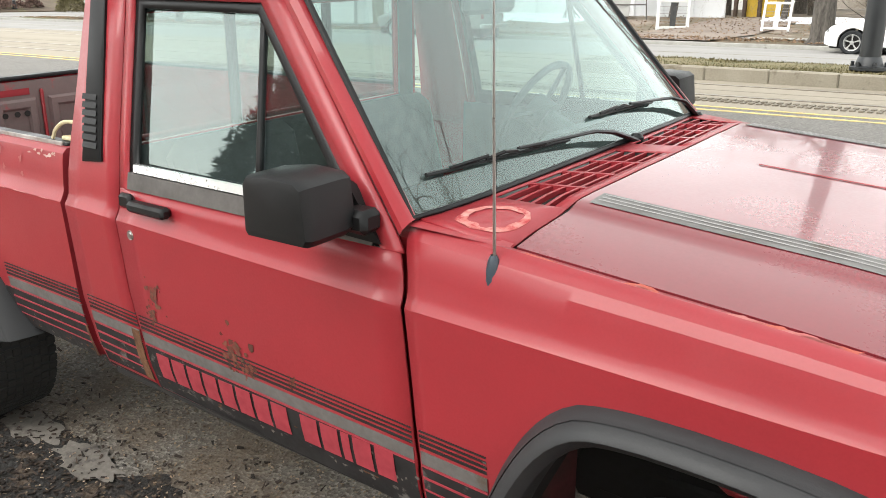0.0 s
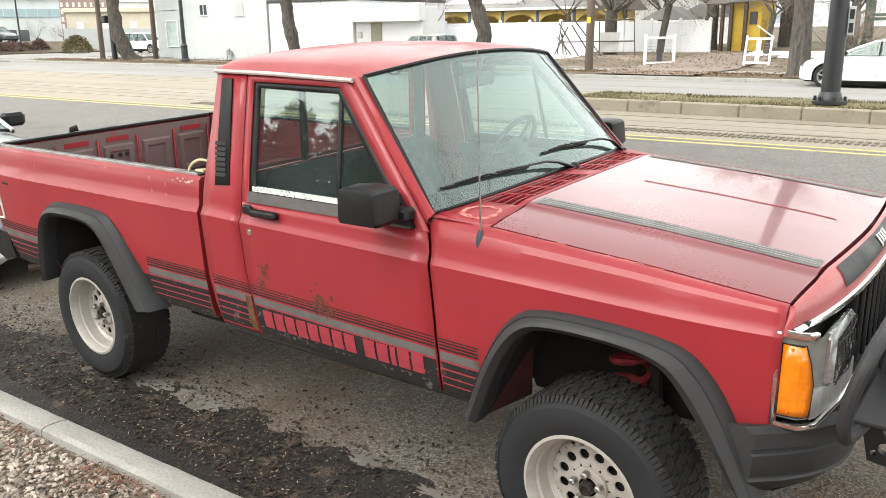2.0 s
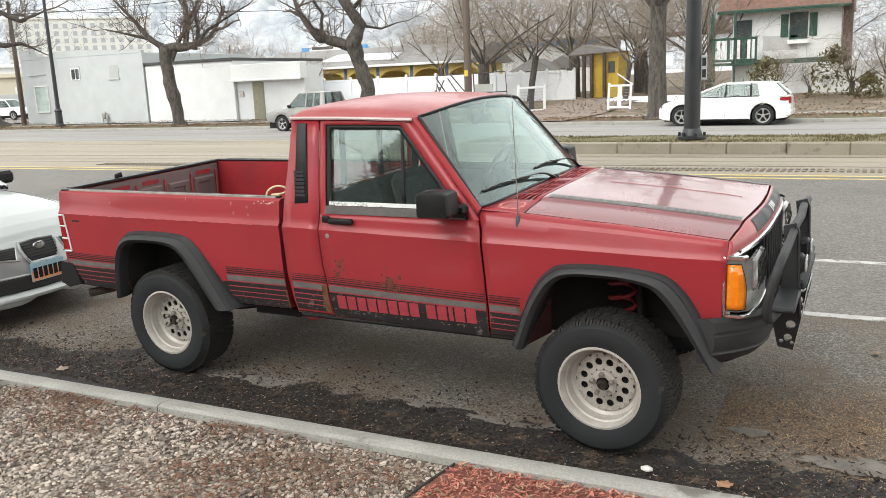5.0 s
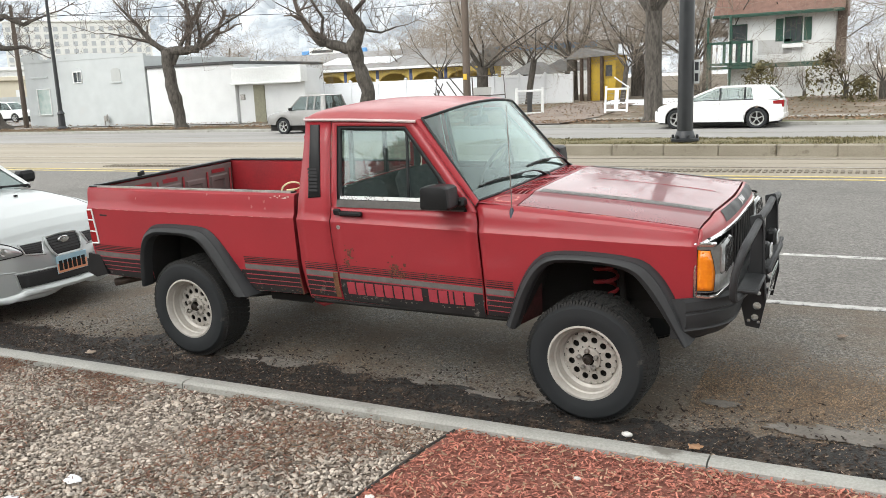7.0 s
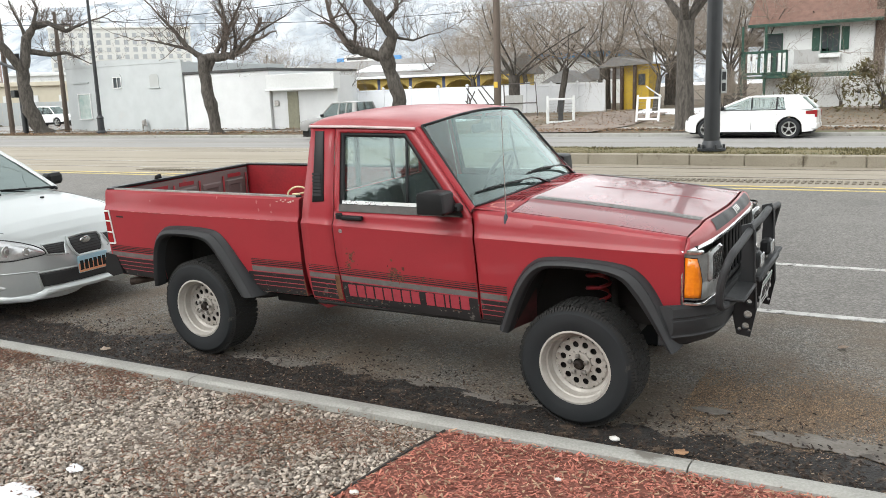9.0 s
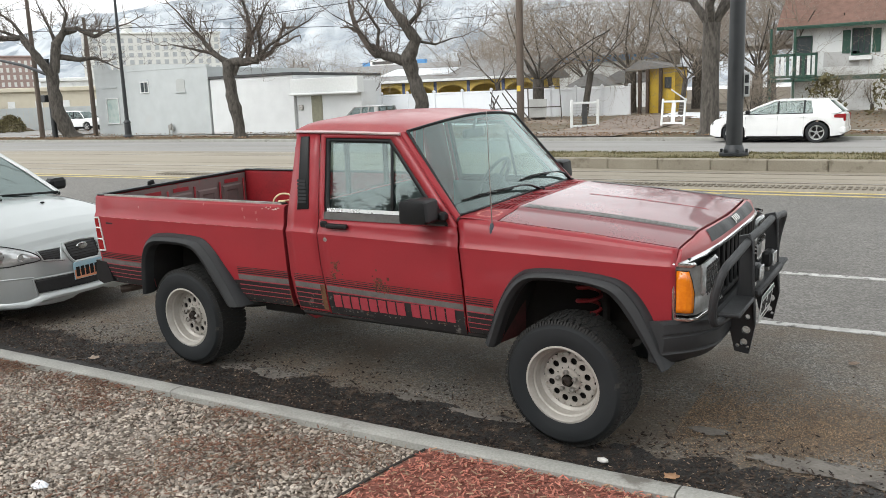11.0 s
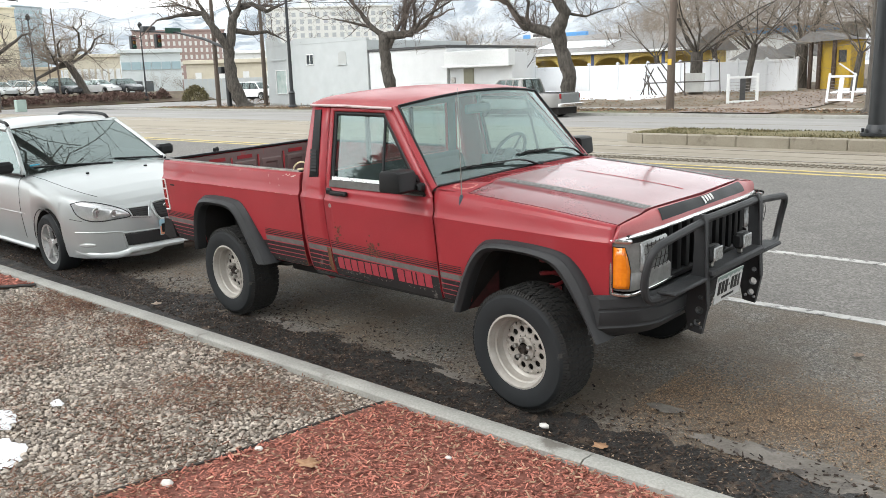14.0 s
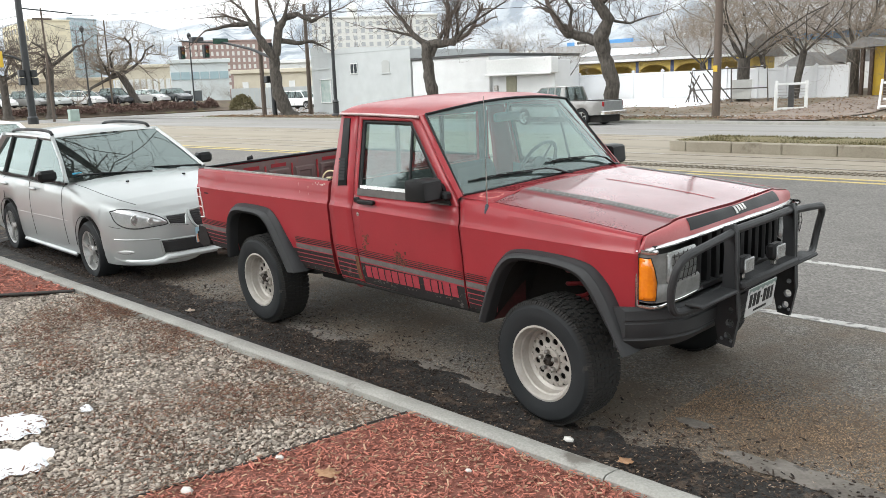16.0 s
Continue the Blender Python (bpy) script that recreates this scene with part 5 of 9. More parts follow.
    for s in (-1, 1):
        rows = []
        for x in xs_b:
            a, cr = low_r(x), crease(x)
            row = [(x, s * side(x, z), z) for z in [a + (cr - 0.014 - a) * k / 10 for k in range(11)]]
            row += [(x, s * side(x, cr + d), cr + d) for d in (0, 0.012, 0.03, 0.07, 0.11, 0.135)]
            row += [(x, s * (side(x, cr + 0.135) - 0.012), 1.199), (x, s * 0.755, 1.2), (x, s * 0.745, 1.195), (x, s * 0.742, 1.15)]
            rows.append(row)
        bed = Shape().grid(rows)
        bed.grid([rows[-1], [(q[0], q[1] - s * 0.06, q[2]) for q in rows[-1]]])
        bed.grid([rows[0], [(q[0], q[1] - s * 0.06, q[2]) for q in rows[0]]])
        p("bed_side", bed, RED, thick=0.004, label="red bed side, scuffed at the front corner", smooth=18)
        p("rail_cap", Shape().box(-3.79, -1.93, s * 0.735, s * 0.775, 1.198, 1.21, 0.004), BLACK_PLASTIC)
        p("rail_edge", Shape().box(-3.7, -1.95, s * 0.772, s * 0.779, 1.199, 1.2125, 0.002), surf("scuffed_rail_edge", (0.4, 0.38, 0.36), (0.2, 0.17, 0.15), scale=9, rough=0.5) if s < 0 else BLACK_PLASTIC)
        ys = s * 0.735
        hump = [(q[0] + (-0.015 if q[0] < -2.85 else 0.015), q[1] + 0.045) for q in REAR_ARCH if q[1] > 0.7]
        p("bed_inner_wall", Shape().prism([(-3.76, 0.74), (-3.76, 1.19), (-1.93, 1.19), (-1.93, 0.74)] + hump[::-1], "y", ys, s * 0.72), RED_INNER, label="scratched red inner wall of the bed")
        p("wheel_hump", Shape().grid([[(a, s * 0.735, b), (a, s * 0.5, b), (a, s * 0.485, b - 0.01), (a, s * 0.48, 0.735)] for a, b in hump]), RED_INNER, label="red hump over the wheel inside the bed")
        out = soften([(-3.245, 0.535), (-3.262, 0.62), (-3.243, 0.84), (-3.165, 0.948), (-3.04, 0.975), (-2.67, 0.97), (-2.575, 0.925), (-2.435, 0.755), (-2.28, 0.52)], 2)
        p("rear_flare", wheel_flare(REAR_ARCH, out, s), FLARE, label="wide weathered black wheel flare")
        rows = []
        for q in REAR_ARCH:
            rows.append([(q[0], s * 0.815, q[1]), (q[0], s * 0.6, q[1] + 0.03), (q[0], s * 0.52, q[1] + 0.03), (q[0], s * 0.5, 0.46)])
        # Rear arch shade likewise comes from the near-black colour.
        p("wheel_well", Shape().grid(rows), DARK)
        # tail lamp
        ln = p("tail_lamp", Shape().grid([[(x, s * (side(x, z) + 0.004), z) for z in (0.8, 0.92, 1.04)] for x in (-3.805, -3.79, -3.77, -3.735)]), RED_LENS, label="red tail lamp with pale frame")
        fr = Shape()
        cz = [(-3.795, 1.04), (-3.742, 1.044), (-3.715, 0.795), (-3.79, 0.79)]
        for (xa, za), (xb, zb) in zip(cz, cz[1:]):
            fr.tube([(xa, s * (side(xa, za) + 0.007), za), (xb, s * (side(xb, zb) + 0.007), zb)], 0.006, 6)
        for z in (0.88, 0.965):
            fr.tube([(-3.795, s * (side(-3.79, z) + 0.007), z), (-3.728, s * (side(-3.73, z) + 0.007), z)], 0.005, 6)
        p("lamp_frame", fr, WHITE_MARK, ln)
        p("rear_bumper_end", Shape().prism([(-3.86, 0.71), (-3.74, 0.7), (-3.68, 0.56), (-3.8, 0.53), (-3.88, 0.56)], "y", s * 0.72, s * 0.79), BLACK_PLASTIC)
    p("bed_front_wall", Shape().box(-1.935, -1.91, -0.74, 0.74, 0.72, 1.195, 0.006), RED_INNER, label="scratched red front wall of the bed")
    p("bed_floor", Shape().box(-3.78, -1.92, -0.48, 0.48, 0.7, 0.74).box(-3.78, -3.25, -0.735, -0.48, 0.7, 0.74).box(-3.78, -3.25, 0.48, 0.735, 0.7, 0.74).box(-2.5, -1.92, -0.735, -0.48, 0.7, 0.74).box(-2.5, -1.92, 0.48, 0.735, 0.7, 0.74), RUSTY_BED)
    gate = p("tailgate", Shape().box(-3.8, -3.765, -0.72, 0.72, 0.7, 1.195, 0.012), RED)
    p("gate_inner_skin", Shape().box(-3.765, -3.752, -0.715, 0.715, 0.75, 1.185, 0.004), RUSTY_BED, gate, "dark worn inner skin with pressed panels")
    for k in range(5):
        y0 = -0.69 + 0.28 * k
        pn = Shape().grid([[(-3.752 + d, y, z) for y, z in ((y0 + e, 0.84 + e), (y0 + 0.22 - e, 0.84 + e), (y0 + 0.22 - e, 1.1 - e), (y0 + e, 1.1 - e))] for e, d in ((0, 0), (0.012, 0.014), (0.04, 0.014), (0.052, 0.003))], closed=True)
        p("pressed_panel", pn, RUSTY_BED, gate)
        p("panel_rib", Shape().box(-3.753, -3.735, y0 + 0.24, y0 + 0.256, 0.8, 1.14, 0.005), RED_INNER, gate)
        if k in (1, 2, 4):
            p("bare_patch", Shape().box(-3.753, -3.7485, y0 + 0.03, y0 + 0.19, 1.118, 1.15, 0.001), RED, gate)
        if k == 2:
            for dy in (0.05, 0.11, 0.16):
                p("gate_hole", Shape().lathe([(0.014, 0.012), (0.014, 0.016), (0, 0.016)], (-3.752, y0 + dy, 1.03), "x", 12), DARK, gate)
    p("tailgate_cap", Shape().box(-3.81, -3.745, -0.72, 0.72, 1.194, 1.212, 0.006), BLACK_PLASTIC)
    p("rear_bumper", Shape().box(-3.92, -3.8, -0.74, 0.74, 0.55, 0.66, 0.015), BLACK_PLASTIC)
    p("gate_stub", Shape().tube([(-3.78, -0.3, 1.2), (-3.78, -0.3, 1.228), (-3.765, -0.27, 1.235)], 0.02, 8), BLACK_PLASTIC)
    # Added block: gives the cab-bed gap its shade as colour.
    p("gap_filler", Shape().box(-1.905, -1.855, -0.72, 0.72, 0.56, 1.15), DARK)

    # ---- stripes and rust on the sides ----
    for s in (-1, 1):
        spans = ((-3.78, -3.25, 0), (-2.34, -1.9, 0), (-1.845, -1.604, 1), (-1.59, -0.62, 1), (-0.6, -0.43, 1))
        for x0, x1, front in spans:
            sl = -0.022 if front else 0.0
            zt = 0.728 - 0.022 * (x0 + 1.85) if front else 0.73
            xl = x0 - 0.04 if x1 == -1.9 else x0
            p("lower_band", decal(xl, x1, 0.548 if x1 < -1.85 else 0.537, zt - 0.042, s, 0.0018, sl), DARK_DECAL)
            p("grey_band", decal(x0, x1, zt - 0.033, zt, s, 0.002, sl), GREY_DECAL)
            for k, (d, h) in enumerate(((0.01, 0.007), (0.024, 0.0055), (0.037, 0.004), (0.049, 0.003))):
                p("pin_stripe", decal(x0, x1, zt + d, zt + d + h, s, 0.0015, sl), DARK_DECAL)
            if (x0, x1) != (-1.59, -0.62):
                for d, h in ((0.072, 0.006), (0.104, 0.005), (0.135, 0.005)):
                    p("red_line", decal(x0, x1, zt - d, zt - d + h, s, 0.003, sl), RED_DECAL)
            p("red_line", decal(x0, x1, zt - 0.04, zt - 0.034, s, 0.003, sl), RED_DECAL)
        # two rows of red blocks stand for the model lettering
        x, letter = -1.545, 0
        for word in (8, 5):
            for k in range(word):
                w = 0.0565 if not (word == 5 and k == 2) else 0.026
                z0 = 0.586 - 0.004 * (x + 1.545) if s < 0 else 0.586
                blk = decal(x, x + w, z0, z0 + 0.08, s, 0.0035, 0, 3)
                p("letter_block", blk, RED_DECAL)
                x += w + 0.0105
            x += 0.035
    for x0, x1, z0, z1 in ((-1.64, -1.603, 0.555, 0.72), (-1.905, -1.895, 0.55, 0.66)):
        p("rust_patch", decal(x0, x1, z0, z1, -1, 0.0045, 0, 4), RUST)
    for x, z, r in ((-1.2, 0.768, 0.05), (-1.5, 0.85, 0.034), (-1.14, 0.738, 0.03), (-0.98, 0.745, 0.018), (-1.52, 0.79, 0.02)):
        sh = Shape()
        rng = random.Random(int(-x * 100))
        for j in range(44):
            d, t, q = r * abs(rng.gauss(0, 0.55)), rng.uniform(0, 6.28), r * rng.uniform(0.08, 0.3)
            xc, zc = x + d * math.cos(t), z + 1.3 * d * math.sin(t)
            pts = [(xc + q * w * math.cos(k * math.pi / 4), zc + q * w * math.sin(k * math.pi / 4)) for k, w in enumerate(rng.uniform(0.5, 1.2) for _ in range(8))]
            y = 0.0044 + 0.00003 * j
            sh.add([(a, -(side(a, b) + y), b) for a, b in pts] + [(xc, -(side(xc, zc) + y), zc)], [(k, (k + 1) % 8, 8) for k in range(8)])
        p("rust_spot", sh, surf("rust_bloom", (0.085, 0.042, 0.022), (0.15, 0.032, 0.022), scale=60, rough=0.8, vary=0.5, island=True), smooth=0, kind="stuff")

    # scuffs, dents, chipped paint and a painted crease highlight
    def blotch(name, x, z, rx, rz, material, seed, place=None, n=14):
        rng = random.Random(seed)
        pts = [(x + rx * rng.uniform(0.35, 1.2) * math.cos(2 * math.pi * k / n), z + rz * rng.uniform(0.35, 1.2) * math.sin(2 * math.pi * k / n)) for k in range(n)] + [(x, z)]
        put = place or (lambda a, b: (a, -(side(a, b) + 0.0045), b))
        p(name, Shape().add([put(a, b) for a, b in pts], [(k, (k + 1) % n, n) for k in range(n)]), material, smooth=0)

    PRIMER = surf("chipped_primer", (0.55, 0.42, 0.38), (0.4, 0.2, 0.17), scale=40, rough=0.7, bump=0.05)
    ORANGE = surf("orange_undercoat", (0.42, 0.1, 0.065), (0.34, 0.06, 0.045), scale=30, rough=0.65, bump=0.05)
    CHALK_GLINT = surf("chalk_and_glint_paint", (0.4, 0.14, 0.13), (0.33, 0.075, 0.07), scale=25, rough=0.6, bump=0.03)
    rng = random.Random(91)
    for k in range(7):
        blotch("chipped_paint", -2.08 + 0.022 * k + rng.uniform(-0.008, 0.008), 1.18 + rng.uniform(-0.008, 0.006), rng.uniform(0.006, 0.016), rng.uniform(0.003, 0.007), PRIMER, 200 + k)
    for x, z, r in ((-2.26, 1.165, 0.011), (-2.14, 1.15, 0.01), (-2.62, 1.185, 0.008), (-3.28, 1.14, 0.008), (-2.24, 1.112, 0.01), (-2.13, 1.105, 0.009)):
        blotch("scuff_mark", x, z, r, r * 1.3, CHALK_GLINT, int(-1000 * x))
    for k in range(9):
        x = rng.uniform(-0.38, 0.2)
        ye, ze = bonnet_edge(x)
        blotch("worn_wing_edge", x, ye + 0.016, rng.uniform(0.02, 0.06), rng.uniform(0.004, 0.009), ORANGE if k % 2 else CHALK_GLINT, 300 + k, lambda a, b, ze=ze: (a, -b, bonnet_edge(a)[1] + 0.0035 - 0.5 * (b - bonnet_edge(a)[0] - 0.006)))
    # Pale flecks paint the light caught by the bed crease's upper facet.
    for k in range(22):
        x = -3.7 + 0.08 * k + rng.uniform(-0.03, 0.03)
        blotch("worn_crease", x, crease(x) + 0.001, rng.uniform(0.02, 0.05), 0.002, CHALK_GLINT, 400 + k)
    p("faded_script", decal(-3.66, -3.58, 1.0, 1.012, -1, 0.001), DARK_DECAL)
    for k in range(110):
        x = rng.uniform(-2.3, -0.47)
        blotch("stone_chip", x, 0.556 + abs(rng.gauss(0, 0.035)), rng.uniform(0.003, 0.012), rng.uniform(0.002, 0.007), surf("grey_road_film", (0.1, 0.09, 0.08), (0.16, 0.14, 0.12), scale=30, rough=0.9) if k % 4 else RUST, 500 + k)

    # ---- rope end on the bed rail ----
    rp = soften([(-2.03, -0.76, 1.212), (-2.02, -0.755, 1.24), (-1.97, -0.75, 1.268), (-1.91, -0.745, 1.265), (-1.9, -0.72, 1.24), (-1.95, -0.7, 1.215), (-2.02, -0.745, 1.214), (-1.94, -0.75, 1.216)], 2)
    p("rope", Shape().tube(rp, 0.006, 6), ROPE, label="pale yellow rope looped over the rail")

    # ---- underneath ----
    for y in (-0.42, 0.42):
        p("chassis_rail", Shape().box(-3.75, 0.6, y - 0.04, y + 0.04, 0.5, 0.6, 0.01), DARK)
        p("leaf_spring", Shape().tube([(-3.5, y * 1.25, 0.5), (-3.1, y * 1.25, 0.42), (-2.87, y * 1.25, 0.4), (-2.5, y * 1.25, 0.43), (-2.1, y * 1.25, 0.5)], 0.035, 6, flat=0.5), DARK)
    for x, z in ((0.0, 0.365), (-2.87, 0.385)):
        ax = Shape().tube([(x, -0.66, z), (x, 0.66, z)], 0.04, 10)
        ax.lathe([(0.0, -0.12), (0.09, -0.1), (0.12, 0), (0.09, 0.1), (0, 0.12)], (x, 0.1, z), n=14)
        p("axle", ax, DARK)
    p("drive_shaft", Shape().tube([(-2.8, 0.1, 0.4), (-1.3, 0.05, 0.52)], 0.035, 8), DARK)
    p("gearbox", Shape().box(-1.7, -0.4, -0.25, 0.25, 0.4, 0.6, 0.04), DARK)
    p("exhaust", Shape().tube(soften([(-1.4, -0.3, 0.46), (-2.2, -0.35, 0.46), (-2.9, -0.3, 0.6), (-3.4, -0.45, 0.52), (-3.72, -0.7, 0.47)], 2), 0.03, 10), surf("rusty_pipe", (0.09, 0.065, 0.05), (0.05, 0.035, 0.03), rough=0.7, metal=0.4))
    p("frame_bracket", Shape().prism([(-2.02, 0.5), (-1.72, 0.52), (-1.78, 0.45), (-1.88, 0.42), (-1.98, 0.45)], "y", -0.6, -0.56), RED_INNER, label="red spring hanger under the cab")
    p("hanger_plate", Shape().box(-2.3, -1.95, -0.63, -0.54, 0.44, 0.5, 0.01), DARK)
    for s in (-1, 1):
        coil = []
        for k in range(73):
            t = k / 72
            coil.append((0.02 + 0.065 * math.cos(t * 36), s * 0.56 + 0.065 * math.sin(t * 36), 0.46 + 0.42 * t))
        p("coil_spring", Shape().tube(coil, 0.011, 6), surf("spring_red", (0.3, 0.02, 0.025), (0.18, 0.015, 0.02), rough=0.5), label="red coil spring")
        p("damper", Shape().tube([(0.12, s * 0.56, 0.36), (0.1, s * 0.54, 0.6), (0.09, s * 0.52, 0.9)], [0.03, 0.03, 0.014], 8), DARK)
    for name, x, z in (("front_wheel", -0.02, 0.339), ("rear_wheel", -2.862, 0.379)):
        for s in (-1, 1):
            pickup_wheel(name, truck, x, s, z + (0.055 if s > 0 else 0.0), 0.838 if x > -1 else 0.829)
    # wipers
    for (ut, vt), (ue, ve), (uk, vk), (up, vp) in (((0.865, -0.905), (0.913, -0.245), (0.97, -0.02), (1.03, 0.17)), ((0.85, -0.045), (0.868, 0.5), (0.94, 0.76), (1.05, 0.93))):
        def on(u, v, lift):
            return Vector(screen(u, v, lift))

        arm = [on(up, vp, 0.012), on(uk, vk, 0.034), on((uk + ue) / 2, (vk + ve) / 2, 0.036), on(ue * 0.55 + ut * 0.45, ve * 0.55 + vt * 0.45, 0.024)]
        w = p("wiper", Shape().tube(arm, [0.012, 0.011, 0.008, 0.005], 6, flat=0.6), BLACK_PLASTIC, label="black wiper parked low on the glass")
        p("wiper_pivot", Shape().lathe([(0.02, -0.02), (0.02, 0.02), (0.012, 0.03), (0, 0.032)], tuple(on(up, vp, 0.0)), "z", 12), BLACK_PLASTIC, w)
        p("wiper_blade", Shape().tube([on(ut + (ue - ut) * k / 8, vt + (ve - vt) * k / 8, 0.008) for k in range(9)], 0.0065, 6, flat=0.7), BLACK_PLASTIC, w)
        for a, b in ((0.12, 0.34), (0.34, 0.45), (0.78, 0.56), (0.56, 0.45)):
            p("wiper_yoke", Shape().tube([on(ut + (ue - ut) * a, vt + (ve - vt) * a, 0.014), on(ut + (ue - ut) * b, vt + (ve - vt) * b, 0.024)], 0.0045, 5), BLACK_PLASTIC, w)
    return truck


build_pickup()


# ---- gravel, mulch and litter ----
def edge_x(y):
    return -0.565 + 0.12 * (y + 1.32)


ICO = []
g = (1 + 5**0.5) / 2
for a, b in ((1, g), (-1, g), (1, -g), (-1, -g)):
    ICO += [(0, a, b), (a, b, 0), (b, 0, a)]
ICO = np.array(ICO) / np.linalg.norm(ICO[0])
bm = bmesh.new()
for q in ICO:
    bm.verts.new(q)
bmesh.ops.convex_hull(bm, input=bm.verts)
bm.verts.index_update()
ICO_F = np.array([[v.index for v in fc.verts] for fc in bm.faces])
bm.free()


def stones(name, places, sizes, material, label, category, seed, flat=0.6, sink=0.25):
    rng = np.random.default_rng(seed)
    n = len(places)
    v = ICO[None] * rng.uniform(0.75, 1.2, (n, 12, 1))
    v = v * np.stack([rng.uniform(0.8, 1.4, n), rng.uniform(0.7, 1.0, n), rng.uniform(0.5, 0.8, n) * flat / 0.6], 1)[:, None]
    a = rng.uniform(0, 6.28, n)
    c, s = np.cos(a)[:, None], np.sin(a)[:, None]
    x, y = v[..., 0] * c - v[..., 1] * s, v[..., 0] * s + v[..., 1] * c
    tilt = rng.normal(0, 0.35, n)[:, None]
    z = v[..., 2] + tilt * x
    out = np.stack([x, y, z], -1) * sizes[:, None, None]
    out += places[:, None]
    out[..., 2] += (sizes * flat * (1 - sink))[:, None] * 0.5
    faces = (ICO_F[None] + 12 * np.arange(n)[:, None, None]).reshape(-1, 3)
    return quick(name, out.reshape(-1, 3).tolist(), faces.tolist(), material, label, category, "stuff")


rng = np.random.default_rng(11)
N = 42000
py = KY0 - 0.02 - (rng.uniform(0, 1, N) ** 0.95) * 3.3
px = rng.uniform(-5.15, -0.45, N)
keep = (px < edge_x(py) - 0.02) & (px > -5.13 - 0.75 * (-1.4 - py))
pl = np.stack([px, py + 0.031 * px - 0.045, np.full(N, 0.052)], 1)[keep]
stones("gravel", pl, rng.uniform(0.0055, 0.0135, len(pl)) * (1 + 0.5 * (rng.uniform(0, 1, len(pl)) > 0.93)), GRAVEL, "loose buff and grey gravel in the planting strip", "gravel", 12)


def chips(name, n, place, long, wide, material, label, category, seed, z=0.055, heap=0.03):
    """Loose splinters lying at all angles."""
    rng = np.random.default_rng(seed)
    v, f = [], []
    base = [(0, 1, 3, 2), (4, 6, 7, 5), (0, 4, 5, 1), (2, 3, 7, 6), (0, 2, 6, 4), (1, 5, 7, 3)]
    for k in range(n):
        q = place(rng)
        if q is None:
            continue
        L, W, H = rng.uniform(*long), rng.uniform(*wide), rng.uniform(0.25, 0.6)
        a, t = rng.uniform(0, 6.28), rng.normal(0, 0.3)
        c, s = math.cos(a), math.sin(a)
        k0 = len(v)
        zz = z + rng.uniform(0, heap) + (road_z(*q) if z < 0.03 else 0)
        for i in (-1, 1):
            for j in (-1, 1):
                for h in (-1, 1):
                    taper = 1 if i < 0 else rng.uniform(0.3, 1)
                    x, y, w = i * L / 2, j * W / 2 * taper, h * W * H / 2
                    v.append((q[0] + x * c - y * s, q[1] + x * s + y * c, zz + w + t * x))
        f += [tuple(k0 + i for i in face) for face in base]
    return quick(name, v, f, material, label, category, "stuff")


def mulch_place(r):
    y = KY0 - 0.01 - r.uniform(0, 1) ** 1.1 * 2.9
    x = r.uniform(-0.75, 4.2)
    return (x, y + kerb_off(x)) if x > edge_x(y) + 0.02 else None


def mulch_far(r):
    y = KY0 - 0.02 - r.uniform(0, 1) * 1.6
    x = r.uniform(-10, -5.0)
    return (x, y + kerb_off(x)) if x < -5.15 - 0.75 * (-1.4 - y) else None


chips("red_mulch", 62000, mulch_place, (0.009, 0.036), (0.003, 0.009), MULCH, "shredded red bark mulch in the planting strip", "mulch", 21)
chips("red_mulch", 5500, mulch_far, (0.025, 0.08), (0.008, 0.018), MULCH, "shredded red bark mulch in a further bed", "mulch", 22)
chips("tan_bark", 6500, mulch_place, (0.008, 0.034), (0.004, 0.01), surf("tan_bark", (0.45, 0.3, 0.2), (0.33, 0.2, 0.13), rough=0.85, vary=0.4, island=True), "tan bark pieces in the red mulch", "mulch", 27, 0.075, 0.02)
sh = Shape().grid([[(x, y + kerb_off(x), 0.062 + 0.008 * noise.noise((x * 1.7, y * 1.7, 3.0))) for x in spread(edge_x(y), 12, 60)] for y in spread(-6, KY0 - 0.002, 20)])
tagged(part("mulch_base", sh, MULCH_BED, smooth=60), "dark red mulch ground", kind="structure")
sh = Shape().grid([[(x, y + kerb_off(x), 0.064 + 0.008 * noise.noise((x * 3, y * 3, 0))) for x in spread(-30, -5.15 - 0.75 * (-1.4 - y), 30)] for y in spread(KY0 - 0.004, -3.2, 10)])
tagged(part("mulch_base", sh, MULCH_BED), "dark red mulch ground", kind="structure")
def bark_place(r):
    x, y = r.uniform(-5, -0.6), KY0 - 0.02 - r.uniform(0, 1) ** 1.5 * 2.4
    return (x, y + kerb_off(x)) if 1.3 * noise.noise((x * 1.1, y * 2.2, 9.0)) + 0.5 * noise.noise((x * 4, y * 4, 2.0)) > 0.1 + 0.25 * r.normal() else None


chips("bark_bits", 14000, bark_place, (0.01, 0.036), (0.003, 0.009), surf("brown_bark", (0.22, 0.11, 0.074), (0.12, 0.064, 0.045), rough=0.9, vary=0.5, island=True), "brown twigs and bark bits among the gravel", "bark", 23, 0.07, 0.02)
chips("needle_litter", 12000, bark_place, (0.02, 0.06), (0.0012, 0.0028), surf("needle_straw", (0.25, 0.15, 0.085), (0.15, 0.085, 0.05), rough=0.9, vary=0.5, island=True), "thin brown needles and straw blown over the gravel", "needles", 24, 0.07, 0.02)
EDGING = surf("black_edging", (0.03, 0.028, 0.026), (0.05, 0.045, 0.04), rough=0.7, bump=0.1)
sh = Shape().tube([(edge_x(y) + 0.01 * math.sin(y * 5), y + kerb_off(-0.6), 0.07) for y in spread(KY0 - 0.01, -6, 24)], 0.0065, 8)
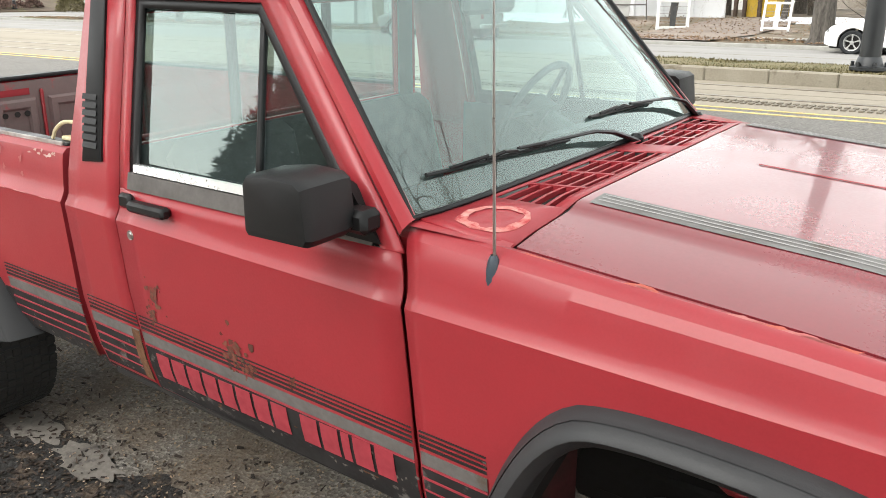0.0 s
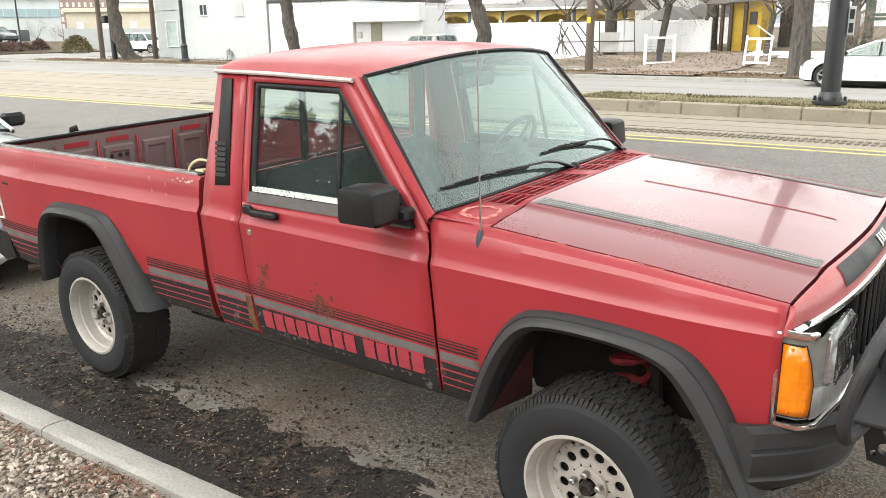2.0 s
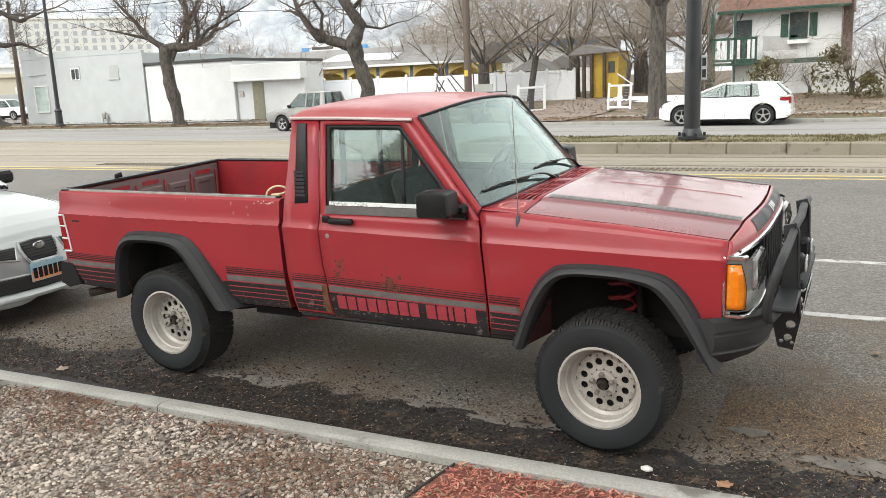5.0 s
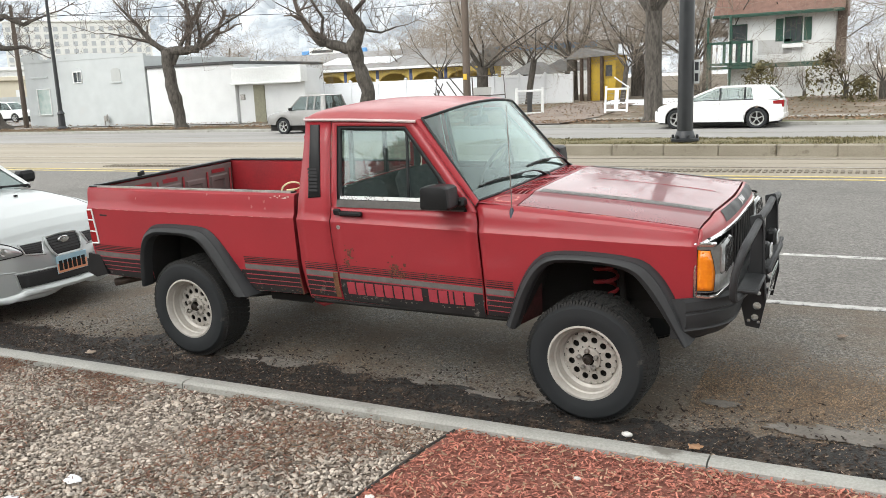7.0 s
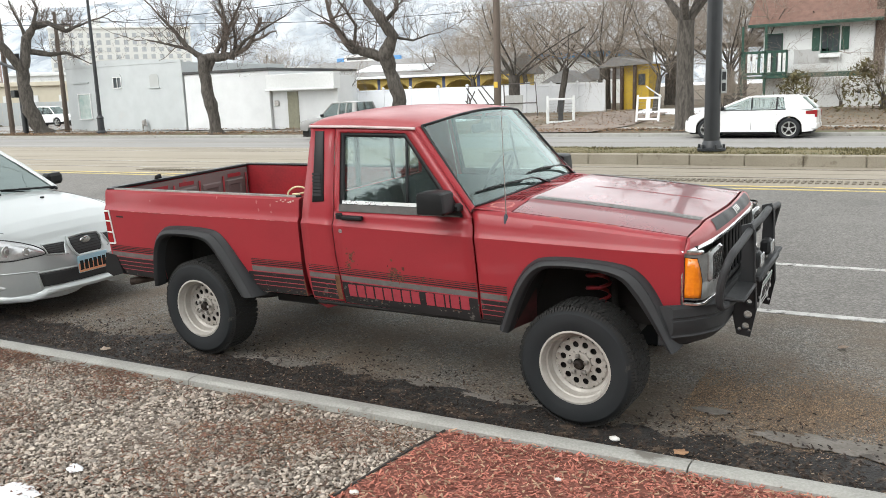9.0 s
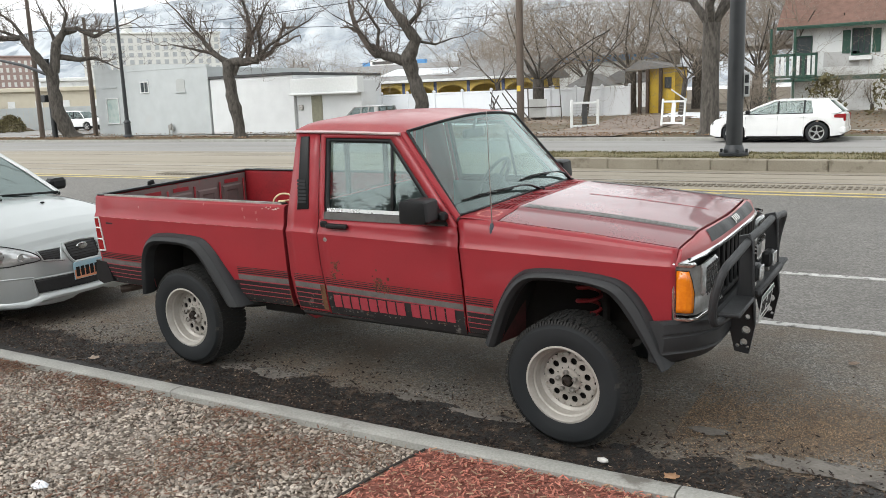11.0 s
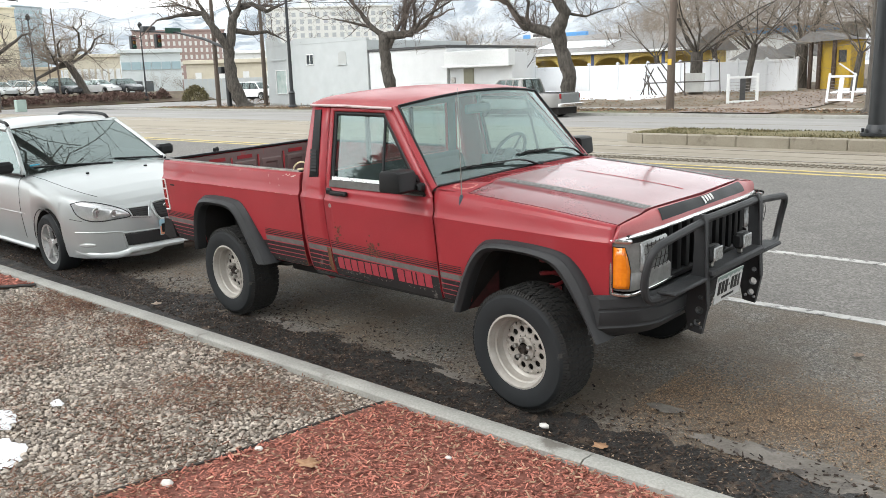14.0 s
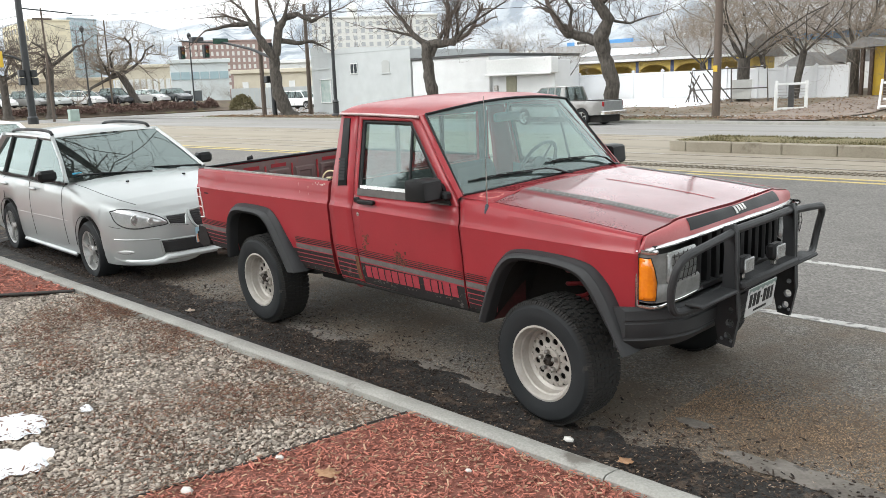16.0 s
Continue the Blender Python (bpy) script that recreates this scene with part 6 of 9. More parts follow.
tagged(part("bed_edging", sh, EDGING), "black plastic edging strip between gravel and mulch", "edging")
sh = Shape().tube([(-5.14 - 0.75 * (-1.4 - y), y + kerb_off(-5.2), 0.075) for y in spread(KY0 - 0.01, -3.2, 14)], 0.014, 8)
tagged(part("bed_edging", sh, EDGING), "black plastic edging strip between gravel and mulch", "edging")

# old snow
for cx, cy, rx, ry, h, seed in ((-2.05, -2.89, 0.2, 0.15, 0.04, 1), (-1.55, -3.02, 0.18, 0.15, 0.035, 2), (-1.99, -2.528, 0.04, 0.03, 0.03, 4)):
    rows = []
    for r in (1.0, 0.93, 0.75, 0.45, 0.0):
        row = []
        for k in range(40):
            t = 2 * math.pi * k / 40
            w = 1 + 0.55 * noise.noise((2.2 * math.cos(t) + seed * 7, 2.2 * math.sin(t), seed)) + 0.22 * noise.noise((7 * math.cos(t) + seed * 7, 7 * math.sin(t), seed))
            row.append((cx + rx * r * w * math.cos(t), cy + ry * r * w * math.sin(t), 0.062 + h * (1 - r**3) * (0.8 + 0.4 * noise.noise((cx + r * 4 * math.cos(t), r * 4 * math.sin(t), seed * 3)))))
        rows.append(row)
    tagged(part("snow_patch", Shape().grid(rows, closed=True), SNOW, smooth=60), "small patch of melting old snow on the gravel", "snow")


def flat_leaf(x, y, z, size, turn, colour, label, seed):
    """A curled dry leaf with lobes."""
    rng = random.Random(seed)
    pts, n = [], 18
    for k in range(n):
        t = 2 * math.pi * k / n
        r = size * (0.62 + 0.38 * abs(math.cos(2.5 * t))) * rng.uniform(0.85, 1.1)
        pts.append((r * math.cos(t), 0.75 * r * math.sin(t), 0.012 + 0.35 * r * rng.uniform(0.1, 0.6)))
    m = pose(x, y, z + (road_z(x, y) if z < 0.03 else 0), rng.uniform(-8, 8), rng.uniform(-8, 8), turn)
    sh = Shape().add([m @ Vector(q) for q in pts] + [m @ Vector((0, 0, 0.008))], [(k, (k + 1) % n, n) for k in range(n)])
    return tagged(part("dry_leaf", sh, colour, thick=0.0015), label, "leaf")


TAN = surf("tan_leaf", (0.4, 0.24, 0.14), (0.3, 0.16, 0.08), scale=40, rough=0.75, bump=0.2)
flat_leaf(0.588, -0.95, 0.015, 0.045, 20, TAN, "tan dry leaf lying in the gutter", 1)
flat_leaf(-0.238, -2.105, 0.085, 0.06, 60, TAN, "tan dry leaf lying on the red mulch", 2)
flat_leaf(1.18, 1.0, 0.004, 0.04, 10, surf("brown_leaf", (0.26, 0.19, 0.14), (0.17, 0.12, 0.085), scale=40, rough=0.8, bump=0.2), "brown dry leaf lying on the asphalt", 3)
flat_leaf(-3.66, -1.04, 0.02, 0.05, 100, surf("bleached_leaf", (0.42, 0.34, 0.27), (0.3, 0.23, 0.17), scale=40, rough=0.8, bump=0.2), "dry leaf against the kerb", 4)
PALE = surf("pale_scrap", (0.7, 0.68, 0.64), (0.55, 0.53, 0.5), rough=0.8, bump=0.2)
for k, (x, y, z, r) in enumerate(((0.242, -0.945, 0.02, 0.024), (-0.57, -2.145, 0.085, 0.02), (-0.6, -2.61, 0.08, 0.028), (0.2, -1.63, 0.085, 0.014), (1.9, -1.0, 0.01, 0.022))):
    sh = Shape().add([(x + q[0] * r * 1.4, y + q[1] * r, z + q[2] * r * 0.6) for q in ICO.tolist()], ICO_F.tolist())
    tagged(part("pale_stone", sh, PALE, smooth=60), "pale loose stone lying by the kerb", "stone")

# litter along the gutter and under the truck
chips("leaf_litter", 1400, lambda r: (r.uniform(-7, 4.5), -1.1 + abs(r.normal(0, 0.26))), (0.005, 0.018), (0.002, 0.006), surf("pale_crumbs", (0.3, 0.23, 0.17), (0.2, 0.14, 0.1), rough=0.9, vary=0.6, island=True), "pale crumbs of leaf and twig in the gutter dirt", "leaf litter", 34, 0.012, 0.012)
chips("leaf_litter", 11000, lambda r: (r.uniform(-9, 4.5), -1.1 + abs(r.normal(0, 0.32))), (0.008, 0.026), (0.004, 0.012), surf("brown_litter", (0.052, 0.034, 0.024), (0.024, 0.017, 0.013), rough=0.9, vary=0.7, island=True), "rotting leaf bits in the gutter", "leaf litter", 31, 0.008, 0.012)
chips("leaf_litter", 19000, lambda r: (0.45 + abs(r.normal(0, 1.4)), r.normal(-0.1, 0.27)), (0.004, 0.013), (0.002, 0.0045), surf("straw_litter", (0.31, 0.215, 0.135), (0.19, 0.13, 0.086), rough=0.9, vary=0.6, island=True), "fine brown litter swept up on the asphalt", "leaf litter", 32, 0.005, 0.006)
chips("leaf_litter", 9000, lambda r: (r.uniform(-5, 2.5), r.normal(-0.3, 0.5)), (0.004, 0.013), (0.003, 0.008), surf("grit_litter", (0.14, 0.095, 0.06), (0.22, 0.17, 0.12), rough=0.9, vary=0.6, island=True), "scattered grit and leaf crumbs on the asphalt", "leaf litter", 33, 0.005, 0.004)


def ragged(name, cx, cy, rx, ry, z, material, label, seed, rough_edge=0.45):
    rows = []
    for r in (1.0, 0.6, 0.0):
        rows.append([(cx + rx * r * w * math.cos(t), cy + ry * r * w * math.sin(t), z + 0.004 * (1 - r) + road_z(cx + rx * r * w * math.cos(t), cy + ry * r * w * math.sin(t))) for t, w in ((2 * math.pi * k / 48, 1 + rough_edge * noise.noise((4 * math.cos(2 * math.pi * k / 48) + seed, 4 * math.sin(2 * math.pi * k / 48), seed * 2.3))) for k in range(48))])
    return tagged(part(name, Shape().grid(rows, closed=True), material, smooth=60), label, kind="structure")


PATCH = surf("worn_gutter_concrete", (0.175, 0.157, 0.137), (0.105, 0.092, 0.078), scale=5, rough=0.9, bump=0.35, fine=60, stain=(0.06, 0.052, 0.045), stain_scale=6, stain_at=0.56)
for k, (x, y, rx, ry) in enumerate(((-2.6, -0.7, 0.17, 0.07), (-2.21, -0.7, 0.16, 0.07), (-1.13, -0.64, 0.1, 0.05), (-0.62, -0.68, 0.22, 0.035), (-0.25, -0.62, 0.14, 0.05), (1.3, -0.56, 0.42, 0.09), (1.95, -0.66, 0.5, 0.09), (2.95, -0.68, 0.6, 0.1), (0.62, -0.35, 0.1, 0.05))):
    ragged("gutter_patch", x, y, rx, ry, 0.011, PATCH, "bare worn concrete showing through the gutter dirt", k + 1)


# ================= other vehicles =================
CAR_GLASS = glass("car_glass", (0.8, 0.86, 0.86), 0.75, dust_sheen=0.06, ior=2.2)
FAR_GLASS = glass("dark_car_glass", (0.6, 0.66, 0.66), 0.6, dust_sheen=0.04, ior=1.7)
SILVER = surf("silver_paint", (0.43, 0.45, 0.445), (0.41, 0.43, 0.425), scale=1.5, rough=0.36, bump=0.003, metal=0.4, coat=0.45, fine=400, rvar=0.02)
WHITE_PAINT = surf("white_car_paint", (0.78, 0.78, 0.77), (0.74, 0.74, 0.73), scale=1.5, rough=0.3, bump=0.004, coat=0.6, fine=200)
GREY_PAINT = surf("grey_car_paint", (0.27, 0.265, 0.255), (0.235, 0.23, 0.22), scale=1.5, rough=0.35, bump=0.004, metal=0.3, coat=0.5)
DARK_PAINT = surf("dark_car_paint", (0.03, 0.033, 0.04), (0.025, 0.027, 0.03), scale=1.5, rough=0.3, bump=0.004, coat=0.7)
ALLOY = surf("alloy_wheel", (0.55, 0.55, 0.54), (0.45, 0.45, 0.44), scale=12, rough=0.35, metal=0.7, bump=0.01)


def road_wheel(parent, x, y, r, spokes, rim_r=None, n=28, width=0.2):
    s = -1 if y < 0 else 1
    o = -s
    rim_r = rim_r or r * 0.68
    hub = new("wheel")
    hub.parent, hub.location = parent, (x, y, r)
    t = Shape().lathe([(q, o * a) for q, a in ((rim_r, 0.0), (rim_r + 0.02, -0.008), (r * 0.9, -0.01), (r * 0.98, 0.015), (r, 0.04), (r, width - 0.04), (r * 0.95, width), (rim_r, width))], n=n)
    part("tyre", t, RUBBER, hub)
    m = Shape().lathe([(q, o * a) for q, a in ((rim_r, 0.0), (rim_r - 0.015, 0.004), (rim_r - 0.025, 0.06), (rim_r * 0.8, 0.09))], n=n)
    part("rim", m, ALLOY, hub)
    part("brake_disc", Shape().lathe([(0, o * 0.1), (rim_r - 0.02, o * 0.1)], n=n), DARK, hub)
    if spokes:
        for k in range(spokes):
            a = 2 * math.pi * (k + 0.25) / spokes
            sp = Shape()
            d = 0.34 / spokes * 5
            v = []
            for rr, w, y0 in ((0.035, d * 0.9, 0.015), (rim_r - 0.012, d * 0.32, 0.004)):
                for e in (-1, 1):
                    for dy in (0, 0.03):
                        v.append((rr * math.cos(a + e * w), o * (y0 + dy), rr * math.sin(a + e * w)))
            sp.add(v, [(0, 2, 3, 1), (4, 5, 7, 6), (0, 4, 6, 2), (1, 3, 7, 5), (0, 1, 5, 4), (2, 6, 7, 3)])
            part("spoke", sp, ALLOY, hub, smooth=0)
        part("hub_cap", Shape().lathe([(0.06, o * 0.03), (0.05, o * 0.008), (0, o * 0.004)], n=14), ALLOY, hub)
    return hub


def car(name, label, place, turn, paint, L, W, body, cabin, wheels, wheel_r, spokes=5, group="", detail=True, pillars=(), tail=RED_LENS, bed=None, noses=0.16, category="car", glass_mat=None, quarter=None, post=0.03, plan_f=None, dark_posts=False, section=None, front_post=0.035, mirror_out=0.02, screen_mat=None):
    """A car facing +x, its tail at x 0. body: (x, sill, shoulder, top) stations; cabin: foot and head of screen, head and foot of rear window as (x, z)."""
    c = thing(name, label, category, place, group, turn)
    glass_mat = glass_mat or CAR_GLASS
    hw = W / 2
    xs = [b[0] for b in body]

    def plan(x):
        if plan_f:
            return plan_f(x)
        e = min(x, L - x)
        lim = noses * L
        return hw * (1 if e > lim else 1 - 0.22 * (1 - e / lim) ** 2.2)

    def arch(x):
        z = interp(x, xs, [b[1] for b in body])
        for wx in wheels:
            d, R = abs(x - wx), wheel_r + 0.055
            if d < R:
                z = max(z, wheel_r + math.sqrt(R * R - d * d) * 0.98)
        return z

    stations = sorted({*spread(0, L, 34), *xs, *([L - 0.75 * (k / 26) ** 2 for k in range(27)] if plan_f else []), *[wx + (wheel_r + 0.055) * math.cos(a) for wx in wheels for a in spread(0, math.pi, 13)]})
    stations = [x for x in stations if 0 <= x <= L]
    rows = []
    for x in stations:
        w, z0, zs, zt = plan(x), arch(x), interp(x, xs, [b[2] for b in body]), interp(x, xs, [b[3] for b in body])
        zb = min(z0, zs - 0.05)
        half = [(w * 0.9, zb), (w * 0.985, zb + 0.012)]
        for u in (0.15, 0.35, 0.6, 0.85):
            half.append((w * (0.985 + 0.015 * math.sin(u * math.pi)), zb + 0.012 + (zs - zb - 0.012) * u))
        half += [(w * 0.975, zs), (w * 0.93, zs + (zt - zs) * 0.45), (w * 0.8, zs + (zt - zs) * 0.78), (w * 0.45, zs + (zt - zs) * 0.97), (0, zt)]
        if section:
            half = section(x, z0)
        rows.append([(x, -y, z) for y, z in half] + [(x, y, z) for y, z in half[-2::-1]])
    sh = Shape().grid(rows)
    sh.add(rows[0], [tuple(range(len(rows[0])))])
    sh.add(rows[-1], [tuple(range(len(rows[0])))])
    bodywork = part("bodywork", sh, paint, c, smooth=42 if plan_f else 28)
    part("underside", Shape().box(0.15, L - (0.6 if plan_f else 0.15), -hw * 0.75, hw * 0.75, 0.17, 0.5), DARK, c)
    # glasshouse
    (fx, fz), (hx, hz), (rx, rz), (bx, bz) = cabin
    wf, wr = hw * 0.93, hw * 0.72

    def shell(x, z):
        u = (z - min(fz, bz)) / (hz - min(fz, bz))
        return wf + (wr - wf) * u

    roof = [[(x, v * wr * (0.985 if x in (hx, rx) else 1.0), z + 0.035 * (1 - v * v) * (0.4 if x in (hx, rx) else 1)) for v in (-1, -0.93, -0.7, -0.35, 0, 0.35, 0.7, 0.93, 1)] for x, z in ((hx, hz), (hx - 0.08, hz + 0.015), ((hx + rx) / 2, max(hz, rz) + 0.03), (rx + 0.1, rz + 0.012), (rx, rz))]
    part("roof_panel", Shape().grid(roof), paint, c, smooth=50)
    ws = [[(a + 0.07 * (1 - v * v) * (1 - u), v * w, z) for v in spread(-1, 1, 9)] for u, a, w, z in ((0, fx, wf * 0.98, fz), (0.5, (fx + hx) / 2 + 0.02, (wf * 0.98 + wr) / 2, (fz + hz) / 2), (1, hx, wr, hz))]
    part("windscreen", Shape().grid(ws), screen_mat or glass_mat, c).visible_shadow = False
    bw = [[(a - 0.05 * (1 - v * v), v * w, z) for v in spread(-1, 1, 7)] for a, w, z in ((bx, wf * 0.96, bz), (rx, wr, rz))]
    part("rear_window", Shape().grid(bw), glass_mat, c).visible_shadow = False
    for s in (-1, 1):
        def q(x, z, off=0.0):
            return (x, s * (shell(x, z) + off), z)

        cut = [fx - 0.05, *pillars, quarter[0] if quarter else bx + 0.02]
        def top_at(x):
            if x >= hx:
                return fz + (hz - fz) * (fx - x) / (fx - hx)
            if x <= rx:
                return bz + (rz - bz) * (x - bx) / max(rx - bx, 1e-3)
            return hz + (rz - hz) * (hx - x) / (hx - rx)

        def low_at(x):
            return fz - 0.01 + (bz - fz) * (fx - x) / (fx - bx)

        for a, b in zip(cut[:-1], cut[1:]):
            xa, xb = a - 0.03, b + 0.03
            top = [x for x in sorted({xa, xb, *[t for t in (hx, rx) if xb < t < xa]}, reverse=True)]
            g_ = Shape()
            g_.grid([[q(x, low_at(x)), q(x, max(top_at(x) - 0.03, low_at(x) + 0.01))] for x in top])
            part("side_window", g_, glass_mat, c).visible_shadow = False
        if quarter:
            qa, qb = quarter
            part("quarter_panel", Shape().add([q(x, z, 0.006) for x, z in ((qa + 0.05, low_at(qa) - 0.02), (qb + 0.03, top_at(qb) - 0.03), (rx, rz), (bx, bz - 0.02))], [(0, 1, 2, 3)]), paint, c, smooth=0, thick=0.02)
        for x in pillars:
            part("pillar", Shape().tube([q(x, low_at(x), 0.002), q(x, top_at(x) - 0.01, 0.002)], post, 6), BLACK_PLASTIC if dark_posts or glass_mat is FAR_GLASS else paint, c)
        part("front_pillar", Shape().tube([q(fx, fz), q((fx + hx) / 2 + 0.015, (fz + hz) / 2 + 0.012), q(hx, hz - 0.005)], front_post, 6), paint, c)
        part("rear_pillar", Shape().tube([q(bx, bz), q(rx, rz - 0.005)], 0.055, 6), paint, c)
        part("cant_rail", Shape().tube([q(hx, hz - 0.005), q((hx + rx) / 2, max(hz, rz) + 0.0), q(rx, rz - 0.005)], 0.03, 6), paint, c)
        part("window_line", Shape().tube([q(fx, low_at(fx)), q(bx, low_at(bx))], 0.016, 5), BLACK_PLASTIC, c)
        for wx in wheels:
            road_wheel(c, wx, s * (hw - 0.015), wheel_r, spokes if detail else 0)
        mx = fx - 0.22
        part("wing_mirror", Shape().box(mx - 0.07, mx + 0.07, s * (hw + mirror_out), s * (hw + mirror_out + 0.19), fz + 0.015, fz + 0.135, 0.03), BLACK_PLASTIC if detail else paint, c)
        if detail:
            for x in [(a + b) / 2 for a, b in zip(cut[:-1], cut[1:])][: max(1, len(pillars))]:
                part("door_handle", Shape().box(x - 0.45, x - 0.27, s * (hw - 0.02), s * (hw + 0.02), fz - 0.13, fz - 0.1, 0.01), paint, c)
            for x in (fx - 0.12, *pillars[:1], *pillars[1:2]):
                if section:
                    flank = [q_ for q_ in section(x, 0.2) if 0.26 < q_[1] < fz - 0.02]
                    part("door_gap", Shape().tube([(x, s * (a + 0.0005), b) for a, b in flank], 0.0035, 4), DARK, c)
                else:
                    part("door_gap", Shape().tube([(x, s * (plan(x) * 1.001), 0.3), (x, s * (plan(x) * 0.99), fz - 0.08)], 0.004, 4), DARK, c)
        lx = L - 0.14
        if not plan_f:
            part("headlamp", Shape().box(lx - 0.1, lx + 0.08, s * hw * 0.55, s * plan(lx) * 0.97, 0.58, 0.7, 0.03), CLEAR_LENS, c)
        part("tail_lamp", Shape().box(-0.01, 0.12, s * hw * 0.62, s * plan(0.06) * 0.99, bz - 0.28, bz - 0.05, 0.02), tail, c)
    # Added dark sheet at the window base stands for the cabin's shade.
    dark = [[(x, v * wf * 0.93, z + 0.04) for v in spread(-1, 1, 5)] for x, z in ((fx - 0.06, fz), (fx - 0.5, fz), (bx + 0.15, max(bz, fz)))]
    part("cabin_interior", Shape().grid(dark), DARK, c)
    # seats as dark shapes
    for x in (fx - 0.9, fx - 1.7):
        if x > bx + 0.3:
            for y in (-0.36, 0.36):
                part("seat", Shape().box(x - 0.12, x + 0.06, y - 0.22, y + 0.22, 0.5, fz + 0.32, 0.06), DARK, c)
    return c


# the silver estate parked behind the pickup, leaning with the camber
ESTATE = [(0, 0.32, 0.8, 0.9), (0.12, 0.25, 0.86, 0.95), (0.6, 0.22, 0.92, 0.98), (2.3, 0.2, 0.91, 0.96), (2.95, 0.2, 0.89, 0.99), (3.3, 0.2, 0.86, 0.962), (3.7, 0.2, 0.81, 0.912), (4.0, 0.2, 0.765, 0.858), (4.18, 0.2, 0.73, 0.805), (4.29, 0.2, 0.7, 0.757), (4.35, 0.2, 0.67, 0.715), (4.4, 0.2, 0.62, 0.655), (4.435, 0.205, 0.55, 0.58), (4.455, 0.22, 0.48, 0.505), (4.47, 0.26, 0.4, 0.43)]
SHOULDER, CROWN, SKIRT = (([b[0] for b in ESTATE], [b[k] for b in ESTATE]) for k in (2, 3, 1))


def estate_plan(x):
    w = 0.838 + 0.012 * math.exp(-(((x - 3.48) / 0.36) ** 2)) + 0.01 * math.exp(-(((x - 0.955) / 0.36) ** 2))
    if x > 3.72:
        w *= max(1 - ((x - 3.72) / 0.752) ** 3.1, 0.0) ** 0.5
    return w - (0.09 * ((0.5 - x) / 0.5) ** 2 if x < 0.5 else 0.0)


def estate_section(x, low):
    """Half of the body's outline across at a length, from the sill to the middle of the bonnet."""
    w, zs, zt = estate_plan(x), interp(x, *SHOULDER), interp(x, *CROWN)
    low = min(low, zs - 0.05)
    half = [(w * 0.82, low), (w * 0.955, low + 0.012)]
    for u, k in ((0.12, 0.975), (0.3, 0.99), (0.48, 1.0), (0.62, 1.0), (0.76, 0.994), (0.9, 0.98), (1.0, 0.962)):
        half.append((w * k, low + 0.012 + (zs - low - 0.012) * u))
    d = zt - zs
    return half + [(w * 0.935, zs + 0.3 * d), (w * 0.89, zs + 0.52 * d), (w * 0.8, zs + 0.7 * d), (w * 0.6, zs + 0.87 * d), (w * 0.3, zs + 0.97 * d), (0, zt)]


def estate_nose(y, z):
    """How far forward the nose reaches."""
    lo, hi = 3.4, 4.47
    for _ in range(24):
        x = (lo + hi) / 2
        half = estate_section(x, interp(x, *SKIRT))
        zt = half[-1][1]
        inside = z <= zt and interp(z, [q[1] for q in half], [q[0] for q in half]) >= abs(y)
        lo, hi = (x, hi) if inside else (lo, x)
    return lo


X0 = -9.34
wagon = car("estate_car", "silver estate car with black mirrors, parked at the kerb", (X0, -0.16, 0.0), 0, SILVER, 4.47, 1.7,
            ESTATE,
            ((2.97, 0.965), (2.22, 1.405), (0.55, 1.42), (0.12, 0.98)), (0.955, 3.48), 0.3, 5, pillars=(1.82, 0.9), category="estate car", plan_f=estate_plan, dark_posts=True, section=estate_section, front_post=0.022, mirror_out=-0.03, glass_mat=glass("estate_glass", (0.8, 0.86, 0.86), 0.32, dust_sheen=0.03, ior=1.8), screen_mat=glass("estate_screen", (0.8, 0.86, 0.86), 0.14, dust_sheen=0.025, ior=2.5))
wagon.rotation_euler = (radians(1.7), 0, 0)


def on_wagon(name, shape, material, label="", parent=None, **kw):
    return part(name, shape, material, parent or wagon, label, **kw)


def nose_patch(outline, lift, s=1, n=7):
    """A patch on the nose from four corners (y, z) in order round it."""
    a, b, c, d = outline
    rows = []
    for u in spread(0, 1, n + 5):
        row = []
        for w in spread(0, 1, n):
            y = (a[0] * (1 - u) + b[0] * u) * (1 - w) + (d[0] * (1 - u) + c[0] * u) * w
            z = (a[1] * (1 - u) + b[1] * u) * (1 - w) + (d[1] * (1 - u) + c[1] * u) * w
            row.append((estate_nose(y, z) + lift, s * y, z))
        rows.append(row)
    return Shape().grid(rows)


def nose_line(pts, lift, r, s=1, fine=4):
    path = [tuple(a + (b - a) * k / fine for a, b in zip(p_, q_)) for p_, q_ in zip(pts, pts[1:]) for k in range(fine)] + [pts[-1]]
    return Shape().tube([(estate_nose(y, z) + lift, s * y, z) for y, z in path], r, 6)


def nose_dome(outline, lift, rise, s=1):
    """A bulging cover on the nose inside a closed outline."""
    n = len(outline)
    cy, cz = sum(q[0] for q in outline) / n, sum(q[1] for q in outline) / n
    rows = []
    for r in (1.0, 0.97, 0.85, 0.65, 0.4, 0.15):
        rows.append([(estate_nose(cy + (y - cy) * r, cz + (z - cz) * r) + lift + rise * (1 - r**4), s * (cy + (y - cy) * r), cz + (z - cz) * r) for y, z in outline])
    sh = Shape().grid(rows, closed=True)
    return sh.add(rows[-1], [tuple(range(n))])


BLACK_MESH = surf("black_mesh", (0.01, 0.01, 0.011), (0.025, 0.025, 0.025), scale=90, rough=0.6)
SHUT_LINE = surf("panel_gap", (0.05, 0.05, 0.05), (0.035, 0.035, 0.035), rough=0.8)
LAMP_SHELL = surf("car_headlamp", (0.6, 0.61, 0.61), (0.42, 0.43, 0.43), scale=9, rough=0.16, bump=0.0, metal=0.5, coat=1.0, rvar=0.05)
